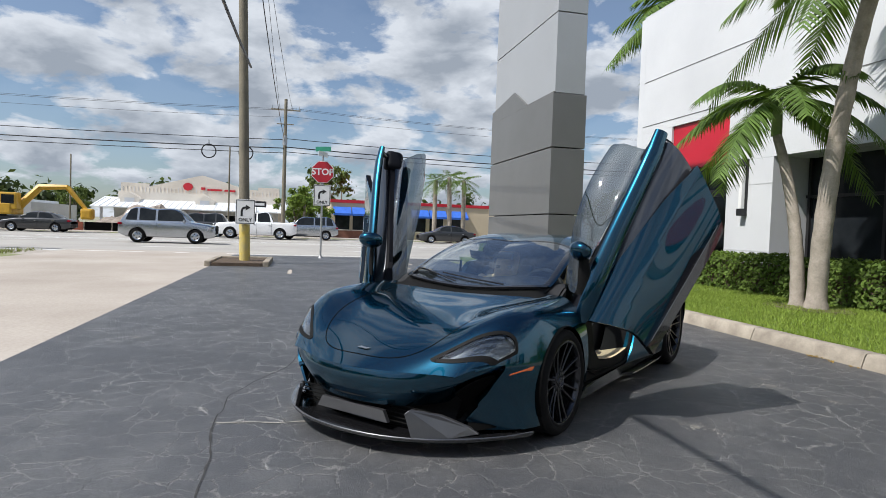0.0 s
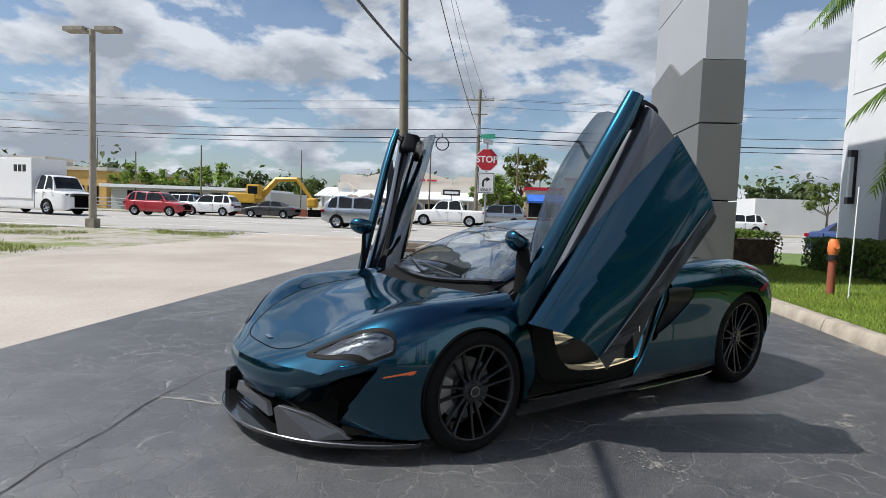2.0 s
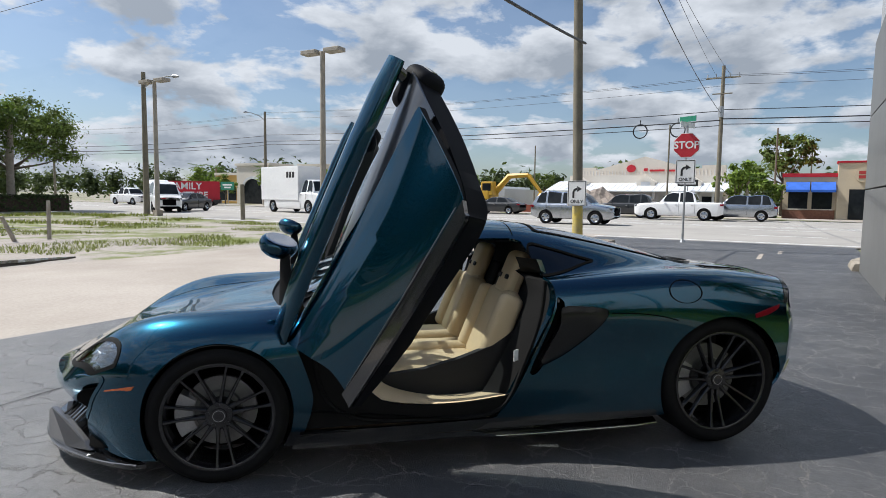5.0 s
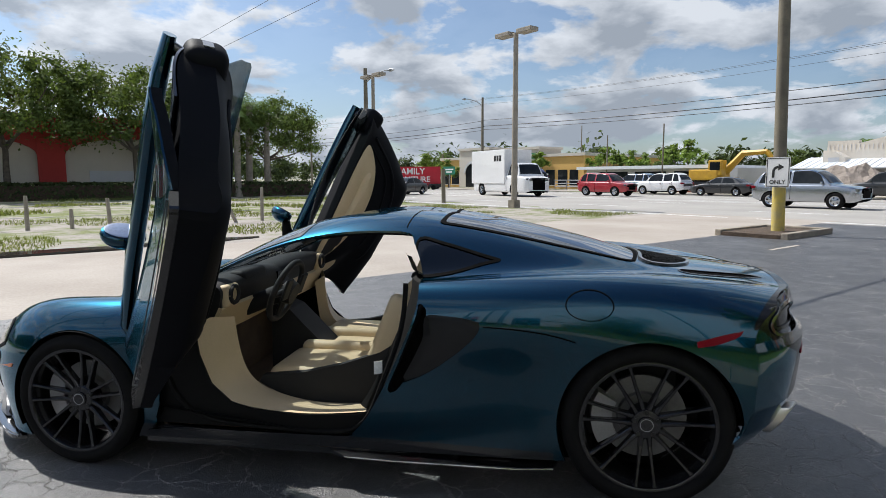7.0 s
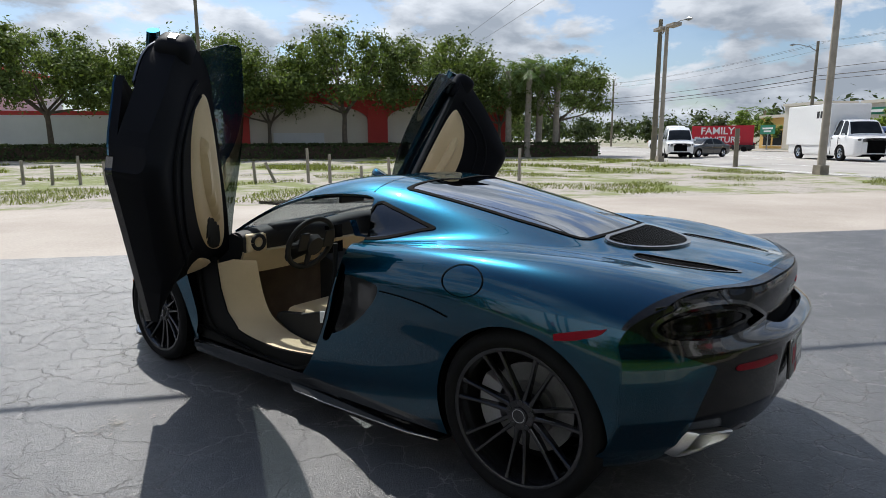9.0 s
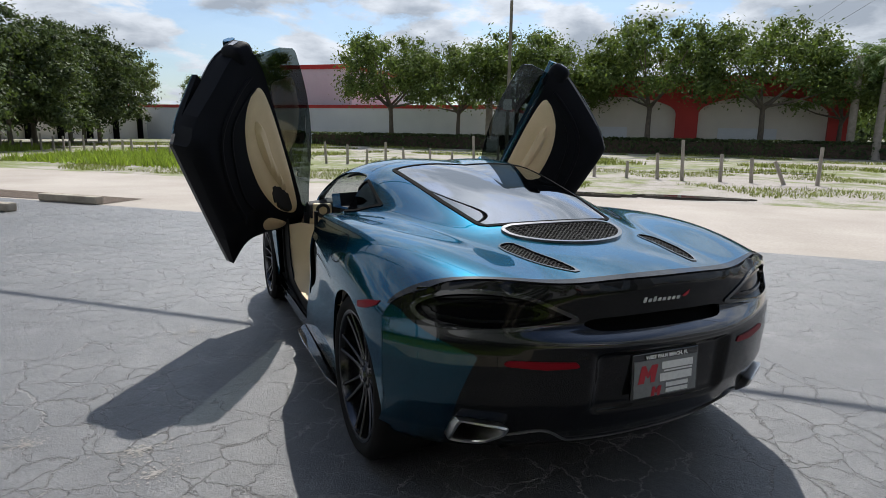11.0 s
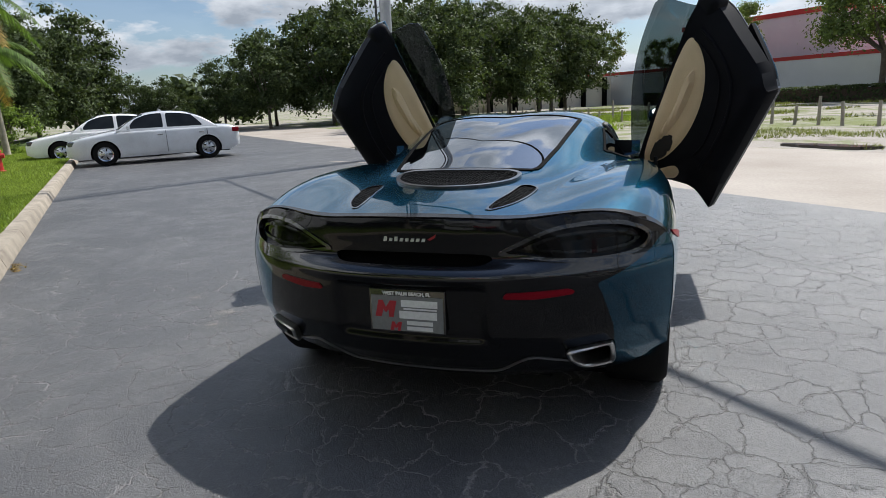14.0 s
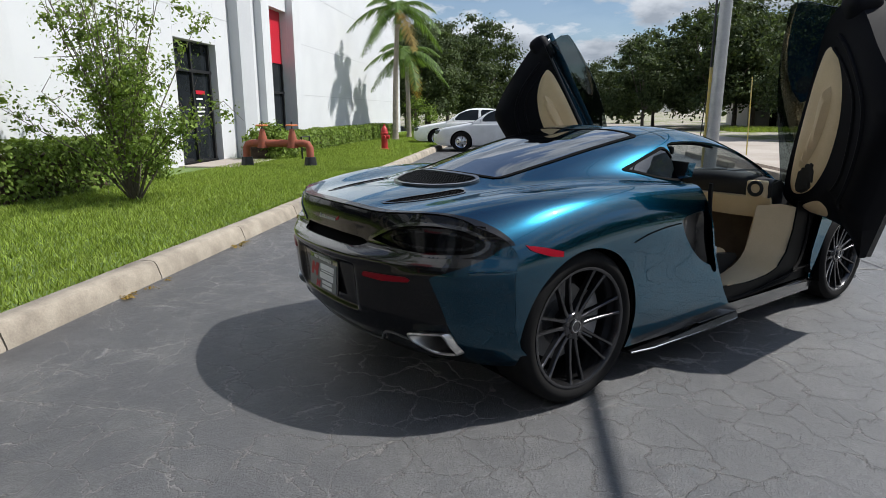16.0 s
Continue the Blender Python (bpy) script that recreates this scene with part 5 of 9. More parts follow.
# long lines of the left half from sill to centre: points (x, y, z) from nose to tail
SILL_LINE = [(0.58, -2.10, 0.135), (0.82, -1.80, 0.125), (0.90, -1.33, 0.13), (0.89, -0.7, 0.15), (0.89, 0.0, 0.155), (0.915, 0.7, 0.17), (0.935, 1.33, 0.20), (0.93, 1.62, 0.225), (0.875, 1.88, 0.245)]
LOWER_LINE = [(0.66, -2.12, 0.30), (0.86, -1.78, 0.31), (0.945, -1.33, 0.34), (0.905, -0.7, 0.33), (0.905, 0.0, 0.33), (0.93, 0.7, 0.35), (0.965, 1.33, 0.40), (0.962, 1.62, 0.42), (0.92, 1.88, 0.43)]
WAIST_LINE = [(0.67, -2.15, 0.40), (0.855, -1.80, 0.475), (0.945, -1.33, 0.55), (0.91, -0.7, 0.53), (0.90, 0.0, 0.54), (0.935, 0.7, 0.58), (0.972, 1.33, 0.61), (0.97, 1.62, 0.63), (0.935, 1.86, 0.64)]
FLANK_LINE = [(0.64, -2.18, 0.435), (0.795, -1.84, 0.595), (0.905, -1.33, 0.695), (0.885, -0.7, 0.71), (0.89, 0.0, 0.75), (0.95, 0.7, 0.80), (0.965, 1.33, 0.80), (0.95, 1.62, 0.785), (0.91, 1.83, 0.775)]
SHOULDER_LINE = [(0.52, -2.225, 0.445), (0.655, -1.88, 0.665), (0.765, -1.40, 0.79), (0.77, -0.9, 0.81), (0.80, -0.3, 0.865), (0.83, 0.3, 0.915), (0.855, 0.9, 0.95), (0.85, 1.30, 0.95), (0.815, 1.60, 0.925), (0.76, 1.87, 0.88)]
FENDER_LINE = [(0.38, -2.255, 0.445), (0.47, -1.92, 0.625), (0.52, -1.40, 0.745), (0.67, -1.03, 0.80), (0.735, -0.6, 0.885), (0.74, 0.0, 0.915), (0.71, 0.5, 0.945), (0.62, 1.0, 0.965), (0.53, 1.4, 0.945), (0.47, 1.75, 0.915), (0.44, 2.03, 0.885)]
ROOF_LINE = [(0.22, -2.27, 0.445), (0.27, -1.92, 0.605), (0.33, -1.40, 0.735), (0.58, -1.02, 0.812), (0.612, -0.7, 0.95), (0.575, -0.35, 1.085), (0.55, 0.0, 1.14), (0.54, 0.3, 1.135), (0.50, 0.7, 1.085), (0.44, 1.1, 1.015), (0.36, 1.5, 0.945), (0.28, 1.8, 0.92), (0.23, 2.08, 0.89)]
CENTRE_LINE = [(0.0, -2.28, 0.445), (0.0, -1.92, 0.60), (0.0, -1.40, 0.735), (0.0, -1.06, 0.805), (0.0, -0.75, 0.955), (0.0, -0.35, 1.13), (0.0, 0.05, 1.205), (0.0, 0.4, 1.195), (0.0, 0.8, 1.135), (0.0, 1.2, 1.045), (0.0, 1.5, 0.965), (0.0, 1.8, 0.93), (0.0, 2.10, 0.895)]
LINES = [SILL_LINE, LOWER_LINE, WAIST_LINE, FLANK_LINE, SHOULDER_LINE, FENDER_LINE, ROOF_LINE, CENTRE_LINE]
NU, NV = 190, 9


def swept(x, y):
    """The nose falls back towards its corners."""
    return y + 0.10 * min(1.0, max(0.0, abs(x) - 0.15) / 0.40)


LINES = [[(l[0][0], swept(l[0][0], l[0][1]), l[0][2])] + l[1:] for l in LINES]


def car_grid():
    """The left half as a grid of points: along the car, then from sill to centre; with each point's row value."""
    us = np.linspace(0, 1, NU + 1)
    rows = []
    for pts in LINES:
        p = np.array(pts)
        y0, y1 = p[0, 1], p[-1, 1]
        rows.append(spline(p, (p[:, 1] - y0) / (y1 - y0))(us))
    rows = np.array(rows)                                        # line, station, xyz
    out, val = [], []
    for k in range(NU + 1):
        p = rows[:, k]
        c = np.concatenate([[0], np.cumsum(np.sqrt(np.linalg.norm(np.diff(p, axis=0), axis=1)))])
        # mirror one line past the centre so that the roof meets the other half level
        mir = p[-2] * np.array([-1, 1, 1])
        cc = np.append(c, 2 * c[-1] - c[-2])
        t = np.concatenate([np.linspace(c[i], c[i + 1], NV, endpoint=False) for i in range(len(c) - 1)] + [[c[-1]]])
        q = spline(np.vstack([p, mir]), cc)(t)
        q[-1, 0] = 0
        out.append(q)
        val.append(np.arange(len(t)) / NV)
    return np.array(out), np.array(val)


GRID, ROWV = car_grid()


def grid_tris(nu, nv):
    t = []
    for i in range(nu):
        for j in range(nv):
            a, b, c, d = i * (nv + 1) + j, (i + 1) * (nv + 1) + j, (i + 1) * (nv + 1) + j + 1, i * (nv + 1) + j + 1
            t += [(a, b, c), (a, c, d)]
    return np.array(t)


def grid_normals(g):
    n_ = np.cross(np.gradient(g, axis=0), np.gradient(g, axis=1))
    return n_ / np.maximum(np.linalg.norm(n_, axis=2, keepdims=True), 1e-9)


def clip(v, t, f):
    """Cuts triangles along f = 0 and keeps the side where f is above nought. v holds xyz, row value and normal in its columns."""
    f = np.asarray(f, float)
    s = f > 0
    cnt = s[t].sum(axis=1)
    keep = [tuple(q) for q in t[cnt == 3]]
    verts, made, extra = v, {}, []

    def cut(a, b):
        key = (min(a, b), max(a, b))
        if key not in made:
            w = f[a] / (f[a] - f[b])
            made[key] = len(v) + len(extra)
            extra.append(v[a] * (1 - w) + v[b] * w)
        return made[key]

    for q in t[(cnt == 1) | (cnt == 2)]:
        poly = []
        for k in range(3):
            a, b = q[k], q[(k + 1) % 3]
            if s[a]:
                poly.append(a)
            if s[a] != s[b]:
                poly.append(cut(a, b))
        for k in range(1, len(poly) - 1):
            keep.append((poly[0], poly[k], poly[k + 1]))
    if extra:
        verts = np.vstack([v, np.array(extra)])
    t2 = np.array(keep, int).reshape(-1, 3)
    used, inv = np.unique(t2, return_inverse=True)
    return verts[used], inv.reshape(-1, 3)


def poly_field(a, b, outline):
    """Distance inside an outline of (a, b) pairs: above nought within."""
    o = np.array(outline, float)
    p = np.stack([a, b], axis=1)
    best, inside = np.full(len(p), 1e9), np.zeros(len(p), bool)
    for k in range(len(o)):
        q, r = o[k], o[(k + 1) % len(o)]
        d_ = r - q
        t = np.clip(((p - q) @ d_) / (d_ @ d_), 0, 1)
        best = np.minimum(best, np.linalg.norm(p - q - t[:, None] * d_, axis=1))
        hit = (q[1] > p[:, 1]) != (r[1] > p[:, 1])
        with np.errstate(divide="ignore", invalid="ignore"):
            inside ^= hit & (p[:, 0] < (r[0] - q[0]) * (p[:, 1] - q[1]) / (r[1] - q[1]) + q[0])
    return np.where(inside, best, -best)


def smooth_outline(pts, n_=8):
    """A closed curve through the given corners."""
    p = np.array(pts, float)
    out = []
    for k in range(len(p)):
        a, b, c, d = p[k - 1], p[k], p[(k + 1) % len(p)], p[(k + 2) % len(p)]
        for t in np.linspace(0, 1, n_, endpoint=False):
            out.append(0.5 * (2 * b + (c - a) * t + (2 * a - 5 * b + 4 * c - d) * t * t + (3 * b - a - 3 * c + d) * t ** 3))
    return np.array(out)


def shell(name, v, t, material, parent, thick=0.012, label="", both=True, lift=0.0, m=None, sgn=1):
    """Links a cut piece of skin, with its thickness; both: also its mirror image, in the same mesh where they meet at the middle."""
    if not len(v):
        return None
    if both and v[:, 0].min() > 0.02:
        shell(name, v, t, material, parent, thick, label, False, lift, m, -1)
        return shell(name, v, t, material, parent, thick, label, False, lift, m, 1)

    def half(sign):
        p, n_ = v[:, :3] * [sign, 1, 1], v[:, 4:7] * [sign, 1, 1]
        n_ = n_ / np.maximum(np.linalg.norm(n_, axis=1, keepdims=True), 1e-9)
        tt = t if sign > 0 else t[:, ::-1]
        outer, inner = p + n_ * lift, p + n_ * (lift - thick)
        k = len(p)
        tri = [tuple(q) for q in tt] + [tuple(q[::-1] + k) for q in tt]
        edges = {}
        for q in tt:
            for a, b in ((q[0], q[1]), (q[1], q[2]), (q[2], q[0])):
                edges[(a, b)] = 1
        rim = [(a, b) for a, b in edges if (b, a) not in edges and not (abs(p[a, 0]) < 1e-6 and abs(p[b, 0]) < 1e-6)]
        pos, nor = [*outer, *inner], [*n_, *-n_]
        for a, b in rim:
            e = np.cross(p[b] - p[a], n_[a])
            e = e / max(np.linalg.norm(e), 1e-9)
            o = len(pos)
            pos += [outer[a], outer[b], inner[b], inner[a]]
            nor += [e] * 4
            tri += [(o + 1, o, o + 3), (o + 1, o + 3, o + 2)]
        return np.array(pos), np.array(nor), tri

    pos, nor, tri = half(sgn)
    if both:
        # the second half shares the first one's points on the middle line
        p2, n2, t2 = half(-1)
        mid = (np.abs(p2[:, 0]) < 1e-6) & (np.arange(len(p2)) < 2 * len(v))
        idx = np.where(mid, np.arange(len(p2)), np.cumsum(~mid) - 1 + len(pos))
        tri += [tuple(idx[list(q)]) for q in t2]
        pos, nor = np.vstack([pos, p2[~mid]]), np.vstack([nor, n2[~mid]])
    me = bpy.data.meshes.new(name)
    me.from_pydata(pos.tolist(), [], [tuple(int(i) for i in q) for q in tri])
    me.polygons.foreach_set("use_smooth", [True] * len(me.polygons))
    me.normals_split_custom_set_from_vertices([tuple(q) for q in nor])
    return mesh_ob(name, me, material, parent, label, m)


def base_half():
    g = GRID
    n_ = grid_normals(g)
    if n_[NU // 2, NV * 2, 0] < 0:
        n_ = -n_
    flat = np.concatenate([g, ROWV[:, :, None], n_], axis=2).reshape(-1, 7)
    t = grid_tris(NU, g.shape[1] - 1)
    p = flat[:, :3]
    k = t[len(t) // 2]
    fn = np.cross(p[k[1]] - p[k[0]], p[k[2]] - p[k[0]])
    if fn @ flat[k[0], 4:7] < 0:
        t = t[:, ::-1]
    return flat, t


def main_piece(v, t):
    """Only the largest connected piece, without slivers."""
    lab = np.arange(len(v))
    while True:
        low = lab[t].min(axis=1)
        nxt = lab.copy()
        np.minimum.at(nxt, t.ravel(), np.repeat(low, 3))
        if (nxt == lab).all():
            break
        lab = nxt
    keep = lab[t[:, 0]] == np.bincount(lab[t[:, 0]]).argmax()
    used, inv = np.unique(t[keep], return_inverse=True)
    return v[used], inv.reshape(-1, 3)


def split(v, t, field):
    f = field(v)
    return clip(v, t, f), clip(v, t, -f)


FRONT_Y, REAR_Y, FRONT_R, REAR_R = -1.335, 1.335, 0.322, 0.355
V0, T0 = base_half()


def arch_field(yc, zc, r):
    return lambda v: np.where(v[:, 3] < 4.6, r - np.hypot(v[:, 1] - yc, v[:, 2] - zc), -1.0)


_, (V1, T1) = split(V0, T0, arch_field(FRONT_Y, 0.325, 0.343))
_, (V1, T1) = split(V1, T1, arch_field(REAR_Y, 0.352, 0.376))

# door: the outline of the opening in the side view
DOOR = smooth_outline([(-0.938, 0.218), (-0.925, 0.206), (-0.45, 0.205), (0.015, 0.214), (0.04, 0.228), (0.13, 0.34), (0.25, 0.58), (0.345, 0.82), (0.335, 0.96), (0.27, 1.10), (0.20, 1.22), (-0.30, 1.22), (-0.66, 1.02), (-0.985, 0.815), (-1.0, 0.70), (-0.945, 0.55), (-0.90, 0.38)], 6)


def door_field(v):
    return np.minimum(poly_field(v[:, 1], v[:, 2], DOOR), 5.96 - v[:, 3])


(VD, TD), (V1, T1) = split(V1, T1, door_field)


# glass in the roof: front screen, rear hatch, quarter windows
def screen_field(v):
    x, y, r = v[:, 0], v[:, 1], v[:, 3]
    low = y - (-1.03 + 0.30 * x ** 2)
    top = (-0.27 - 0.10 * x ** 2) - y
    return np.minimum(np.minimum(low, top), (r - 6.02) * 0.3)


def hatch_field(v):
    x, y, r = v[:, 0], v[:, 1], v[:, 3]
    edge = np.interp(y, [0.3, 0.6, 1.0, 1.3, 1.45], [0.462, 0.445, 0.412, 0.37, 0.32])
    return np.minimum(np.minimum((y - (0.40 - 0.10 * x ** 2)) , (1.40 - 0.4 * x ** 2) - y), edge - x)


QUARTER = smooth_outline([(0.315, 0.935), (0.46, 0.945), (0.62, 0.985), (0.70, 1.005), (0.60, 1.035), (0.42, 1.085), (0.30, 1.105), (0.29, 1.0)], 5)


def quarter_field(v):
    return np.where((v[:, 3] > 4.6) & (v[:, 3] < 6.4), poly_field(v[:, 1], v[:, 2], QUARTER), -1.0)


(VS, TS), (V1, T1) = split(V1, T1, screen_field)
(VW, TW), (V1, T1) = split(V1, T1, lambda v: np.minimum(np.minimum(v[:, 1] - (-1.135 + 0.16 * v[:, 0] ** 2), -0.90 - v[:, 1]), (v[:, 3] - 5.35) * 0.15))
(VH, TH), (V1, T1) = split(V1, T1, hatch_field)
(VQ, TQ), (V1, T1) = split(V1, T1, quarter_field)

# head lamps, outlined from above
LAMP = smooth_outline([(0.455, -2.10), (0.57, -1.985), (0.68, -1.875), (0.77, -1.795), (0.825, -1.775), (0.85, -1.81), (0.832, -1.872), (0.745, -1.945), (0.60, -2.05)], 6)


def lamp_field(v):
    return np.where((v[:, 1] < -1.6) & (v[:, 3] > 1.9), np.minimum(poly_field(v[:, 0], v[:, 1], LAMP), (v[:, 3] - 2.55) * 0.12), -1.0)


(VL, TL), (V1, T1) = split(V1, T1, lamp_field)

# dark scoop in each flank and the vents on the deck
SCOOP = smooth_outline([(0.385, 0.792), (0.48, 0.80), (0.59, 0.79), (0.632, 0.768), (0.60, 0.705), (0.50, 0.612), (0.40, 0.54), (0.33, 0.505), (0.275, 0.49), (0.33, 0.60), (0.375, 0.70)], 6)


def scoop_field(v):
    return np.where(v[:, 3] < 4.2, poly_field(v[:, 1], v[:, 2], SCOOP), -1.0)


(VC, TC), (V1, T1) = split(V1, T1, scoop_field)
VENT = smooth_outline([(0.328, 1.565), (0.402, 1.585), (0.396, 1.72), (0.352, 1.87), (0.275, 1.98), (0.275, 1.86), (0.302, 1.72)], 6)


def vent_field(v):
    return np.where(v[:, 3] > 4.5, poly_field(v[:, 0], v[:, 1], VENT), -1.0)


(VV, TV), (V1, T1) = split(V1, T1, vent_field)
GRILLE = smooth_outline([(0.0, 1.405), (0.15, 1.395), (0.25, 1.385), (0.30, 1.425), (0.28, 1.52), (0.19, 1.62), (0.09, 1.67), (0.0, 1.685), (-0.1, 1.67), (-0.1, 1.405)], 6)


def grille_field(v):
    return np.where(v[:, 3] > 5, poly_field(v[:, 0], v[:, 1], GRILLE), -1.0)


(VG, TG), (V1, T1) = split(V1, T1, grille_field)
# black sill under the doors, and a black rear edge to the deck
(VK, TK), (V1, T1) = split(V1, T1, lambda v: np.minimum(np.where(v[:, 1] < 1.0, 0.215, 0.05) - v[:, 2], np.minimum(v[:, 1] + 1.05, 0.95 - v[:, 1])))
(VE, TE), (V1, T1) = split(V1, T1, lambda v: np.minimum(v[:, 1] - (2.055 - 0.385 * v[:, 0] ** 2.2), v[:, 2] - 0.785))

# dark slot between the door's rear edge and the flank blade
SLOTSIDE = smooth_outline([(0.356, 0.845), (0.392, 0.82), (0.384, 0.72), (0.346, 0.61), (0.30, 0.515), (0.25, 0.445), (0.212, 0.45), (0.268, 0.585), (0.318, 0.71), (0.350, 0.80)], 5)
(VZ, TZ), (V1, T1) = split(V1, T1, lambda v: np.where(v[:, 3] < 4.2, poly_field(v[:, 1], v[:, 2], SLOTSIDE), -1.0))
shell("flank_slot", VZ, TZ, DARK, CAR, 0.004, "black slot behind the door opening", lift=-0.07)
def tail_y(x, z):
    """Where the tail's skin lies, by width and height: a ledge at the middle that fades towards the lamps."""
    heights = [0.18, 0.26, 0.34, 0.45, 0.60, 0.655, 0.685, 0.70, 0.735, 0.80, 0.86, 0.90]
    middle = np.interp(z, heights, [1.90, 2.02, 2.10, 2.15, 2.165, 2.168, 2.182, 2.172, 2.098, 2.106, 2.118, 2.124])
    side = np.interp(z, heights, [1.90, 2.02, 2.10, 2.15, 2.165, 2.163, 2.158, 2.152, 2.136, 2.120, 2.112, 2.108])
    f = np.clip((np.abs(x) - 0.26) / 0.40, 0, 1)
    f = f * f * (3 - 2 * f)
    niche = 0.024 * np.clip((0.315 - np.abs(x)) / 0.035, 0, 1) * np.clip((z - 0.41) / 0.03, 0, 1) * np.clip((0.648 - z) / 0.012, 0, 1)
    return middle * (1 - f) + side * f - niche - 0.42 * np.abs(x) ** 2.4 - 0.9 * np.maximum(0.0, np.abs(x) - 0.74) ** 2


# the flanks end where they meet the tail
(V1, T1), _ = split(V1, T1, lambda v: np.where((v[:, 1] > 1.5) & ((v[:, 2] < 0.87) | (v[:, 0] > 0.72)), tail_y(v[:, 0], v[:, 2]) - v[:, 1] + 0.003, 1.0))
(VE, TE), _ = split(VE, TE, lambda v: tail_y(v[:, 0], v[:, 2]) - v[:, 1] + 0.003)
# width at which flank and tail meet, by height
seam = np.concatenate([V1, VE])
seam = seam[(np.abs(tail_y(seam[:, 0], seam[:, 2]) - seam[:, 1] + 0.003) < 0.002) & (seam[:, 0] > 0.7) & (seam[:, 1] > 1.5) & (seam[:, 2] < 0.885)]
SEAM_Z = np.linspace(0.2, 0.875, 28)
SEAM_X = np.array([np.median(seam[np.abs(seam[:, 2] - z) < 0.016, 0]) if (np.abs(seam[:, 2] - z) < 0.016).any() else np.nan for z in SEAM_Z])
SEAM_X = np.interp(SEAM_Z, SEAM_Z[~np.isnan(SEAM_X)], SEAM_X[~np.isnan(SEAM_X)])
# dark intake below each head lamp, behind the corner fin
INTAKE = [(0.50, 0.40), (0.60, 0.425), (0.66, 0.462), (0.76, 0.505), (0.812, 0.512), (0.824, 0.495), (0.815, 0.46), (0.75, 0.333), (0.638, 0.19), (0.585, 0.12), (0.575, 0.08), (0.40, 0.08)]
(VN, TN), (V1, T1) = split(V1, T1, lambda v: np.where((v[:, 3] < 3.4) & (v[:, 1] < -1.75), poly_field(v[:, 0], v[:, 2], INTAKE), -1.0))
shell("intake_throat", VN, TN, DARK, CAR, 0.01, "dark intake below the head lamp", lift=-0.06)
shell("body", V1, T1, PAINT, CAR, 0.014, "teal metallic body shell")
shell("windscreen", *main_piece(VS, TS), GLASS, CAR, 0.004, "clear front windscreen", lift=0.001)
shell("cowl", VW, TW, MESHK, CAR, 0.006, "black cowl below the windscreen", lift=-0.016)
shell("rear_hatch_glass", *main_piece(*clip(VH, TH, hatch_field(VH) - 0.019)), GLASSD, CAR, 0.004, "dark glass rear hatch", lift=0.001)
shell("quarter_window", *clip(VQ, TQ, quarter_field(VQ) - 0.010), GLASSQ, CAR, 0.004, "dark quarter window", lift=-0.002)
VC = VC.copy()
dish = np.clip((0.62 - VC[:, 1]) / 0.26, 0, 1) * np.clip(scoop_field(VC) / 0.03 + 0.25, 0, 1)
VC[:, 0] -= 0.055 * dish
VC[:, 4:7] += np.outer(np.clip((0.62 - VC[:, 1]) / 0.06, 0, 1), [0.0, -0.22, 0.0])
shell("flank_scoop", VC, TC, SCOOPGREY, CAR, 0.03, "dark grey gloss flank scoop", lift=-0.006)
shell("side_sill", VK, TK, CARBLACK, CAR, 0.02, "gloss black side sill")
shell("spoiler_edge", VE, TE, SATIN, CAR, 0.016, "black spoiler edge", lift=0.002)


def rim_line(name, field, v, t, material, width, lift, parent, label="", thick=0.012):
    """A narrow band of skin that follows the edge where a field is nought."""
    f = field(v)
    a, b = clip(v, t, f)
    f2 = field(a)
    a, b = clip(a, b, width - f2)
    return shell(name, a, b, material, parent, thick, label, lift=lift)


intake_field = lambda v: poly_field(v[:, 0], v[:, 2], INTAKE)
(a_, b_), _ = split(VN, TN, lambda v: np.minimum(np.minimum(0.012 - intake_field(v), intake_field(v) + 1), v[:, 0] - 0.70))
shell("intake_edge", a_, b_, PAINT, CAR, 0.06, "teal edge of the corner intake", lift=0.004)
rim_line("screen_border", screen_field, VS, TS, CARBLACK, 0.025, 0.003, CAR, "black screen border")
rim_line("hatch_border", hatch_field, VH, TH, DARK, 0.02, 0.004, CAR, "gloss black hatch border")
rim_line("quarter_border", quarter_field, VQ, TQ, DARK, 0.011, 0.004, CAR, "black window border")


# perforated vents: a dark bed with crossed wires over it
def vented(name, v, t, label):
    return shell(name, v, t, DARK, CAR, 0.006, label, lift=-0.02)


vented("deck_vent", VV, TV, "dark bed of a deck vent")
vented("engine_grille", VG, TG, "dark bed of the engine grille")
rim_line("grille_frame", grille_field, VG, TG, CARBON, 0.018, 0.010, CAR, "satin grey grille frame", 0.03)
rim_line("vent_frame", vent_field, VV, TV, CARBLACK, 0.007, 0.003, CAR, "black vent frame")


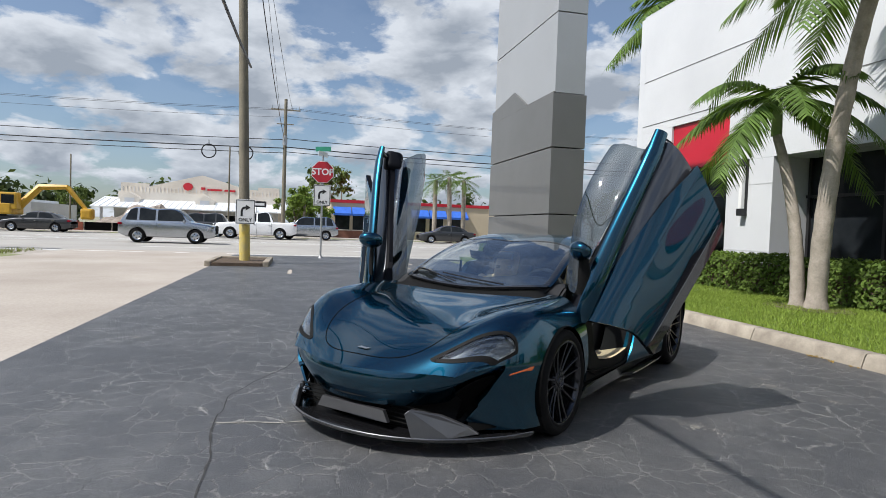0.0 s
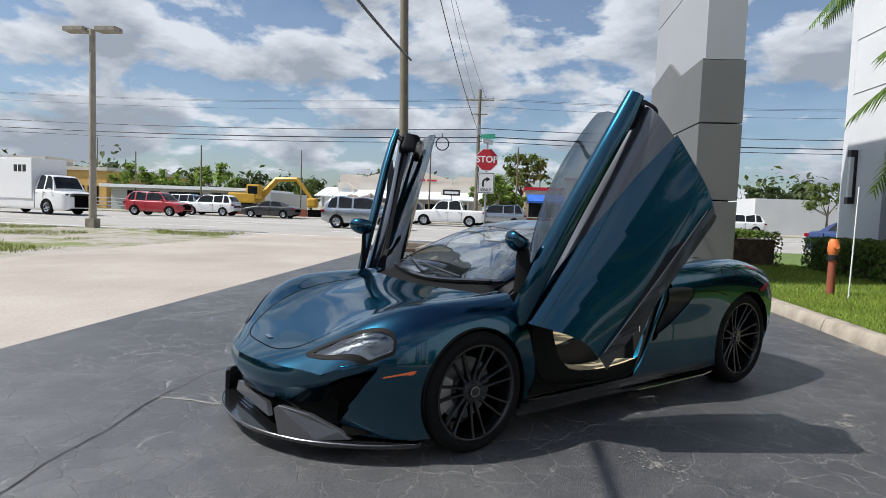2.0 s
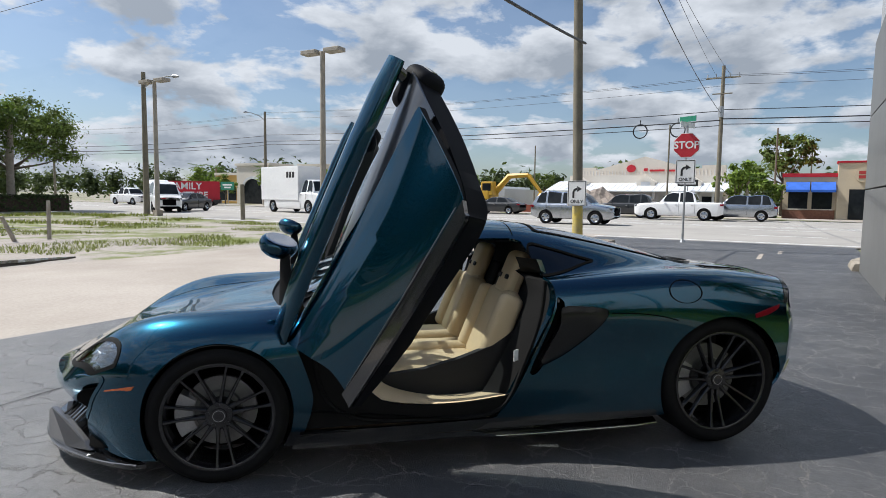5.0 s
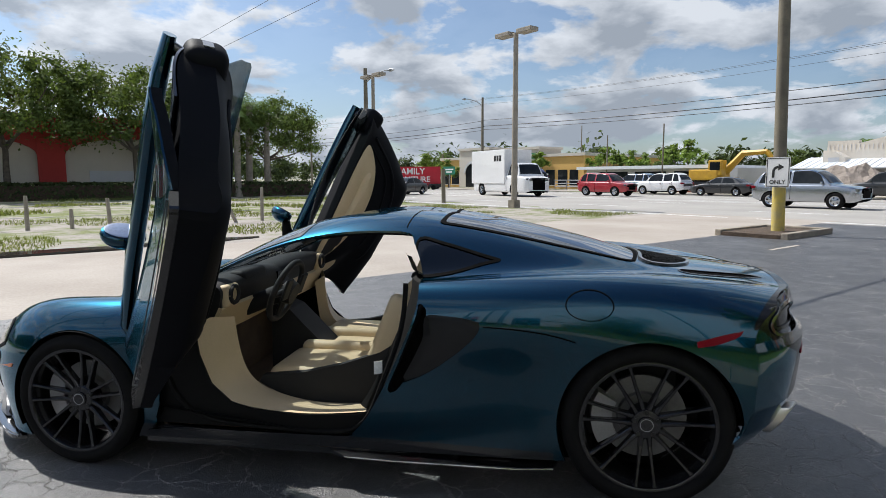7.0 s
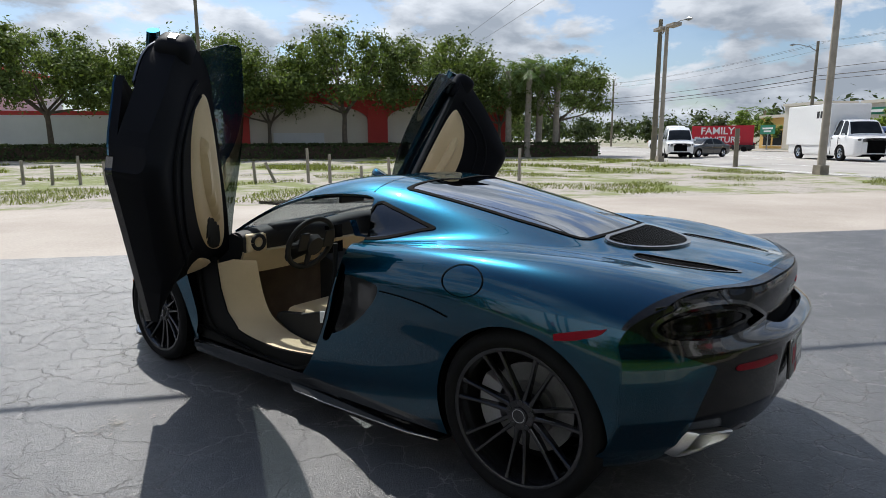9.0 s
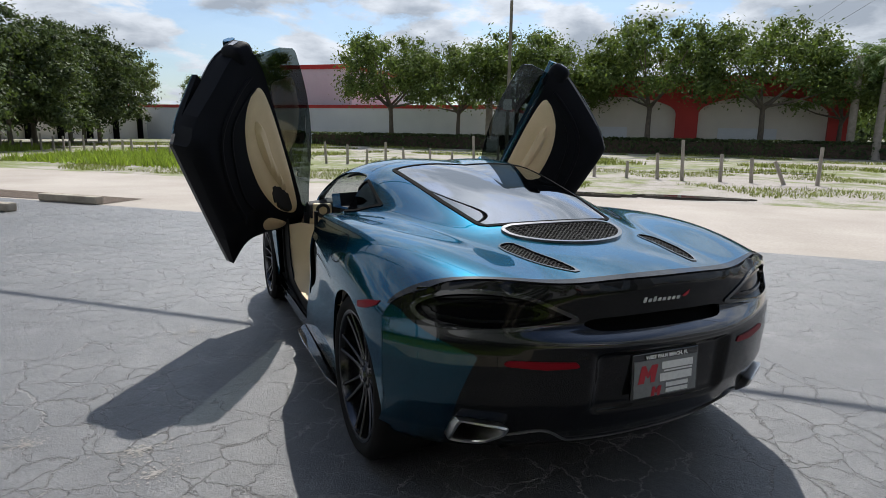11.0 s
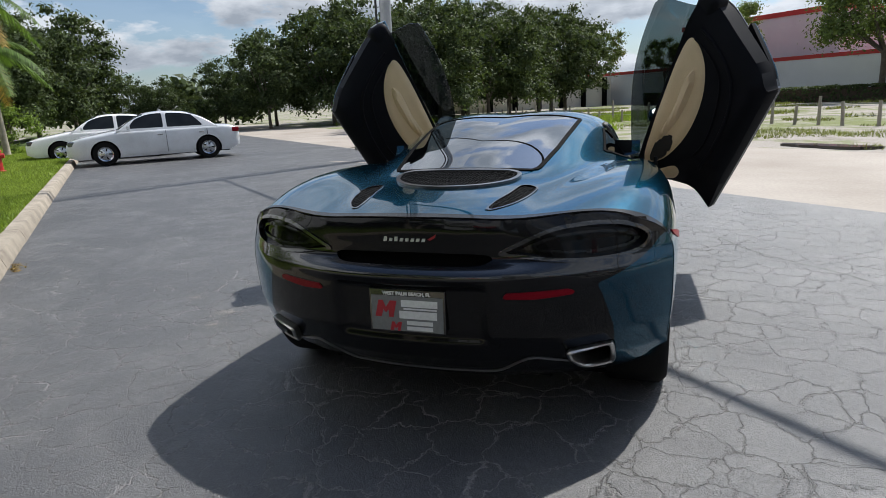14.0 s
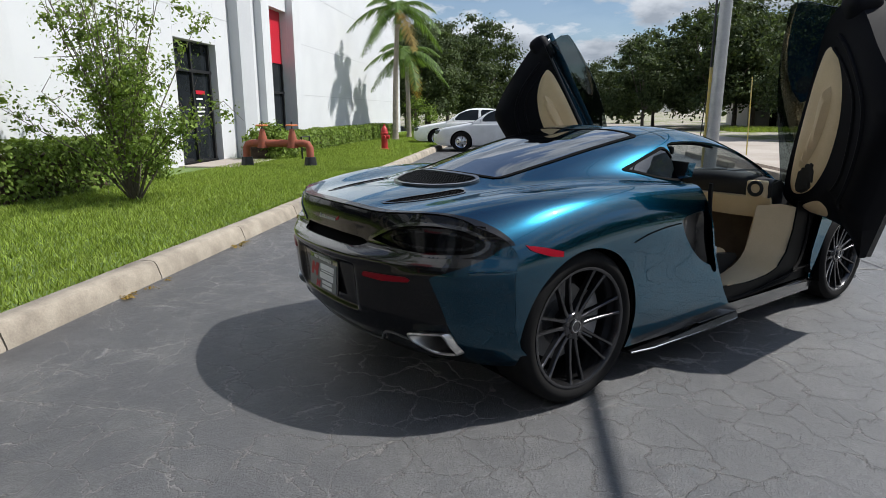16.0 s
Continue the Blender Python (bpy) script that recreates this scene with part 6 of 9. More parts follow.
def lattice(name, outline, label, pitch=0.021, up=-0.004, signs=(1, -1)):
    """Crossed thin bars inside an outline seen from above, laid on the deck."""
    verts, faces = [], []
    top = V0[V0[:, 3] > 4.4]
    o = np.array(outline)

    def deck(x, y):
        d_ = (top[:, 0] - abs(x)) ** 2 + (top[:, 1] - y) ** 2
        return top[np.argmin(d_), 2]

    x0, x1, y0, y1 = o[:, 0].min(), o[:, 0].max(), o[:, 1].min(), o[:, 1].max()
    for direction in (1, -1):
        c = -2.6
        while c < 2.6:
            c += pitch
            run = []
            for x in np.arange(x0, x1, 0.008):
                y = (c - x) * direction
                if y0 < y < y1:
                    run.append((x, y))
            if len(run) < 2:
                continue
            run = np.array(run)
            ins = poly_field(run[:, 0], run[:, 1], o) > 0.002
            for k in range(len(run) - 1):
                if ins[k] and ins[k + 1]:
                    for sgn in signs:
                        a, b = run[k], run[k + 1]
                        z0, z1 = deck(*a) + up, deck(*b) + up
                        i = len(verts)
                        w = 0.0026
                        verts += [(sgn * a[0] - w, a[1], z0), (sgn * a[0] + w, a[1], z0), (sgn * b[0] + w, b[1], z1), (sgn * b[0] - w, b[1], z1)]
                        verts += [(x_, y_, z_ - 0.006) for x_, y_, z_ in verts[-4:]]
                        faces += [(i, i + 1, i + 2, i + 3), (i + 4, i, i + 3, i + 7), (i + 1, i + 5, i + 6, i + 2)]
    return raw(name, verts, faces, MESHK, CAR, label)


for sgn in (1, -1):
    lattice("vent_mesh", VENT, "black wire mesh of the deck vent", signs=(sgn,))
lattice("grille_mesh", [p for p in GRILLE if p[0] > -0.02], "black wire mesh of the engine grille", up=0.006)

# ---- head lamps ----
shell("headlamp_bowl", VL, TL, LAMPGREY, CAR, 0.01, "silver grey head lamp bowl", lift=-0.03)
shell("headlamp_lens", *clip(VL, TL, lamp_field(VL) - 0.014), LAMPGLASS, CAR, 0.004, "clear head lamp lens", lift=0.001)
rim_line("headlamp_rim", lamp_field, VL, TL, MESHK, 0.015, 0.003, CAR, "black head lamp rim")


def lamp_strip(lo, hi):
    return lambda v: np.minimum(lamp_field(v) - lo, hi - lamp_field(v))


(VA, TA), _ = split(VL, TL, lambda v: np.minimum(lamp_strip(0.014, 0.026)(v), v[:, 0] - 0.62))
shell("daylight_strip", VA, TA, LENS, CAR, 0.008, "silver daylight strip", lift=-0.012)
# stacked light guides behind the lens, stepping up towards the wing
top = V0[V0[:, 3] > 2]
for sgn in (1, -1):
    for k, (lo, hi) in enumerate(((0.10, 0.62), (0.22, 0.74), (0.36, 0.84), (0.52, 0.92))):
        run = []
        for f in np.linspace(lo, hi, 9):
            x0, y0 = 0.565 + 0.235 * f - 0.012 * (k - 1.5), -2.035 + 0.205 * f + 0.021 * (k - 1.5)
            z0 = top[np.argmin((top[:, 0] - x0) ** 2 + (top[:, 1] - y0) ** 2), 2]
            run.append((sgn * x0, y0, z0 - 0.020 - 0.002 * k))
        bar("light_guide", run, 0.0045, LENS, CAR, "clear LED light guide", sides=6)

# hood shut line, drawn as a thin dark groove
hood = [(0.0, -2.175), (0.18, -2.165), (0.33, -2.10), (0.44, -1.95), (0.50, -1.7), (0.535, -1.4), (0.57, -1.15)]
hc = spline(hood, np.linspace(0, 1, len(hood)))(np.linspace(0, 1, 70))
top = V0[V0[:, 3] > 3.6]


def on_skin(x, y, pool=top):
    k = np.argmin((pool[:, 0] - abs(x)) ** 2 + (pool[:, 1] - y) ** 2)
    d_ = np.array([abs(x), y]) - pool[k, :2]
    n_ = pool[k, 4:7]
    return float(pool[k, 2] - (n_[0] * d_[0] + n_[1] * d_[1]) / max(n_[2], 0.2))


def groove(name, pts2, w=0.0025, label="thin dark shut line"):
    verts, faces = [], []
    for sgn in (1, -1):
        o = len(verts)
        for k, (x, y) in enumerate(pts2):
            q, r = pts2[min(k + 1, len(pts2) - 1)], pts2[max(k - 1, 0)]
            d_ = np.array(q) - np.array(r)
            d_ = d_ / max(np.linalg.norm(d_), 1e-9)
            for e in (w, -w):
                px, py = x - d_[1] * e, y + d_[0] * e
                verts.append((sgn * px, py, on_skin(px, py) + 0.0015))
        faces += [(o + 2 * k, o + 2 * k + 1, o + 2 * k + 3, o + 2 * k + 2) for k in range(len(pts2) - 1)]
    return raw(name, verts, faces, DARK, CAR, label)


groove("hood_gap", [tuple(q) for q in hc])
groove("roof_gap", [(x, 0.25 - 0.08 * x * x) for x in np.linspace(0.0, 0.53, 24)])
badge = [(-0.045, -0.008), (0.03, -0.012), (0.05, 0.006), (0.02, 0.004), (-0.03, 0.012)]
part("nose_badge", prism(bmesh.new(), badge, 0, 0.004, "Z"), CHROME, CAR, "small silver nose badge", pose(0, -2.12, on_skin(0, -2.12) + 0.002, 18))

# fuel flap ring on the left haunch, and its twin line opposite
side = V0[(V0[:, 3] > 2.2) & (V0[:, 3] < 4.9)]


def on_side(y, z):
    k = np.argmin((side[:, 1] - y) ** 2 + (side[:, 2] - z) ** 2)
    p, n_ = side[k, :3].copy(), side[k, 4:7]
    p[0] -= (n_[1] * (y - p[1]) + n_[2] * (z - p[2])) / max(n_[0], 0.25)
    return p, n_


verts, faces = [], []
for k in range(48):
    t = 2 * math.pi * k / 48
    for r in (0.094, 0.099):
        y, z = 1.085 + r * math.cos(t), 0.868 + 0.62 * r * math.sin(t)
        p, n_ = on_side(y, z)
        verts.append((p[0] + 0.003, y, z))
faces = [(2 * k, 2 * k + 1, (2 * k + 3) % 96, (2 * k + 2) % 96) for k in range(48)]
raw("fuel_flap_gap", verts, faces, DARK, CAR, "thin round fuel flap gap")


def side_groove(pts2, w=0.0025):
    c = spline(pts2, np.linspace(0, 1, len(pts2)))(np.linspace(0, 1, 50))
    for sgn in (1, -1):
        verts, faces, o = [], [], 0
        for y, z in c:
            p, n_ = on_side(y, z)
            for e in (w, -w):
                verts.append((sgn * (p[0] + 0.003), y, z + e))
        faces += [(o + 2 * k, o + 2 * k + 1, o + 2 * k + 3, o + 2 * k + 2) for k in range(len(c) - 1)]
        raw("panel_gap", verts, faces, DARK, CAR, "thin dark panel gap")


side_groove([(0.645, 0.762), (0.78, 0.758), (0.92, 0.742), (1.03, 0.715)])


# side marker reflectors: slim curved lozenges on the skin
def flank_patch(name, outline, material, label, lift=0.004):
    o = np.array(outline)
    (a, b), _ = split(V0, T0, lambda v: np.where((v[:, 3] > 1.2) & (v[:, 3] < 4.2) & (v[:, 0] > 0.4), poly_field(v[:, 1], v[:, 2], o), -1.0))
    return shell(name, a, b, material, CAR, 0.006, label, lift=lift)


flank_patch("side_marker", [(-1.87, 0.435), (-1.84, 0.45), (-1.70, 0.482), (-1.685, 0.468), (-1.72, 0.455)], AMBER, "amber front side marker")
flank_patch("side_marker", [(1.505, 0.715), (1.50, 0.738), (1.60, 0.765), (1.70, 0.785), (1.66, 0.755), (1.58, 0.728)], REDREF, "red rear side marker")

# ---- nose below the hood ----
def strip_mesh(name, rows_, material, label="", thick=0.01, both=True, parent=None, sweep_back=False):
    """A skin through several rows of points (left half), smoothed along and across."""
    r = []
    if sweep_back:
        rows_ = [[(x, swept(x, y), z) for x, y, z in row] for row in rows_]
    for pts in rows_:
        p = np.array(pts, float)
        k = np.concatenate([[0], np.cumsum(np.linalg.norm(np.diff(p, axis=0), axis=1))])
        r.append(spline(p, k / k[-1])(np.linspace(0, 1, 31)))
    r = np.array(r)
    cols = []
    for j in range(31):
        q = r[:, j]
        k = np.concatenate([[0], np.cumsum(np.linalg.norm(np.diff(q, axis=0), axis=1) + 1e-6)])
        cols.append(spline(q, k / k[-1])(np.linspace(0, 1, 6 * len(rows_))) if len(rows_) > 2 else np.array([q[0] + (q[1] - q[0]) * t for t in np.linspace(0, 1, 8)]))
    g = np.array(cols)
    n_ = grid_normals(g)
    flat = np.concatenate([g, np.zeros(g.shape[:2] + (1,)), n_], axis=2).reshape(-1, 7)
    t = grid_tris(g.shape[0] - 1, g.shape[1] - 1)
    mid = flat[:, :3].mean(axis=0)
    if flat[len(flat) // 2, 4:7] @ (mid - np.array([0.2, 0, 0.5])) < 0:
        flat[:, 4:7] *= -1
    k = t[len(t) // 2]
    fn = np.cross(flat[k[1], :3] - flat[k[0], :3], flat[k[2], :3] - flat[k[0], :3])
    if fn @ flat[k[0], 4:7] < 0:
        t = t[:, ::-1]
    return shell(name, flat, t, material, parent or CAR, thick, label, both=both)


strip_mesh("nose_panel", [
    [(0.0, -2.28, 0.446), (0.22, -2.27, 0.446), (0.38, -2.255, 0.446), (0.52, -2.225, 0.446), (0.62, -2.165, 0.464), (0.72, -2.085, 0.497), (0.80, -1.985, 0.500)],
    [(0.0, -2.292, 0.405), (0.22, -2.282, 0.405), (0.38, -2.266, 0.405), (0.53, -2.22, 0.408), (0.655, -2.125, 0.425), (0.735, -2.04, 0.458), (0.797, -1.97, 0.488)],
    [(0.0, -2.275, 0.33), (0.22, -2.264, 0.33), (0.37, -2.245, 0.333), (0.50, -2.195, 0.342), (0.62, -2.10, 0.37), (0.70, -2.015, 0.41), (0.787, -1.95, 0.468)],
    [(0.0, -2.215, 0.235), (0.20, -2.205, 0.237), (0.34, -2.185, 0.243), (0.46, -2.135, 0.258), (0.58, -2.045, 0.295), (0.66, -1.98, 0.348), (0.775, -1.93, 0.445)]], PAINT, "body-coloured nose panel", sweep_back=True)
# black mouth behind the nose
strip_mesh("mouth", [
    [(0.0, -2.25, 0.272), (0.3, -2.22, 0.278), (0.53, -2.12, 0.31), (0.70, -2.02, 0.40)],
    [(0.0, -2.12, 0.20), (0.3, -2.10, 0.20), (0.55, -2.05, 0.22), (0.74, -1.94, 0.26)],
    [(0.0, -2.15, 0.115), (0.3, -2.14, 0.115), (0.55, -2.08, 0.115), (0.78, -1.90, 0.125)]], MESHK, "black grille mouth", sweep_back=True)
strip_mesh("corner_intake", [
    [(0.60, -2.145, 0.335), (0.68, -2.105, 0.40), (0.76, -2.00, 0.44)],
    [(0.62, -2.05, 0.24), (0.70, -1.98, 0.27), (0.78, -1.91, 0.30)],
    [(0.66, -2.10, 0.13), (0.74, -2.00, 0.14), (0.80, -1.90, 0.15)]], DARK, "dark corner intake", sweep_back=True)
# grey centre intake bar and the pointed blades at the corners
bm = bmesh.new()
prism(bm, [(-0.27, 0.150), (-0.235, 0.215), (0.235, 0.215), (0.27, 0.150)], -2.215, -2.19, "Y")
part("centre_intake", bm, CARBON, CAR, "grey mesh centre intake")
for k in range(5):
    boxed("grille_bar", -0.5, 0.5, -2.14, -2.13, 0.14 + k * 0.024, 0.144 + k * 0.024, MESHK, CAR)


def splitter():
    out = np.array([(0.0, -2.335), (0.25, -2.305), (0.45, -2.225), (0.60, -2.125), (0.74, -1.98), (0.84, -1.84), (0.905, -1.70), (0.90, -1.66), (0.72, -1.80), (0.5, -2.0), (0.0, -2.12)])
    c = out[:8]
    k = np.concatenate([[0], np.cumsum(np.linalg.norm(np.diff(c, axis=0), axis=1))])
    edge = spline(c, k / k[-1])(np.linspace(0, 1, 40))
    full = [tuple(p) for p in edge] + [tuple(p) for p in out[8:]]
    full = full + [(-x, y) for x, y in full[::-1] if x > 1e-6]
    return prism(bmesh.new(), full, 0.088, 0.108, "Z")


part("front_splitter", splitter(), CARBLACK, CAR, "gloss black front splitter")
lip = [(0.0, -2.335), (0.25, -2.305), (0.45, -2.225), (0.60, -2.125), (0.74, -1.98), (0.84, -1.84), (0.905, -1.70)]
lip = spline([(-x, y) for x, y in lip[:0:-1]] + lip, np.linspace(0, 1, 13))(np.linspace(0, 1, 90))
bar("splitter_edge", [(x, y, 0.105) for x, y in lip], 0.0055, CARBON, CAR, "satin grey splitter edge", sides=6)
for sgn in (1, -1):
    bm = bmesh.new()
    pts = [(0.42, -2.30, 0.105), (0.375, -2.30, 0.235), (0.395, -2.285, 0.255), (0.52, -2.205, 0.225), (0.64, -2.10, 0.155), (0.68, -2.06, 0.115), (0.58, -2.20, 0.105)]
    pts = [(x + 0.03, swept(x, y), z) for x, y, z in pts]
    back = [(x * 0.99, y + 0.03, z) for x, y, z in pts]
    va, vb = [bm.verts.new((sgn * x, y, z)) for x, y, z in pts], [bm.verts.new((sgn * x, y, z)) for x, y, z in back]
    bm.faces.new(va)
    bm.faces.new(vb[::-1])
    for k in range(len(pts)):
        bm.faces.new((va[k], va[(k + 1) % len(pts)], vb[(k + 1) % len(pts)], vb[k]))
    bmesh.ops.bevel(bm, geom=list(bm.edges), offset=0.004, segments=1, affect="EDGES")
    part("splitter_blade", bm, CARBON, CAR, "satin grey splitter blade")

# ---- tail ----
rear_row = V0[V0[:, 1] > 1.6]
LIP_X = np.linspace(0.0, 0.78, 27)
lip = [max(rear_row[(np.abs(rear_row[:, 0] - x) < 0.02) & (rear_row[:, 3] > 3.9)], key=lambda p: p[1]) for x in LIP_X]
LIP_Y, LIP_Z = np.array([p[1] for p in lip]), np.array([p[2] for p in lip])


def tail_half():
    """Half of the tail's skin as a grid over width and height."""
    nx, nz = 60, 64
    g = np.zeros((nx + 1, nz + 1, 3))
    for i in range(nx + 1):
        for j in range(nz + 1):
            t = j / nz
            ztop = float(np.interp(0.80 * i / nx, LIP_X, LIP_Z)) - 0.004 - 0.022 * min(max((i / nx - 0.86) / 0.14, 0.0), 1.0)
            zbot = 0.20 + 0.045 * (i / nx) ** 4
            z = zbot + (ztop - zbot) * t
            w = float(np.interp(z, [*SEAM_Z, 0.89], [*(SEAM_X + 0.002), 0.80]))
            x = w * i / nx
            k = min(max((t - 0.88) / 0.12, 0.0), 1.0) * min(max((0.83 - x) / 0.05, 0.0), 1.0)
            y = float(tail_y(x, z))
            g[i, j] = x, y + k * k * (float(np.interp(x, LIP_X, LIP_Y)) + 0.005 - y), z
    n_ = grid_normals(g)
    if n_[5, 30, 1] < 0:
        n_ = -n_
    flat = np.concatenate([g, np.zeros((nx + 1, nz + 1, 1)), n_], axis=2).reshape(-1, 7)
    t = grid_tris(nx, nz)
    fn = np.cross(flat[t[500][1], :3] - flat[t[500][0], :3], flat[t[500][2], :3] - flat[t[500][0], :3])
    return flat, (t if fn[1] > 0 else t[:, ::-1])


VT, TT = tail_half()
TAIL_LAMP = smooth_outline([(0.338, 0.757), (0.409, 0.799), (0.488, 0.834), (0.56, 0.853), (0.656, 0.861), (0.753, 0.855), (0.822, 0.835), (0.858, 0.808), (0.868, 0.782), (0.852, 0.753), (0.816, 0.734), (0.761, 0.725), (0.668, 0.720), (0.545, 0.726), (0.435, 0.739)], 4)
CORNER = smooth_outline([(0.692, 0.640), (0.732, 0.657), (0.809, 0.695), (0.871, 0.739), (0.918, 0.785), (1.05, 0.80), (1.05, 0.12), (0.75, 0.15), (0.735, 0.258), (0.742, 0.325), (0.748, 0.439), (0.731, 0.518), (0.706, 0.60)], 4)
TIP = smooth_outline([(0.586, 0.366), (0.598, 0.382), (0.66, 0.392), (0.728, 0.400), (0.743, 0.392), (0.750, 0.346), (0.746, 0.302), (0.730, 0.288), (0.67, 0.280), (0.630, 0.288), (0.600, 0.329)], 4)
PIPE = TIP.mean(axis=0) + (TIP - TIP.mean(axis=0)) * 1.06
REFL = [(0.368, 0.604), (0.374, 0.626), (0.60, 0.632), (0.622, 0.612), (0.48, 0.600)]
SLOT = smooth_outline([(-0.1, 0.722), (-0.1, 0.758), (0.20, 0.758), (0.30, 0.752), (0.32, 0.735), (0.27, 0.720), (0.15, 0.718)], 5)


def xz(o):
    o = np.array(o)
    return lambda v: poly_field(v[:, 0], v[:, 2], o)


(VTL, TTL), (VT, TT) = split(VT, TT, xz(TAIL_LAMP))
_, (VT, TT) = split(VT, TT, xz(PIPE))
(VTC, TTC), (VT, TT) = split(VT, TT, xz(CORNER))
(VTS, TTS), (VT, TT) = split(VT, TT, xz(SLOT))
(VTU, TTU), (VTB, TTB) = split(VT, TT, lambda v: v[:, 2] - (0.672 + 0.03 * v[:, 0] ** 2))
(VTW, TTW), (VTU, TTU) = split(VTU, TTU, lambda v: 0.728 - v[:, 2])
shell("tail_ledge", VTW, TTW, CARBLACK, CAR, 0.012, "gloss black ledge below the lamps")
shell("tail_frame", VTU, TTU, SATIN, CAR, 0.012, "gloss black tail frame")
shell("rear_bumper", *main_piece(VTB, TTB), SATIN, CAR, 0.012, "satin dark grey rear bumper")
shell("tail_corner", VTC, TTC, PAINT, CAR, 0.012, "teal rear corner")
shell("tail_backing", *clip(*tail_half()[:2], 0.84 - tail_half()[0][:, 2]), DARK, CAR, 0.004, "dark backing of the tail", lift=-0.075)
shell("tail_lamp", VTL, TTL, LENSK, CAR, 0.008, "smoked tail lamp", lift=-0.022)
rim_line("tail_lamp_rim", xz(TAIL_LAMP), VTL, TTL, CARBLACK, 0.014, 0.005, CAR, "black tail lamp rim", 0.035)
(a_, b_), _ = split(VTL, TTL, lambda v: np.minimum(xz(TAIL_LAMP)(v) - 0.03, 0.042 - xz(TAIL_LAMP)(v)))
shell("tail_light_bar", a_, b_, SATIN, CAR, 0.006, "unlit black light bar", lift=-0.014)
shell("tail_slot", VTS, TTS, DARK, CAR, 0.006, "dark tail slot", lift=-0.03)
(a_, b_), _ = split(*tail_half(), xz(REFL))
shell("tail_reflector", a_, b_, REDREF, CAR, 0.006, "red tail reflector", lift=0.004)
# exhaust tips
for sgn in (1, -1):
    bm = bmesh.new()
    o = np.array(TIP)
    c = o.mean(axis=0)
    rings = []
    for k, y_ in ((1.0, -0.01), (1.05, 0.030), (1.02, 0.038), (0.90, 0.040), (0.82, 0.034), (0.80, 0.02), (0.78, -0.12)):
        rings.append([bm.verts.new((sgn * (c[0] + (p[0] - c[0]) * k), tail_y(p[0], p[1]) + y_, c[1] + (p[1] - c[1]) * k)) for p in o])
    for r0, r1 in zip(rings, rings[1:]):
        for i in range(len(o)):
            bm.faces.new((r0[i], r0[(i + 1) % len(o)], r1[(i + 1) % len(o)], r1[i]))
    part("exhaust_tip", bm, TIPMETAL, CAR, "brushed bright exhaust tip", smooth=True)
    bm = bmesh.new()
    bm.faces.new([bm.verts.new((sgn * (c[0] + (p[0] - c[0]) * 0.8), tail_y(p[0], p[1]) - 0.11, c[1] + (p[1] - c[1]) * 0.8)) for p in o])
    part("exhaust_throat", bm, DARK, CAR, "black exhaust throat")
# diffuser edge, bright lower line
prof = [(-0.60, 0.315), (-0.50, 0.345), (-0.42, 0.338), (-0.33, 0.275), (-0.22, 0.262), (0.0, 0.258), (0.22, 0.262), (0.33, 0.275), (0.42, 0.338), (0.50, 0.345), (0.60, 0.315)]
c = [(x, float(tail_y(x, z)) + 0.004, z) for x, z in spline(prof, np.linspace(0, 1, len(prof)))(np.linspace(0, 1, 70))]
bar("diffuser_edge", [tuple(p) for p in c], 0.006, CARBON, CAR, "satin grey diffuser edge", sides=6)
for x0 in (-0.36, -0.18, 0.0, 0.18, 0.36):
    part("diffuser_fin", prism(bmesh.new(), [(1.6, 0.14), (1.86, 0.20), (1.88, 0.25), (1.6, 0.24)], x0 - 0.006, x0 + 0.006, "X"), CARBLACK, CAR)
boxed("underfloor", -0.74, 0.74, -1.85, 1.60, 0.11, 0.125, DARK, CAR, "flat dark underfloor")
part("diffuser", prism(bmesh.new(), [(1.55, 0.118), (1.84, 0.185), (1.84, 0.20), (1.55, 0.133)], -0.50, 0.50, "X"), DARK, CAR)

# maker's script in plain raised bars
for k in range(8):
    x0 = -0.095 + k * 0.022
    part("script_bar", prism(bmesh.new(), [(x0, 0.004), (x0 + 0.004, 0.016 if k not in (0, 2) else 0.022), (x0 + 0.017, 0.016 if k not in (0, 2) else 0.022), (x0 + 0.013, 0.004)], 0, 0.003, "Y"), SCRIPT, CAR, "silver script bar", pose(0, 2.1075, 0.80) @ Matrix.Scale(-1, 4, (1, 0, 0)))
part("script_tick", prism(bmesh.new(), [(0.085, 0.014), (0.118, 0.034), (0.113, 0.020), (0.095, 0.010)], 0, 0.004, "Y"), PLATER, CAR, "small red tick", pose(0, 2.1075, 0.80) @ Matrix.Scale(-1, 4, (1, 0, 0)))

# dealer plate
plate = part("dealer_plate", box(bmesh.new(), -0.155, 0.155, 0.0, 0.012, -0.085, 0.085, 0.004), CARBLACK, CAR, "dealer plate in a black frame", pose(0, 2.136, 0.54, 3))
boxed("plate_face", -0.146, 0.146, 0.012, 0.015, -0.078, 0.058, PLATE, plate)


def plate_text(words, size, x, z, material, name="plate_word", shear=0.0, bold=0.001):
    return mesh_ob(name, text_mesh(words, size, 0.0006, bold, shear), material, plate, m=Matrix.Translation((-x, 0.0165, z)) @ pose(0, 0, 0, 90, 0, 180))


plate_text("WEST PALM BEACH, FL", 0.019, 0.0, 0.0685, PLATEW)
for x0, x1, z0, z1 in ((-0.022, 0.125, 0.018, 0.045), (-0.012, 0.122, 0.0075, 0.0135), (-0.03, 0.122, -0.028, 0.002), (0.0, 0.105, -0.052, -0.036), (0.0, 0.105, -0.073, -0.058)):
    boxed("plate_bar", -x1, -x0, 0.0165, 0.0172, z0, z1, PLATEW, plate, "white bar")
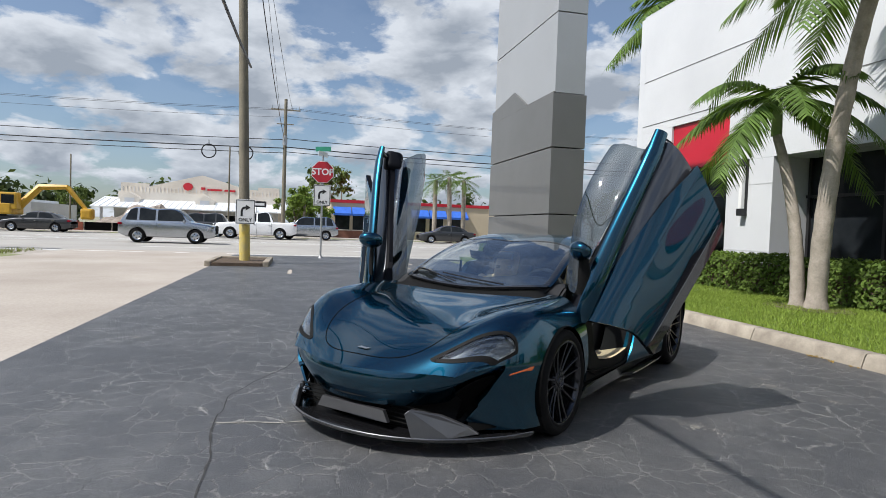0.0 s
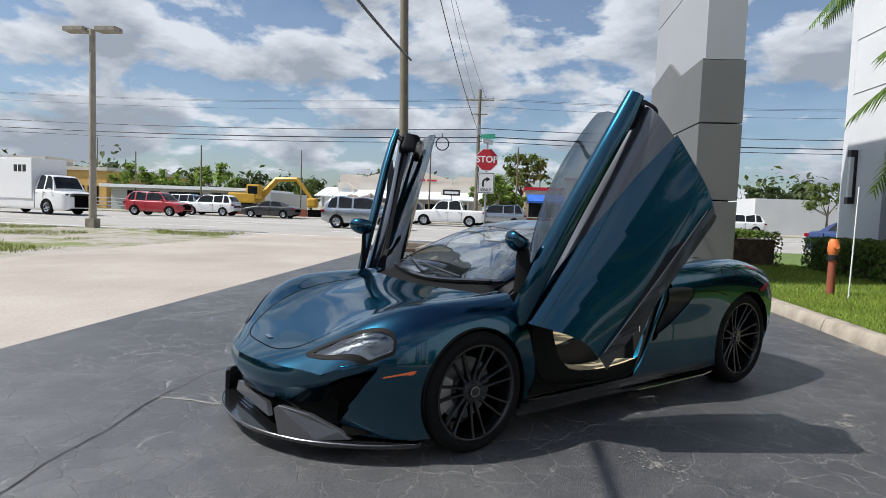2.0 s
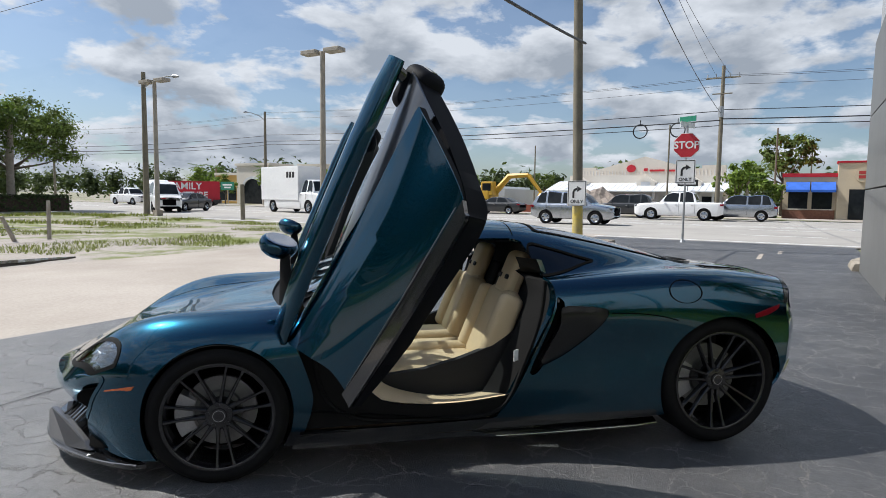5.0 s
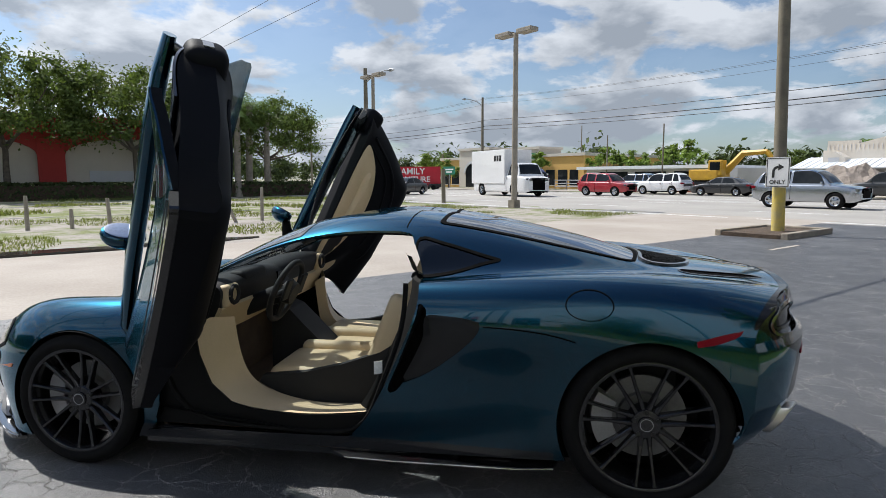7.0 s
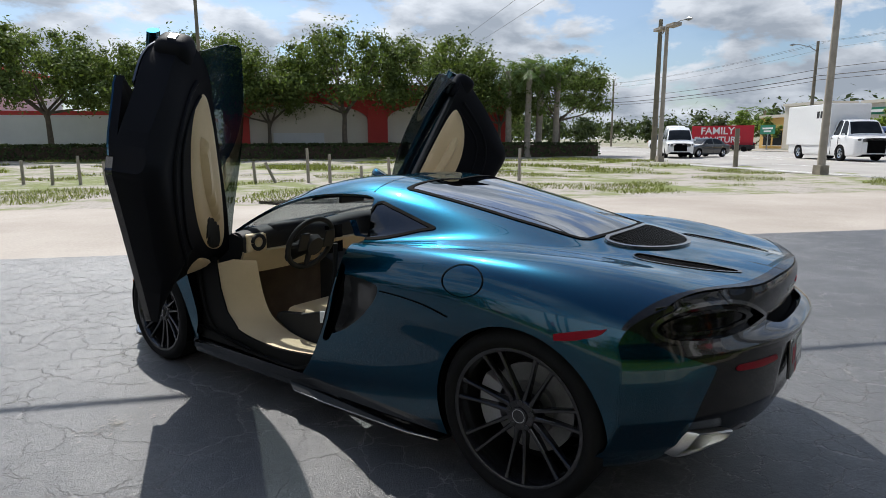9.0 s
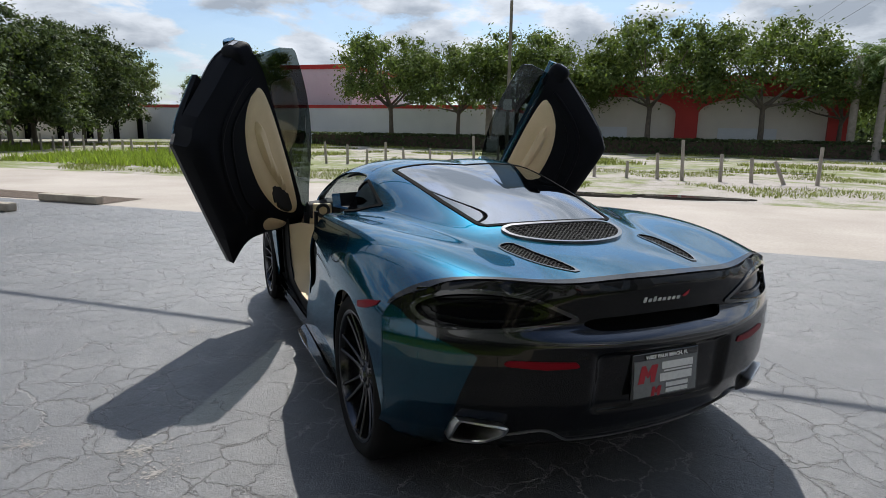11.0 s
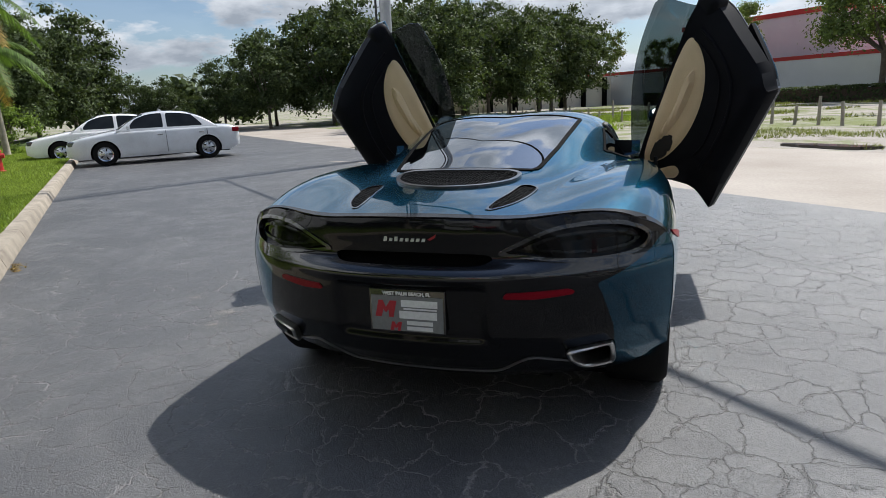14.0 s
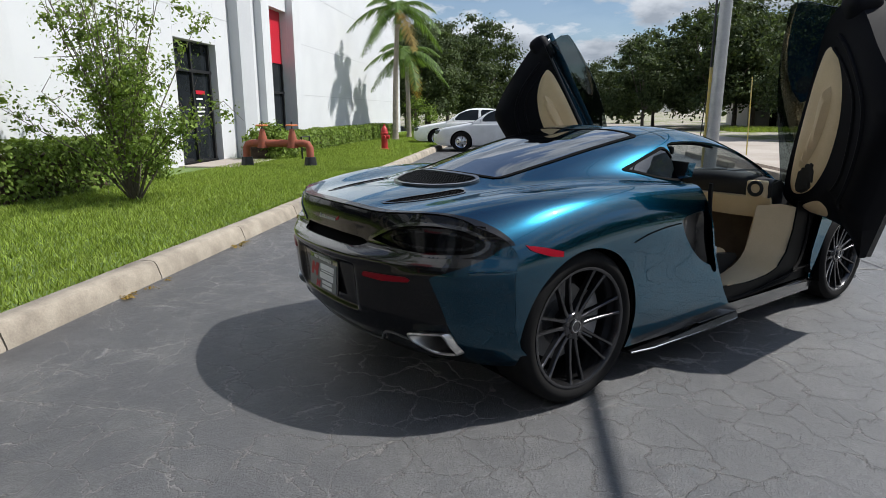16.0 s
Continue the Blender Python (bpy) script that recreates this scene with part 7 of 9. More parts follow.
for k, (x0, z0, s_) in enumerate(((-0.085, 0.005, 1.0), (-0.045, -0.062, 0.55))):
    o = [(-0.045, -0.03), (-0.03, 0.035), (-0.012, 0.035), (0.0, 0.008), (0.018, 0.035), (0.045, 0.035), (0.03, -0.03), (0.012, -0.03), (0.012, 0.0), (0.0, -0.014), (-0.012, 0.0), (-0.018, -0.03)]
    part("plate_emblem", prism(bmesh.new(), [(-(x0 + a * s_), z0 + b * s_) for a, b in o], 0.0165, 0.0172, "Y"), PLATER, plate, "red angular emblem")

# ---- wheels ----
def wheel(x, y, r, rim_r, w, sgn, spin):
    hub = part("wheel", turned(bmesh.new(), [(w * 0.30, rim_r - 0.004), (w * 0.40, rim_r - 0.002), (w * 0.46, rim_r + 0.003), (w * 0.465, rim_r - 0.004), (w * 0.45, rim_r - 0.012), (w * 0.38, rim_r - 0.020), (w * 0.30, rim_r - 0.022)], 64, closed=True), RIM, CAR, "dark grey alloy wheel", Matrix.Translation((sgn * x, y, r)) @ (Matrix.Rotation(math.pi, 4, "Z") if sgn < 0 else Matrix.Identity(4)), smooth=True)
    b = w / 2
    prof = [(-b * 0.82, rim_r - 0.004), (-b * 0.98, rim_r + (r - rim_r) * 0.35), (-b * 0.98, rim_r + (r - rim_r) * 0.6), (-b * 0.86, r - 0.012), (-b * 0.75, r), (b * 0.75, r), (b * 0.86, r - 0.012), (b * 0.98, rim_r + (r - rim_r) * 0.6), (b * 0.99, rim_r + (r - rim_r) * 0.35), (b * 0.9, rim_r + 0.004), (b * 0.80, rim_r - 0.004)]
    part("tyre", turned(bmesh.new(), prof, 72), RUBBER, hub, "black low-profile tyre", smooth=True)
    part("barrel", turned(bmesh.new(), [(-w * 0.45, rim_r - 0.02), (-w * 0.45, rim_r - 0.006), (w * 0.30, rim_r - 0.008), (w * 0.30, rim_r - 0.02), (-w * 0.3, rim_r - 0.03)], 48, closed=True), RIM, hub, "dark grey inner barrel", smooth=True)
    # seven pairs of slim spokes, slightly dished
    for k in range(14):
        grp, idx = divmod(k, 2)
        ang = radians(spin + grp * 360 / 7)
        off = (-1, 1)[idx]
        bm = bmesh.new()
        rings = []
        for t, wd, dp, apart in ((0.0, 0.011, 0.040, 0.0155), (0.2, 0.0085, 0.034, 0.0195), (0.6, 0.0068, 0.026, 0.029), (0.9, 0.0072, 0.024, 0.037), (1.0, 0.0105, 0.024, 0.039)):
            rr = 0.058 + (rim_r - 0.011 - 0.058) * t
            a = ang + off * apart / rr
            x0 = w * 0.30 + (0.075 * t ** 1.6) * (w / 0.27) * 0.5
            c, s_ = math.cos(a), math.sin(a)
            rings.append([bm.verts.new((x0 + dx, rr * c - du * s_, rr * s_ + du * c)) for du, dx in ((-wd, -dp), (-wd, -0.004), (-wd * 0.6, 0), (wd * 0.6, 0), (wd, -0.004), (wd, -dp))])
        for r0, r1 in zip(rings, rings[1:]):
            for i in range(6):
                bm.faces.new((r0[i], r0[(i + 1) % 6], r1[(i + 1) % 6], r1[i]))
        bm.faces.new(rings[0])
        bm.faces.new(rings[-1][::-1])
        part("spoke", bm, RIM, hub)
    x0 = w * 0.30
    part("hub_cap", turned(bmesh.new(), [(x0 - 0.06, 0.075), (x0 - 0.01, 0.072), (x0 + 0.004, 0.06), (x0 + 0.006, 0.036), (x0 + 0.012, 0.034), (x0 + 0.014, 0.0)], 28), RIM, hub, smooth=True)
    part("cap_ring", turned(bmesh.new(), [(x0 + 0.010, 0.029), (x0 + 0.016, 0.028), (x0 + 0.016, 0.025), (x0 + 0.010, 0.025)], 24, closed=True), CHROME, hub, "silver cap ring")
    for k in range(5):
        a = radians(spin + 36 + k * 72)
        c, s_ = 0.052 * math.cos(a), 0.052 * math.sin(a)
        bar("wheel_bolt", [(x0 - 0.02, c, s_), (x0 + 0.008, c, s_)], 0.011, BLACKM, hub, sides=6)
    part("brake_disc", turned(bmesh.new(), [(-0.035, 0.06), (-0.035, rim_r * 0.66), (-0.008, rim_r * 0.66), (-0.008, rim_r * 0.40), (0.012, rim_r * 0.38), (0.012, 0.0)], 40), DISC, hub, "steel brake disc")
    bm = bmesh.new()
    rings = []
    for a in np.linspace(radians(150), radians(212), 9):
        rings.append([bm.verts.new((xx, rr * math.cos(a) * sgn, rr * math.sin(a) + 0.0)) for xx, rr in ((-0.05, rim_r * 0.48), (0.03, rim_r * 0.48), (0.03, rim_r * 0.80), (-0.05, rim_r * 0.80))])
    for r0, r1 in zip(rings, rings[1:]):
        for i in range(4):
            bm.faces.new((r0[i], r0[(i + 1) % 4], r1[(i + 1) % 4], r1[i]))
    bm.faces.new(rings[0])
    bm.faces.new(rings[-1][::-1])
    part("brake_caliper", bm, CALIPER, hub, "silver brake caliper")
    return hub


for sgn in (1, -1):
    wheel(0.836, FRONT_Y, FRONT_R, 0.256, 0.225, sgn, -83)
    wheel(0.812, REAR_Y, REAR_R, 0.280, 0.285, sgn, -90)
    for yc, zc, r in ((FRONT_Y, 0.325, 0.351), (REAR_Y, 0.352, 0.384)):
        bm = bmesh.new()
        rings = []
        for a in np.linspace(radians(-25 if yc < 0 else 8), radians(205), 28):
            rings.append([bm.verts.new((sgn * xx, yc + rr * math.cos(a), max(0.13, zc + rr * math.sin(a)))) for xx, rr in ((0.935 if yc < 0 else 0.925, r - 0.012), (0.56, r), (0.55, 0.08))])
        for r0, r1 in zip(rings, rings[1:]):
            for i in range(2):
                bm.faces.new((r0[i], r0[i + 1], r1[i + 1], r1[i]))
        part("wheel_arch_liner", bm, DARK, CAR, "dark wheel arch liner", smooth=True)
# sill blades under the doors
for sgn in (1, -1):
    o = [(0.88, -0.10), (0.955, 0.02), (0.962, 0.25), (0.955, 0.80), (0.93, 0.95), (0.86, 0.97), (0.86, -0.10)]
    part("sill_blade", prism(bmesh.new(), [(sgn * x, y) for x, y in o], 0.135, 0.148, "Z"), CARBLACK, CAR, "gloss black sill blade")
    bar("sill_edge", [(sgn * 0.952, 0.02, 0.142), (sgn * 0.962, 0.25, 0.142), (sgn * 0.955, 0.80, 0.142), (sgn * 0.93, 0.95, 0.142)], 0.0045, CHROME, CAR, "bright sill edge", sides=6)
    boxed("sill_step", *sorted((sgn * 0.82, sgn * 0.885)), -1.0, 0.30, 0.12, 0.15, CARBLACK, CAR)

# ---- raised doors ----
SWING = Matrix(((0.689, 0.295, -0.662, 1.11), (-0.71, 0.459, -0.534, 0.434), (0.147, 0.838, 0.526, 1.013), (0, 0, 0, 1)))
DOOR_MID = SWING @ Vector((0.9, -0.3, 0.6))
SWING = Matrix.Translation(DOOR_MID) @ Matrix.Rotation(radians(-5), 4, "Z") @ Matrix.Translation(-DOOR_MID) @ SWING
FLIP = Matrix.Diagonal((-1, 1, 1, 1))


def door_edge(y):
    return np.interp(y, [-1.0, -0.6, 0.0, 0.36], [0.742, 0.725, 0.675, 0.612])


def door_belt(y):
    return np.interp(y, [-1.0, -0.5, 0.0, 0.42], [0.755, 0.805, 0.85, 0.895])


def patch(outline):
    o = np.array(outline)
    return lambda v: poly_field(v[:, 1], v[:, 2], o)




def sweep(bm, pts, w, h, sgn, sides=12):
    """A flattened bar along points: h tall and w thick, tapering at its ends."""
    rings = []
    pts = [Vector(p) for p in pts]
    for k, p in enumerate(pts):
        d_ = (pts[min(k + 1, len(pts) - 1)] - pts[max(k - 1, 0)]).normalized()
        side_ = Vector((1, 0, 0)) - d_ * d_.x
        side_.normalize()
        up = d_.cross(side_)
        rings.append([bm.verts.new(((p + side_ * w[k] * math.cos(a) + up * h[k] * math.sin(a)).x * sgn, *(p + side_ * w[k] * math.cos(a) + up * h[k] * math.sin(a)).yz)) for a in (2 * math.pi * i / sides for i in range(sides))])
    for r0, r1 in zip(rings, rings[1:]):
        for i in range(sides):
            bm.faces.new((r0[i], r0[(i + 1) % sides], r1[(i + 1) % sides], r1[i]))
    bm.faces.new(rings[0])
    bm.faces.new(rings[-1][::-1])
    return bm


def ellipsoid(c, r, seg=20, rings_=12):
    bm = bmesh.new()
    bmesh.ops.create_uvsphere(bm, u_segments=seg, v_segments=rings_, radius=1.0)
    for v in bm.verts:
        v.co = Vector((c[0] + v.co.x * r[0], c[1] + v.co.y * r[1], c[2] + v.co.z * r[2]))
    return bm


def raised_door(sgn):
    m = SWING if sgn > 0 else FLIP @ SWING @ FLIP
    # padded body: swells inwards from the rim of the door
    side_o = smooth_outline([(-0.945, 0.20), (-0.45, 0.195), (0.03, 0.20), (0.16, 0.33), (0.29, 0.55), (0.375, 0.78), (0.36, 0.93), (0.2, 1.05), (-0.3, 1.05), (-0.7, 1.0), (-1.02, 0.86), (-1.02, 0.70), (-0.955, 0.55), (-0.91, 0.38)], 6)
    edge = patch(side_o)

    def inner(v):
        f = np.clip(edge(v) / np.interp(v[:, 1], [0.0, 0.2], [0.13, 0.22]), 0, 1)
        end = np.clip((v[:, 1] + 0.93) / 0.34 + 0.9 * np.clip((v[:, 2] - 0.45) / 0.2, 0, 1), 0.05, 1)
        base = np.where(v[:, 0] > 0.80, v[:, 0] - 0.80, 0.0) * 0.35
        return 0.035 + base + 0.15 * end * np.sqrt(np.clip(1 - (1 - f) ** 2, 0, 1))

    def lining(name, v, t, depth, back, material, parent, label="", m=None):
        """A padded piece whose face lies deeper in the car than the outer skin."""
        p = v[:, :3] * [sgn, 1, 1]
        k = len(p)
        face, rear = p - np.outer(depth, [sgn, 0, 0]), p - np.outer(back, [sgn, 0, 0])
        tt = t if sgn < 0 else t[:, ::-1]
        tri = [tuple(q) for q in tt] + [tuple(q[::-1] + k) for q in tt]
        seen = {(q[i], q[(i + 1) % 3]) for q in tt for i in range(3)}
        for a_, b_ in seen:
            if (b_, a_) not in seen:
                tri += [(b_, a_, a_ + k), (b_, a_ + k, b_ + k)]
        return raw(name, np.vstack([face, rear]), tri, material, parent, label, m, smooth=True)

    (vb, tb), _ = split(VD, TD, lambda v: door_belt(v[:, 1]) + 0.02 - v[:, 2])
    door = lining("door", vb, tb, inner(vb), np.full(len(vb), 0.03), CLOTHK, CAR, "raised dihedral door with black lining", m)

    def trim(name, outline, rise, soft, material, label):
        o = patch(smooth_outline(outline, 6))
        (a_, b_), _ = split(VD, TD, o)
        d_ = inner(a_) + rise * np.sin(np.clip(o(a_) / soft, 0, 1) * math.pi / 2)
        return lining(name, a_, b_, d_, inner(a_) - 0.01, material, door, label)

    trim("door_trim", [(-0.84, 0.72), (-0.72, 0.62), (-0.48, 0.55), (-0.22, 0.56), (-0.02, 0.64), (0.10, 0.76), (0.11, 0.835), (-0.05, 0.845), (-0.35, 0.82), (-0.62, 0.79), (-0.80, 0.765)], 0.02, 0.04, TAN, "tan leather door panel")
    trim("armrest", [(-0.62, 0.70), (-0.38, 0.64), (-0.14, 0.645), (-0.04, 0.70), (-0.12, 0.735), (-0.34, 0.72), (-0.58, 0.735)], 0.055, 0.03, TAN, "tan armrest")
    trim("speaker", [(-0.82, 0.712), (-0.74, 0.635), (-0.61, 0.602), (-0.53, 0.635), (-0.57, 0.70), (-0.69, 0.742)], 0.024, 0.01, LEATHER, "dark speaker cover")
    trim("trim_corner", [(-0.945, 0.625), (-0.90, 0.54), (-0.81, 0.505), (-0.755, 0.535), (-0.82, 0.605), (-0.90, 0.66)], 0.012, 0.02, TAN, "tan lower corner trim")
    # folds pressed into the lining beside the trim
    for off, rise in ((0.0, 0.012), (0.075, 0.008)):
        crease = [(-0.66 + off, 0.36 + off), (-0.40, 0.33 + off), (-0.06 - off * 0.5, 0.40 + off), (0.12 - off, 0.60), (0.20 - off, 0.80)]
        c = spline(crease, np.linspace(0, 1, 5))(np.linspace(0, 1, 40))
        pts = []
        for y, z in c:
            k = np.argmin((VD[:, 1] - y) ** 2 + (VD[:, 2] - z) ** 2)
            pts.append((sgn * (VD[k, 0] - inner(VD[k:k + 1])[0] - 0.002), y, z))
        bar("lining_seam", pts, rise, CLOTHK, door, sides=8)
    # outer skins
    (a, b), _ = split(VD, TD, lambda v: np.minimum(door_edge(v[:, 1]) - v[:, 2], v[:, 2] - 0.272))
    crease = 0.50 + 0.10 * np.clip((a[:, 1] + 0.9) / 1.2, 0, 1)
    under = np.clip(crease - a[:, 2], 0, None)
    a = a.copy()
    a[:, 0] += 0.065 * np.clip((a[:, 1] + 0.25) / 0.5, 0, 1) ** 1.5 - 0.14 * under
    a[:, 4:7] += np.outer(under > 0, [0.0, 0.0, -0.16])
    shell("door_skin", a, b, PAINT, door, 0.008, "teal outer door skin", False, 0.004, None, sgn)
    shell("skin_backing", a, b, CLOTHK, door, 0.035, "black backing of the door skin", False, -0.0045, None, sgn)
    (a, b), _ = split(VD, TD, lambda v: 0.268 - v[:, 2])
    shell("door_sill", a, b, CARBLACK, door, 0.05, "gloss black door sill", False, 0.0, None, sgn)
    (a, b), _ = split(VD, TD, lambda v: np.minimum(v[:, 2] - door_edge(v[:, 1]) + 0.02, door_belt(v[:, 1]) + 0.02 - v[:, 2]))
    shell("door_recess", a, b, DOORGREY, door, 0.01, "glossy dark grey recessed door panel", False, -0.014, None, sgn)
    bm = bmesh.new()
    box(bm, *sorted((sgn * 0.70, sgn * 0.87)), 0.18, 0.39, 0.78, 0.935)
    bmesh.ops.bevel(bm, geom=list(bm.edges), offset=0.05, segments=4, affect="EDGES", profile=0.5)
    part("latch_hood", bm, CLOTHK, door, "black padded latch end", smooth=True)
    boxed("latch_plate", *sorted((sgn * 0.765, sgn * 0.805)), 0.389, 0.394, 0.83, 0.88, GREYM, door, "steel latch plate")
    bar("sill_line", [(sgn * 0.908, -0.88, 0.268), (sgn * 0.904, -0.4, 0.268), (sgn * 0.906, 0.04, 0.275)], 0.0028, CARBON, door, "satin grey sill line", sides=6)
    # floating upper bar from the mirror back past the lock
    tp = [(0.905, -1.03, 0.715), (0.925, -0.98, 0.745), (0.93, -0.7, 0.80), (0.93, -0.35, 0.845), (0.935, 0.0, 0.885), (0.93, 0.22, 0.912), (0.915, 0.365, 0.938)]
    part("door_upper_bar", sweep(bmesh.new(), tp, [0.014, 0.026, 0.034, 0.036, 0.036, 0.034, 0.026], [0.02, 0.055, 0.066, 0.060, 0.058, 0.056, 0.046], sgn), PAINT, door, "bright teal floating upper bar", smooth=True)
    part("door_brace", sweep(bmesh.new(), [(0.90, 0.32, 0.925), (0.86, 0.31, 0.90), (0.82, 0.30, 0.87)], [0.02] * 3, [0.03] * 3, sgn), CARBLACK, door, smooth=True)
    # glass, a little curved, standing in the door
    (a, b), _ = split(VD, TD, lambda v: np.minimum(np.minimum(v[:, 3] - 4.55, 5.94 - v[:, 3]), np.minimum(v[:, 1] + 0.92, 0.29 - v[:, 1])))
    shell("door_glass", a, b, GLASSDOOR, door, 0.004, "grey tinted door glass", False, -0.006, None, sgn)
    # mirror on its stalk
    part("mirror_stalk", sweep(bmesh.new(), [(0.915, -0.86, 0.80), (0.93, -0.80, 0.85), (0.945, -0.71, 0.92), (0.95, -0.66, 0.955)], [0.02, 0.016, 0.014, 0.014], [0.07, 0.05, 0.036, 0.03], sgn), MESHK, door, "black mirror stalk", smooth=True)
    bm = ellipsoid((sgn * 0.97, -0.655, 0.99), (0.10, 0.065, 0.072))
    for v in bm.verts:
        if v.co.y > -0.63:
            v.co.y = -0.63 + (v.co.y + 0.63) * 0.15
    part("mirror_pod", bm, PAINT, door, "teal mirror pod", smooth=True)
    bm = ellipsoid((sgn * 0.97, -0.624, 0.99), (0.085, 0.003, 0.058))
    part("mirror_glass", bm, CHROME, door, "mirror glass", smooth=True)
    return door


for sgn in (1, -1):
    raised_door(sgn)

# ---- door openings: painted jambs and black seals ----
for sgn in (1, -1):
    verts, faces = [], []
    o = DOOR[:-1]
    keep = [k for k in range(len(o)) if o[k][1] < 1.04 and o[k][0] > -0.99]
    for seg, mt, lab in (([k for k in keep if o[k][0] > -0.02 and o[k][1] > 0.212], PAINT, "teal painted door jamb"), ([k for k in keep if o[k][0] <= 0.0 and o[k][1] < 0.32], CARBLACK, "black sill of the door opening")):
        verts, faces = [], []
        for k in seg:
            y, z = o[k]
            p, n_ = on_side(y, z)
            x = float(p[0]) if z < 0.95 else 0.80
            for dx, dy in (((0.012, 0.0), (0.06, -0.01), (0.12, -0.045), (0.22, -0.075)) if lab[0] == "t" else ((0.012, 0.0), (0.025, 0.0), (0.04, 0.0), (0.055, 0.0))):
                verts.append((sgn * (x - dx), y + (dy if lab[0] == "t" else 0.0), z + (0.0 if lab[0] == "t" else -0.006 - 0.1 * dx)))
        # inner strips are black: dark seals, and the jamb's shade put into the colour
        for first, last, mt_, lab_ in ((0, 1, mt, lab), (1, 3, MESHK, "inner face of the jamb, blackened for seals and shade")):
            faces = [(4 * k + j, 4 * k + j + 1, 4 * k + j + 5, 4 * k + j + 4) for k in range(len(seg) - 1) for j in range(first, last)]
            raw("door_jamb", verts, faces, mt_, CAR, lab_, smooth=True)
    boxed("jamb_sticker", -0.0015, 0.0015, -0.02, 0.02, -0.03, 0.03, SIGNW, CAR, "white sticker on the jamb", pose(sgn * 0.845, 0.155, 0.53, 0, 0, 35 * sgn))
    seal = [(sgn * 0.878, y, z) for y, z in ((-0.90, 0.72), (-0.86, 0.40), (-0.66, 0.25), (-0.30, 0.225), (0.04, 0.245), (0.17, 0.44), (0.265, 0.70), (0.295, 0.93))]
    sp = spline(seal, np.linspace(0, 1, len(seal)))(np.linspace(0, 1, 40))
    bar("door_seal", [tuple(p) for p in sp], 0.012, RUBBER, CAR, "black rubber door seal", sides=6)

# ---- cabin ----
(a_, b_), _ = split(V0, T0, lambda v: np.minimum(np.minimum(v[:, 3] - 6.0, v[:, 1] + 0.26), 0.46 - v[:, 1]) * 0.3)
shell("headliner", a_, b_, CLOTHK, CAR, 0.01, "black headliner", lift=-0.028)
boxed("firewall", -0.72, 0.72, -1.02, -1.0, 0.13, 0.74, CARPET, CAR, "brown carpeted firewall")
boxed("cabin_floor", -0.70, 0.70, -1.0, 0.42, 0.135, 0.15, CARPET, CAR, "brown carpet floor")
part("bulkhead", prism(prism(bmesh.new(), [(0.30, 0.13), (0.46, 0.13), (0.62, 0.84), (0.47, 0.84)], -0.70, 0.70, "X"), [(-0.66, 0.842), (0.66, 0.842), (0.49, 1.10), (0.3, 1.155), (-0.3, 1.155), (-0.49, 1.10)], 0.47, 0.50, "Y"), LEATHER, CAR, "black rear bulkhead")
boxed("engine_cover", -0.66, 0.66, 0.50, 1.50, 0.20, 0.86, LEATHER, CAR, "black luggage shelf")
for sgn in (1, -1):
    rows_ = [[(0.866, -0.75, 0.70), (0.868, -0.71, 0.46), (0.868, -0.55, 0.335), (0.868, -0.22, 0.300), (0.868, 0.10, 0.325)],
             [(0.78, -0.70, 0.72), (0.78, -0.64, 0.45), (0.78, -0.48, 0.335), (0.78, -0.20, 0.295), (0.78, 0.08, 0.31)],
             [(0.66, -0.64, 0.70), (0.64, -0.60, 0.44), (0.64, -0.46, 0.32), (0.64, -0.22, 0.27), (0.64, 0.05, 0.28)],
             [(0.62, -0.70, 0.66), (0.60, -0.66, 0.40), (0.595, -0.55, 0.20), (0.595, -0.25, 0.16), (0.595, 0.02, 0.16)]]
    g = np.array([spline(r, np.linspace(0, 1, 5))(np.linspace(0, 1, 20)) for r in rows_])
    verts = [(sgn * p[0], p[1], p[2]) for r in g for p in r]
    faces = [(j * 20 + i, j * 20 + i + 1, (j + 1) * 20 + i + 1, (j + 1) * 20 + i) for j in range(3) for i in range(19)]
    raw("kick_panel", verts, faces, TAN, CAR, "tan carpeted kick panel", smooth=True)
    boxed("door_card_gap", *sorted((sgn * 0.60, sgn * 0.62)), -1.0, -0.9, 0.15, 0.62, TAN, CAR)
    # black lower side beside the seat
    part("sill_cover", prism(bmesh.new(), [(-0.96, 0.215), (0.03, 0.217), (0.125, 0.335), (0.06, 0.312), (-0.2, 0.294), (-0.45, 0.305), (-0.56, 0.335), (-0.66, 0.42), (-0.715, 0.56), (-0.74, 0.74), (-0.97, 0.74), (-0.985, 0.66), (-0.91, 0.40)], *sorted((sgn * 0.862, sgn * 0.872)), "X"), MESHK, CAR, "black sill and hinge cover")
    part("seat_side", prism(bmesh.new(), [(-0.54, 0.35), (-0.52, 0.385), (-0.30, 0.41), (-0.10, 0.46), (0.10, 0.53), (0.27, 0.64), (0.30, 0.22), (-0.10, 0.20), (-0.27, 0.21)], *sorted((sgn * 0.57, sgn * 0.615)), "X"), LEATHER, CAR, "black seat side cover")


def soft_box(x0, x1, y0, y1, z0, z1, r, cuts=3, bulge=0.0):
    bm = bmesh.new()
    box(bm, x0, x1, y0, y1, z0, z1)
    bmesh.ops.bevel(bm, geom=list(bm.edges), offset=r, segments=4, affect="EDGES", profile=0.5)
    return bm


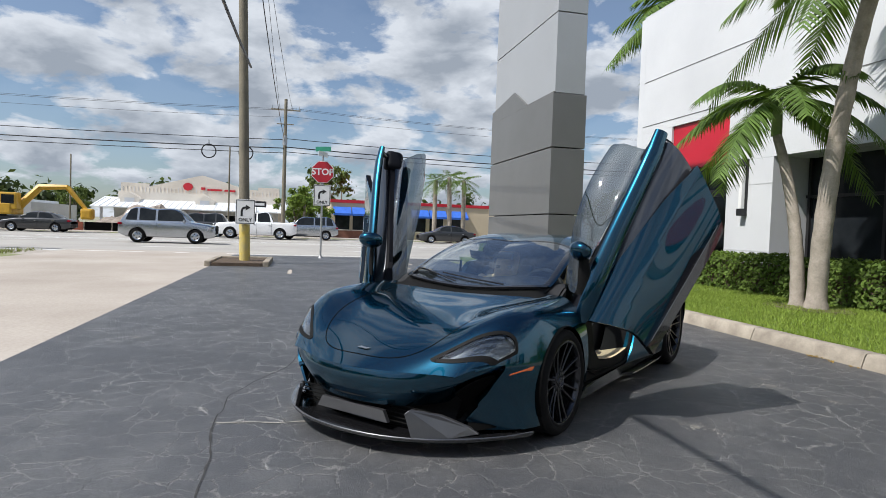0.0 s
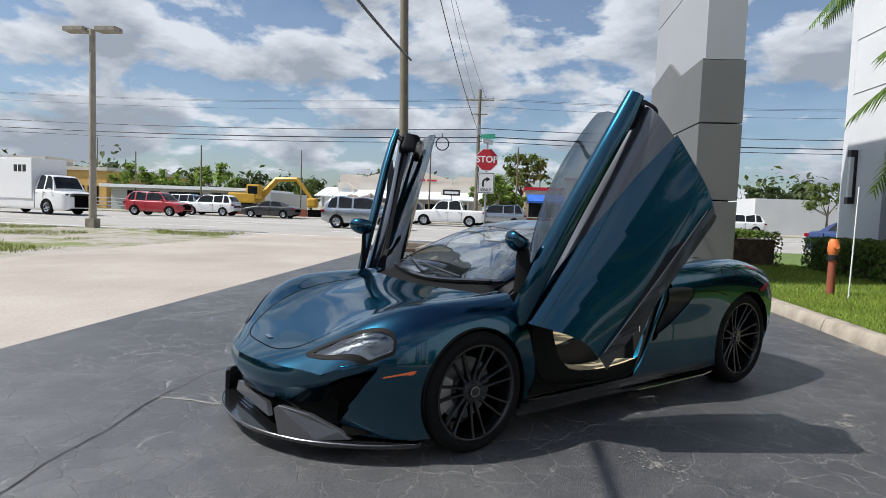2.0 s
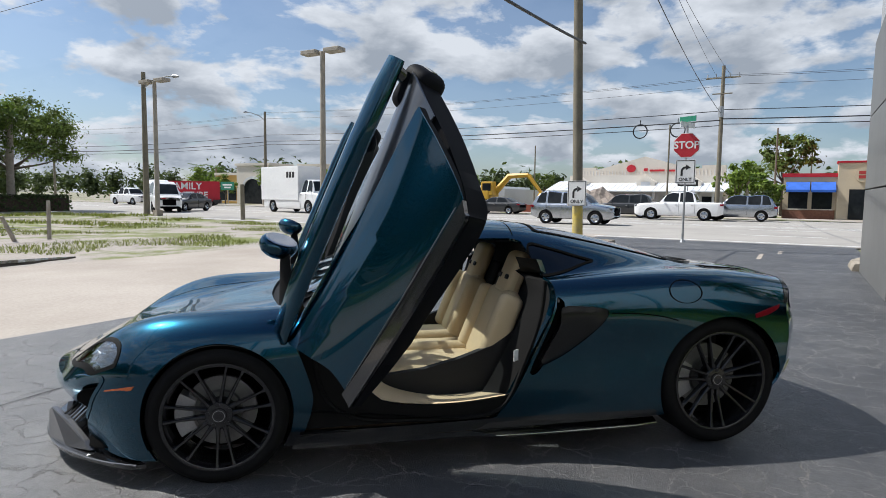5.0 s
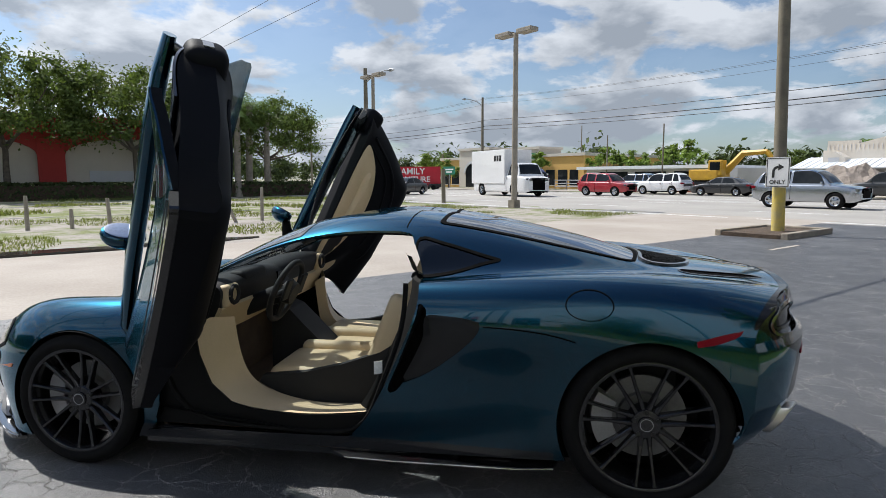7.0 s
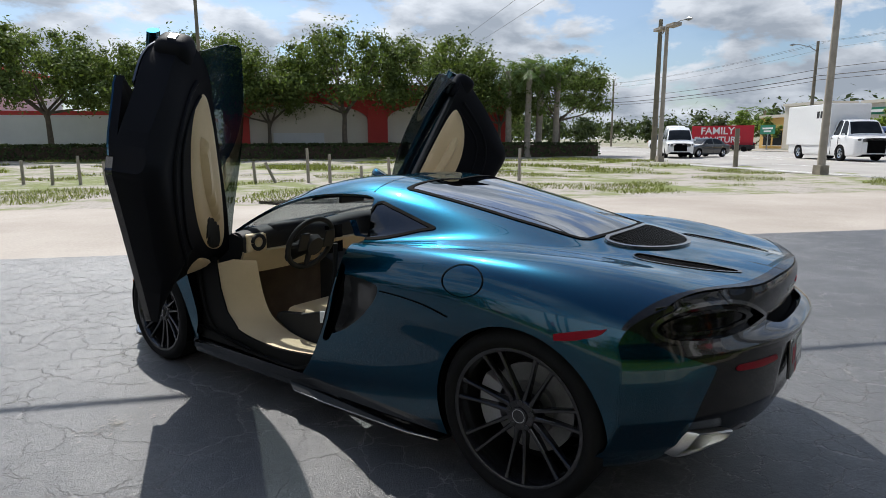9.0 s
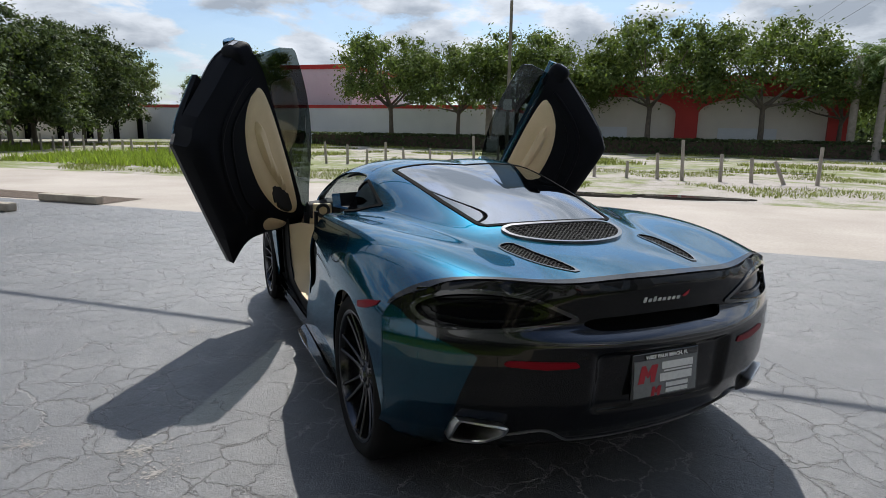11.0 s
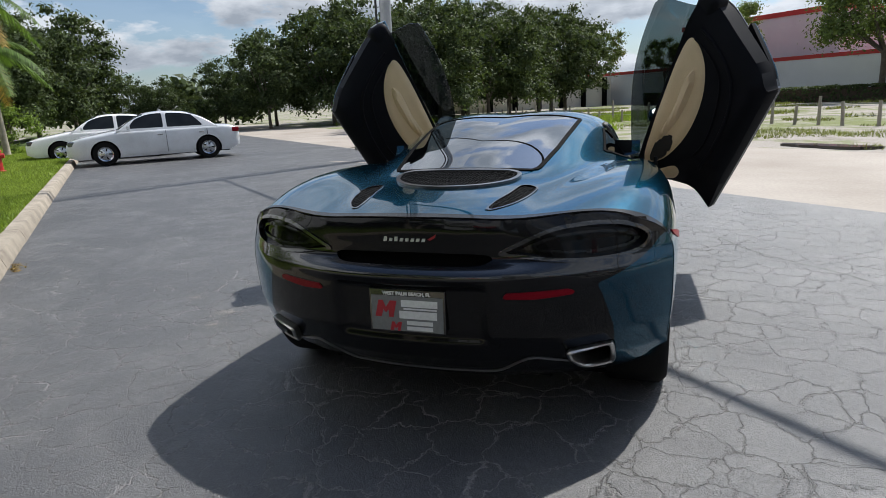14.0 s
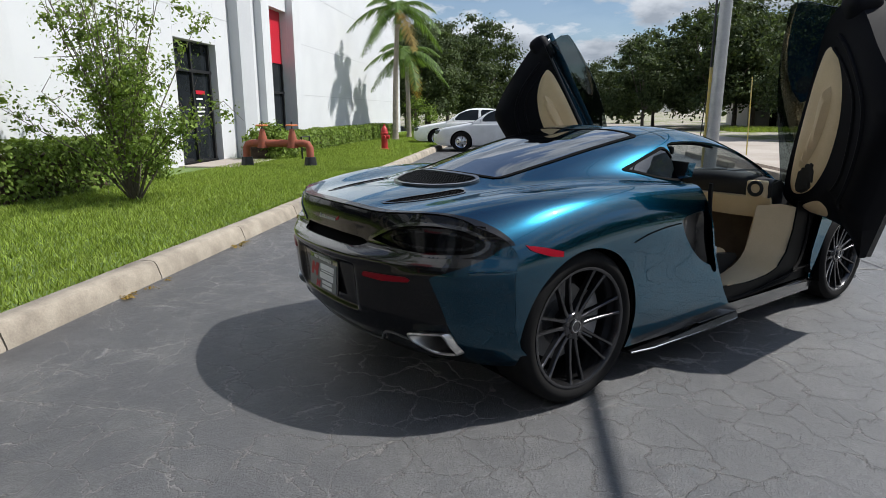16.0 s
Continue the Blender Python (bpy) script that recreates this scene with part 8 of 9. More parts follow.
def seat(x0):
    s_ = part("seat", soft_box(x0 - 0.21, x0 + 0.21, -0.52, 0.08, 0.26, 0.415, 0.05), TAN, CAR, "tan leather bucket seat", smooth=True)
    for sg in (-1,) if x0 > 0 else (1,):
        part("seat_bolster", soft_box(x0 + sg * 0.20 - 0.045, x0 + sg * 0.20 + 0.045, -0.48, 0.08, 0.27, 0.455, 0.04), TAN, s_, smooth=True)
    back = pose(x0, 0.08, 0.37, 0, 0, 0) @ pose(0, 0, 0, -22)
    part("seat_back", soft_box(-0.19, 0.19, -0.055, 0.055, 0.0, 0.48, 0.05), TAN, s_, "", back, smooth=True)
    part("headrest", soft_box(-0.115, 0.115, -0.05, 0.05, 0.42, 0.72, 0.05), TAN, s_, "", back, smooth=True)
    for sg in (1, -1):
        part("back_bolster", soft_box(sg * 0.205 - 0.045, sg * 0.205 + 0.045, -0.10, 0.05, 0.02, 0.46, 0.042), TAN, s_, "", back, smooth=True)
        part("belt_slot", soft_box(sg * 0.06 - 0.022, sg * 0.06 + 0.022, -0.058, -0.045, 0.53, 0.56, 0.006), LEATHER, s_, "black belt slot", back)
    part("seat_shell", soft_box(-0.235, 0.235, 0.05, 0.085, -0.02, 0.62, 0.02), LEATHER, s_, "black seat shell", back, smooth=True)
    return s_


seat(0.36)
seat(-0.36)
# dashboard
rows_ = [[(0.0, -1.0, 0.755), (0.35, -0.99, 0.755), (0.70, -0.94, 0.755)], [(0.0, -0.86, 0.825), (0.35, -0.84, 0.85), (0.70, -0.80, 0.825)], [(0.0, -0.69, 0.81), (0.35, -0.66, 0.83), (0.72, -0.68, 0.805)], [(0.0, -0.67, 0.72), (0.35, -0.68, 0.72), (0.72, -0.69, 0.72)], [(0.0, -0.73, 0.60), (0.35, -0.75, 0.58), (0.72, -0.76, 0.58)]]
rows_ = [[(x, y, z + 0.035) for x, y, z in r] for r in rows_]
strip_mesh("dashboard", rows_[:4], LEATHER, "black leather dashboard", thick=0.02)
strip_mesh("dash_lower", rows_[3:], TAN, "tan lower dashboard", thick=0.02)
for sgn in (1, -1):
    part("dash_end", prism(bmesh.new(), [(-0.96, 0.60), (-0.74, 0.61), (-0.68, 0.73), (-0.68, 0.835), (-0.80, 0.86), (-0.94, 0.78)], *sorted((sgn * 0.70, sgn * 0.715)), "X"), LEATHER, CAR)
    part("vent_pod", soft_box(*sorted((sgn * 0.56, sgn * 0.70)), -0.72, -0.655, 0.745, 0.86, 0.02), TAN, CAR, "tan vent pod", smooth=True)
    pts = [(sgn * 0.63 + 0.042 * math.cos(t), -0.65, 0.808 + 0.042 * math.sin(t)) for t in np.linspace(0, 2 * math.pi, 22)]
    part("air_vent", tube(bmesh.new(), pts, 0.012, 6, False), LEATHER, CAR, "round black air vent", smooth=True)
    part("vent_core", turned(bmesh.new(), [(-0.662, 0.0), (-0.656, 0.034), (-0.665, 0.04)], 18, "Y"), DARK, CAR, m=Matrix.Translation((sgn * 0.63, 0, 0.808)))
part("console", prism(bmesh.new(), [(-0.70, 0.15), (-0.69, 0.66), (-0.58, 0.62), (-0.36, 0.40), (0.22, 0.38), (0.25, 0.15)], -0.115, 0.115, "X"), LEATHER, CAR, "black centre console")
part("console_edge", soft_box(-0.13, 0.13, -0.36, 0.22, 0.375, 0.41, 0.015), TAN, CAR, "tan console edge", smooth=True)
boxed("screen", -0.075, 0.075, -0.675, -0.663, 0.65, 0.84, LENSK, CAR, "dark centre screen")
# steering wheel
sw = part("steering_wheel", tube(bmesh.new(), [(0.175 * math.cos(t), 0.168 * math.sin(t), 0) for t in np.linspace(0, 2 * math.pi, 40)], 0.0165, 10, False), LEATHER, CAR, "black leather steering wheel", pose(0.36, -0.49, 0.782, 68, 0, 0), smooth=True)
part("wheel_boss", turned(bmesh.new(), [(-0.05, 0.0), (-0.05, 0.06), (-0.01, 0.07), (0.012, 0.055), (0.016, 0.0)], 24, "Z"), LEATHER, sw, smooth=True)
for a0 in (0, 180, 270):
    bar("wheel_spoke", [(0.05 * math.cos(radians(a0)), 0.05 * math.sin(radians(a0)), -0.005), (0.17 * math.cos(radians(a0)), 0.165 * math.sin(radians(a0)), 0)], [0.02, 0.014], LEATHER, sw, sides=8)
part("boss_badge", turned(bmesh.new(), [(0.017, 0.0), (0.0175, 0.018)], 16, "Z"), CHROME, sw)
for sg in (1, -1):
    part("paddle", soft_box(sg * 0.10 - 0.035, sg * 0.10 + 0.035, -0.02, 0.10, -0.045, -0.03, 0.006), LEATHER, sw)
bar("steering_column", [(0.36, -0.51, 0.775), (0.36, -0.74, 0.68)], 0.05, LEATHER, CAR, sides=10)
part("instrument_hood", soft_box(0.22, 0.50, -0.76, -0.66, 0.83, 0.905, 0.03), LEATHER, CAR, "black instrument hood", smooth=True)
# rear-view mirror and wipers
part("cabin_mirror", soft_box(-0.11, 0.11, -0.50, -0.47, 1.01, 1.065, 0.012), LEATHER, CAR, "black cabin mirror", smooth=True)


def screen_pt(x, y, up=0.012):
    return (x, y, on_skin(x, y) + up)


for x0, x1, y0, y1 in ((0.30, -0.28, -0.985, -0.90), (-0.10, -0.56, -0.995, -0.84)):
    pts = [screen_pt(x0 + (x1 - x0) * t, y0 + (y1 - y0) * t, 0.016) for t in np.linspace(0, 1, 10)]
    bar("wiper_arm", pts, 0.007, CARBLACK, CAR, "black wiper arm", sides=6)
pts = [screen_pt(x, -1.035 + 0.30 * x * x, 0.004) for x in np.linspace(-0.55, 0.55, 24)]
bar("cowl_strip", pts, 0.014, CARBLACK, CAR, "black cowl strip", sides=6)

# ---- plants ----
RNG = np.random.default_rng(7)


def leaf_cloud(centres, radii, count, size, flat=0.75, seed=1):
    """Many small folded leaves scattered through clumps: returns points and faces."""
    rng = np.random.default_rng(seed)
    centres, radii = np.array(centres), np.array(radii)
    pick = rng.choice(len(centres), count, p=radii ** 2 / (radii ** 2).sum())
    d_ = rng.normal(size=(count, 3))
    d_ /= np.linalg.norm(d_, axis=1, keepdims=True)
    p = centres[pick] + d_ * (radii[pick] * np.minimum(np.abs(rng.normal(0.0, 0.75, count)), 1.7))[:, None] * np.array([1, 1, flat])
    n_ = d_ + rng.normal(scale=0.55, size=(count, 3)) + np.array([0, 0, 0.35])
    n_ /= np.linalg.norm(n_, axis=1, keepdims=True)
    a = np.cross(n_, rng.normal(size=(count, 3)))
    a /= np.linalg.norm(a, axis=1, keepdims=True)
    b = np.cross(n_, a)
    s = (size * rng.uniform(0.6, 1.3, count))[:, None]
    v = np.stack([p - a * s, p + b * s * 0.5 + n_ * s * 0.12, p + a * s, p - b * s * 0.5 + n_ * s * 0.12], axis=1).reshape(-1, 3)
    f = np.arange(count * 4).reshape(-1, 4)
    return v, f


def fast_mesh(name, v, f):
    me = bpy.data.meshes.new(name)
    k = f.shape[1]
    me.vertices.add(len(v))
    me.vertices.foreach_set("co", np.asarray(v, np.float32).ravel())
    me.loops.add(f.size)
    me.loops.foreach_set("vertex_index", f.astype(np.int32).ravel())
    me.polygons.add(len(f))
    me.polygons.foreach_set("loop_start", np.arange(0, f.size, k, dtype=np.int32))
    me.update(calc_edges=True)
    return me


def broad_tree(name, label, h, spread, trunk_h, leaves, size, seed, leaf=LEAF, trunk_r=0.16, clumps=34, low=0.32, fat=(0.13, 0.27)):
    """Tapered trunk, bent limbs and a crown of clumps with gaps."""
    rng = np.random.default_rng(seed)
    t = thing(name, label, "tree")
    bm = bmesh.new()
    tube(bm, [(0, 0, -0.1), (0.04, 0.02, trunk_h * 0.5), (0.0, 0.06, trunk_h)], [trunk_r * 1.25, trunk_r, trunk_r * 0.8], 9)
    cs, rs = [], []
    for k in range(clumps):
        a, rr = rng.uniform(0, 2 * math.pi), spread * math.sqrt(rng.uniform(0.02, 1.0))
        dome = math.sqrt(max(0.0, 1 - (rr / (spread * 1.08)) ** 2))
        lo = h * low + (trunk_h - h * low) * 0.4
        z = lo + (h - lo) * (rng.uniform(0.15, 0.92) * (0.35 + 0.65 * dome)) + 0.15
        cs.append((rr * math.cos(a), rr * math.sin(a), z))
        rs.append(spread * rng.uniform(*fat))
    for k in range(7):
        c = Vector(cs[k * 3 % len(cs)])
        base = Vector((0.0, 0.04, trunk_h * rng.uniform(0.75, 1.0)))
        mid = base.lerp(c, 0.5) + Vector((rng.uniform(-0.2, 0.2), rng.uniform(-0.2, 0.2), -0.1)) * spread * 0.3
        tube(bm, [base, mid, c], [trunk_r * 0.6, trunk_r * 0.35, trunk_r * 0.12], 6)
    part("trunk", bm, BARK, t, "", smooth=True)
    v, f = leaf_cloud(cs, rs, leaves, size, 0.72, seed)
    mesh_ob("crown", fast_mesh("crown", v, f), leaf, t)
    return t


def planted(src, places, group):
    """Copies of a tree at places (s, n, scale, turn), the first one being the tree itself."""
    for k, (s, n, sc, turn) in enumerate(places):
        m = LOT @ Matrix.Translation((s, n, 0)) @ Matrix.Rotation(turn, 4, "Z") @ Matrix.Scale(sc, 4)
        if k == 0:
            src.matrix_basis = m
            tagged(src, group=group)
        else:
            ob = copy_thing(src, Matrix.Identity(4))
            ob.matrix_basis = m


oak = broad_tree("oak_tree", "round-crowned green shade tree in the sandy lot", 9.2, 4.2, 3.2, 21000, 0.125, 3, LEAF, 0.17, 95, 0.30, (0.10, 0.30))
planted(oak, [(-0.6, -47.0, 1.18, 0.3), (5.6, -49.5, 0.95, 2.1), (-8.6, -47.5, 1.18, 4.0), (14.8, -46.5, 1.0, 1.1), (21.0, -46.5, 1.14, 5.1), (9.9, -47, 1.14, 2.9), (-18.6, -46.5, 0.98, 3.6), (-13.9, -48.5, 0.92, 1.7)], "shade trees")
thin = broad_tree("shade_tree", "tall thin-crowned tree before the warehouse", 10.5, 2.9, 4.6, 11000, 0.13, 9, LEAF, 0.13, 60, 0.42)
planted(thin, [(38.3, -52, 1.0, 0.2), (57, -53, 0.98, 1.9), (47, -53.5, 0.75, 4.4), (43, -54, 0.7, 2.0)], "thin trees")
dark = broad_tree("wood_tree", "tall dark green tree at the edge of a grove", 11.0, 4.4, 2.2, 24000, 0.17, 21, LEAFD, 0.17, 120, 0.02, (0.11, 0.28))
places = []


def skyline(s, n):
    """Height of the grove's outline, by the direction in which it lies from the car."""
    d_ = math.hypot(s + 3.7, n - 2)
    k = np.interp((n - 2) / (s + 3.7), [-0.75, -0.5, -0.32, -0.25, -0.21, -0.16, -0.10, -0.02, 0.05, 0.15, 0.25], [0.125, 0.155, 0.155, 0.135, 0.10, 0.076, 0.05, 0.055, 0.15, 0.125, 0.14])
    return float((1.3 + d_ * k) / 11.0 * RNG.uniform(1.0, 1.16))


for k in range(16):
    s_, n_ = 44 + 12 * RNG.uniform(), -31 + k * 2.9 + RNG.uniform(-1, 1)
    places.append((s_, n_, skyline(s_, n_), RNG.uniform(0, 6)))
for k in range(6):
    s_, n_ = 38.5 + k * 3.2 + RNG.uniform(-1, 1), 8.0 + RNG.uniform(-1.0, 3.0)
    places.append((s_, n_, skyline(s_, n_), RNG.uniform(0, 6)))
for k in range(8):
    s_, n_ = 27.5 + k * 2.6, -13 - k * 3.6 + RNG.uniform(-1.5, 1.5)
    places.append((s_, n_, skyline(s_, n_), RNG.uniform(0, 6)))
planted(dark, places, "grove trees")
pale = broad_tree("street_tree", "small pale green street tree across the road", 5.2, 2.2, 1.8, 2600, 0.22, 31, LEAFY, 0.1, 20)
planted(pale, [(-58, -76, 1.0, 0), (-57, -70, 0.8, 1), (-57.5, -61, 0.95, 2), (-57, -52, 0.9, 3), (-62, -45, 1.0, 4), (-63, -41, 0.9, 5), (-66, -36, 1.1, 1), (-54, -2.5, 0.9, 2), (-53, -0.5, 0.7, 0)], "street trees")
tall = broad_tree("street_tree", "tall leafy tree behind the diner", 9.0, 3.0, 4.0, 3200, 0.26, 41, LEAF, 0.16, 26, 0.4)
planted(tall, [(-66, 0.5, 0.95, 0), (-75, -44, 0.7, 1), (-80, -30, 0.6, 3), (-62, 36, 0.8, 3), (-58, 44, 0.85, 2), (-60, 52, 0.9, 4), (-56, 29, 0.6, 5), (-60, 62, 0.9, 1)], "street trees")

# far belts of trees on the horizon
def tree_belt(name, s0, s1, n0, n1, h, count, seed, leaf=LEAFD):
    rng = np.random.default_rng(seed)
    k = int(max(abs(s1 - s0), abs(n1 - n0)) / 2.2)
    t = rng.uniform(0, 1, k)
    cs = np.stack([s0 + (s1 - s0) * t + rng.uniform(-2, 2, k), n0 + (n1 - n0) * t + rng.uniform(-2, 2, k), h * rng.uniform(0.25, 0.85, k)], axis=1)
    v, f = leaf_cloud(cs, h * rng.uniform(0.18, 0.4, k), count, 0.55, 0.9, seed)
    return tagged(mesh_ob(name, fast_mesh(name, v, f), leaf, m=LOT), "belt of dark trees on the horizon", "trees", kind="stuff")


tree_belt("far_trees", -95, -80, -230, -60, 7.5, 12000, 51)
tree_belt("far_trees", -92, -95, -70, 20, 5.5, 8000, 52)
tree_belt("far_trees", -85, -80, 20, 200, 7, 9000, 53)
tree_belt("far_trees", -75, -24, -170, -110, 8, 9000, 54)
tree_belt("far_trees", -30, 30, -92, -88, 6, 6000, 55, LEAF)
tree_belt("far_trees", 66, 70, -60, 30, 4.5, 7000, 56)


def palm(name, label, h, lean, fronds, length, seed, trunk=(0.13, 0.09), shaft=True, fan=False, orange=1, detail=26):
    """Ringed trunk, green crownshaft and arching fronds of many leaflets."""
    rng = np.random.default_rng(seed)
    t = thing(name, label, "palm tree")
    n_ = 22
    pts, rad = [], []
    for k in range(n_ + 1):
        q = k / n_
        pts.append((lean[0] * q * q, lean[1] * q * q, -0.05 + h * q))
        rad.append((trunk[0] * 1.5 if k == 0 else trunk[0] * (1.0 - 0.0 * q) + (trunk[1] - trunk[0]) * q) * (1.05 if k % 2 else 0.98))
    bar("trunk", pts, rad, PALMBARK, t, sides=14)
    top = Vector(pts[-1])
    if shaft:
        bar("crownshaft", [top - Vector((0, 0, 0.05)), top + Vector((0, 0, 0.35)), top + Vector((0, 0, 0.8))], [trunk[1] * 1.25, trunk[1] * 1.1, 0.04], CROWNSHAFT, t, sides=12)
        top = top + Vector((0, 0, 0.6))
    for k in range(fronds):
        az = 2 * math.pi * (k * 0.382) + rng.uniform(-0.2, 0.2)
        lift = (1.15 - 1.5 * (k / max(1, fronds - 1))) if not fan else rng.uniform(-0.7, 1.2)
        ln_ = length * rng.uniform(0.85, 1.1)
        verts, faces = [], []
        d_ = Vector((math.cos(az), math.sin(az), 0))
        sd = Vector((-d_.y, d_.x, 0))
        prev = None
        line = []
        for q in np.linspace(0, 1, detail + 1):
            drop = 0.75 * q * q * ln_ * (1.0 if not fan else 0.5)
            line.append(top + d_ * ln_ * q * math.cos(lift * 0.6) + Vector((0, 0, ln_ * q * math.sin(lift) * 0.85 - drop)))
        for i, p in enumerate(line):
            w = 0.016 * (1 - i / len(line)) + 0.004
            o = len(verts)
            verts += [p - sd * w, p + sd * w]
            if i:
                faces.append((o - 2, o - 1, o + 1, o))
        for i in range(2, detail):
            q = i / detail
            tang = (line[min(i + 1, detail)] - line[i - 1]).normalized()
            w = ln_ * 0.30 * math.sin(math.pi * min(1.0, q * 0.85 + 0.12)) ** 0.7 * rng.uniform(0.85, 1.1)
            for sg in (1, -1):
                for off in (0.0, 0.5):
                    b = line[i].lerp(line[min(i + 1, detail)], off)
                    tip = b + sd * sg * w * 0.75 + tang * w * 0.55 + Vector((0, 0, -0.38 * w * (1 + rng.uniform(-0.3, 0.6))))
                    mid = b.lerp(tip, 0.5) + Vector((0, 0, 0.06 * w))
                    bw = tang * 0.022 * (length / 1.8)
                    o = len(verts)
                    verts += [b - bw, b + bw, mid + bw * 0.9, mid - bw * 0.9, tip]
                    faces += [(o, o + 1, o + 2, o + 3), (o + 3, o + 2, o + 4)]
        raw("frond", verts, faces, FRONDO if (not fan and k >= fronds - orange) else FROND, t)
    return t


p1 = palm("palm_tree", "slim palm with arching green fronds", 3.1, (-0.72, 0.05), 13, 2.0, 5, (0.12, 0.075), orange=0)
p1.matrix_basis = LOT @ Matrix.Translation((-3.62, 6.28, 0.1))
p2 = palm("palm_tree", "taller grey-trunked palm leaning beside its twin", 5.1, (0.58, 0.15), 14, 2.2, 6, (0.15, 0.11))
p2.matrix_basis = LOT @ Matrix.Translation((-3.25, 6.3, 0.1))
p3 = palm("palm_tree", "palm with golden and green fronds by the white wall", 4.9, (-0.1, -0.2), 13, 2.0, 8, (0.13, 0.09), orange=1)
p3.matrix_basis = LOT @ Matrix.Translation((22.3, 6.1, 0.1))
p4 = palm("palm_tree", "bushy green palm by the white wall", 3.4, (0.2, 0.1), 14, 2.0, 9, (0.12, 0.09))
p4.matrix_basis = LOT @ Matrix.Translation((25.0, 6.0, 0.1))
p5 = palm("palm_tree", "tall palm behind the showroom with drooping fronds", 8.5, (0.0, 0.2), 20, 3.0, 12, (0.16, 0.11))
p5.matrix_basis = LOT @ Matrix.Translation((-13.6, 10.6, 0.0))
for s, n in ((-3.4, 6.27),):
    tagged(part("mulch_ring", prism(bmesh.new(), [(s + 0.75 * math.cos(t) * (1 + 0.1 * math.sin(5 * t)), n + 0.55 * math.sin(t)) for t in np.linspace(0, 2 * math.pi, 30)[:-1]], 0.10, 0.135, "Z"), SOIL, m=LOT), "ring of dark mulch round the palms", "mulch", kind="structure")
sab = palm("palm_tree", "short-crowned fan palm across the road", 4.6, (0.1, 0.1), 16, 1.5, 14, (0.17, 0.15), False, True, 0, 12)
planted(sab, [(-55.5, -60.5, 1.05, 0), (-53, -1.8, 0.75, 1), (-50, 10, 1.25, 2), (-49, 11.2, 1.3, 3), (-52, 13.3, 1.3, 5), (-15.2, -44.5, 1.5, 1), (-16.5, -45.5, 1.6, 2), (-17.8, -45, 1.45, 3), (-13.9, -45.5, 1.5, 4), (12.5, -48, 1.75, 1), (-70, -88, 1.3, 2), (-72, -95, 1.4, 0), (-78, -22, 1.15, 4), (-90, -26, 1.1, 4)], "fan palms")

# hedges: a clipped mass of leaves over a dark core
def hedge(name, label, s0, s1, n0, n1, h, density, size, seed, leaf=HEDGELEAF, base=0.1):
    t = thing(name, label, "hedge", LOT)
    boxed("core", s0 + 0.12, s1 - 0.12, n0 + 0.14, n1 - 0.14, base, base + h - 0.16, SOIL, t)
    rng = np.random.default_rng(seed)
    k = int((s1 - s0) * density)
    side_ = rng.choice(3, k, p=[0.45, 0.42, 0.13])
    x = rng.uniform(s0, s1, k)
    bump = np.array([0.07 * noise.noise((q * 1.3, seed, 0)) + 0.05 * noise.noise((q * 4, seed, 3)) for q in x])
    y = np.where(side_ == 0, n0 + rng.uniform(-0.05, 0.10, k), np.where(side_ == 1, rng.uniform(n0, n1, k), n1 - rng.uniform(-0.05, 0.1, k)))
    z = np.where(side_ == 1, base + h + bump + rng.uniform(-0.12, 0.05, k), base + rng.uniform(0.02, 1.0, k) * (h + bump))
    p = np.stack([x, y + bump * np.where(side_ == 0, -0.6, 0.3), z], axis=1)
    nrm = np.stack([rng.normal(size=k) * 0.6, np.where(side_ == 0, -1.0, np.where(side_ == 2, 1.0, 0.0)) + rng.normal(size=k) * 0.5, np.where(side_ == 1, 1.0, 0.4) + rng.normal(size=k) * 0.4], axis=1)
    nrm /= np.linalg.norm(nrm, axis=1, keepdims=True)
    a = np.cross(nrm, rng.normal(size=(k, 3)))
    a /= np.linalg.norm(a, axis=1, keepdims=True)
    b = np.cross(nrm, a)
    s = (size * rng.uniform(0.6, 1.3, k))[:, None]
    v = np.stack([p - a * s, p + b * s * 0.55, p + a * s, p - b * s * 0.55], axis=1).reshape(-1, 3)
    mesh_ob("leaves", fast_mesh("leaves", v, np.arange(k * 4).reshape(-1, 4)), leaf, t)
    return t


hedge("hedge", "clipped green hedge below the showroom windows", -11.5, 2.0, 7.1, 8.0, 0.78, 1500, 0.045, 61)
hedge("hedge", "clipped hedge with yellowish tips by the white wall", 2.2, 6.6, 7.2, 8.0, 0.8, 1500, 0.045, 62, LEAFY)
hedge("hedge", "low hedge with yellowish tips along the white wall", 11.0, 27.0, 7.1, 7.9, 0.62, 1100, 0.05, 63, LEAFY)
hedge("hedge", "long clipped hedge before the red store", -21.5, 28, -45.6, -44.3, 1.15, 330, 0.13, 64, LEAFD, -0.05)
hedge("hedge", "clipped hedge before the warehouse", 32, 46, -50.2, -49.0, 1.2, 330, 0.13, 65, LEAFD, -0.05)
hedge("hedge", "low hedge beside the diner", -54.5, -53.6, -3.6, 0.4, 1.0, 900, 0.12, 66, LEAFD, -0.05)
hedge("hedge", "low hedge beside the pylon", -19, -11.5, 5.2, 6.6, 0.85, 1200, 0.06, 67)

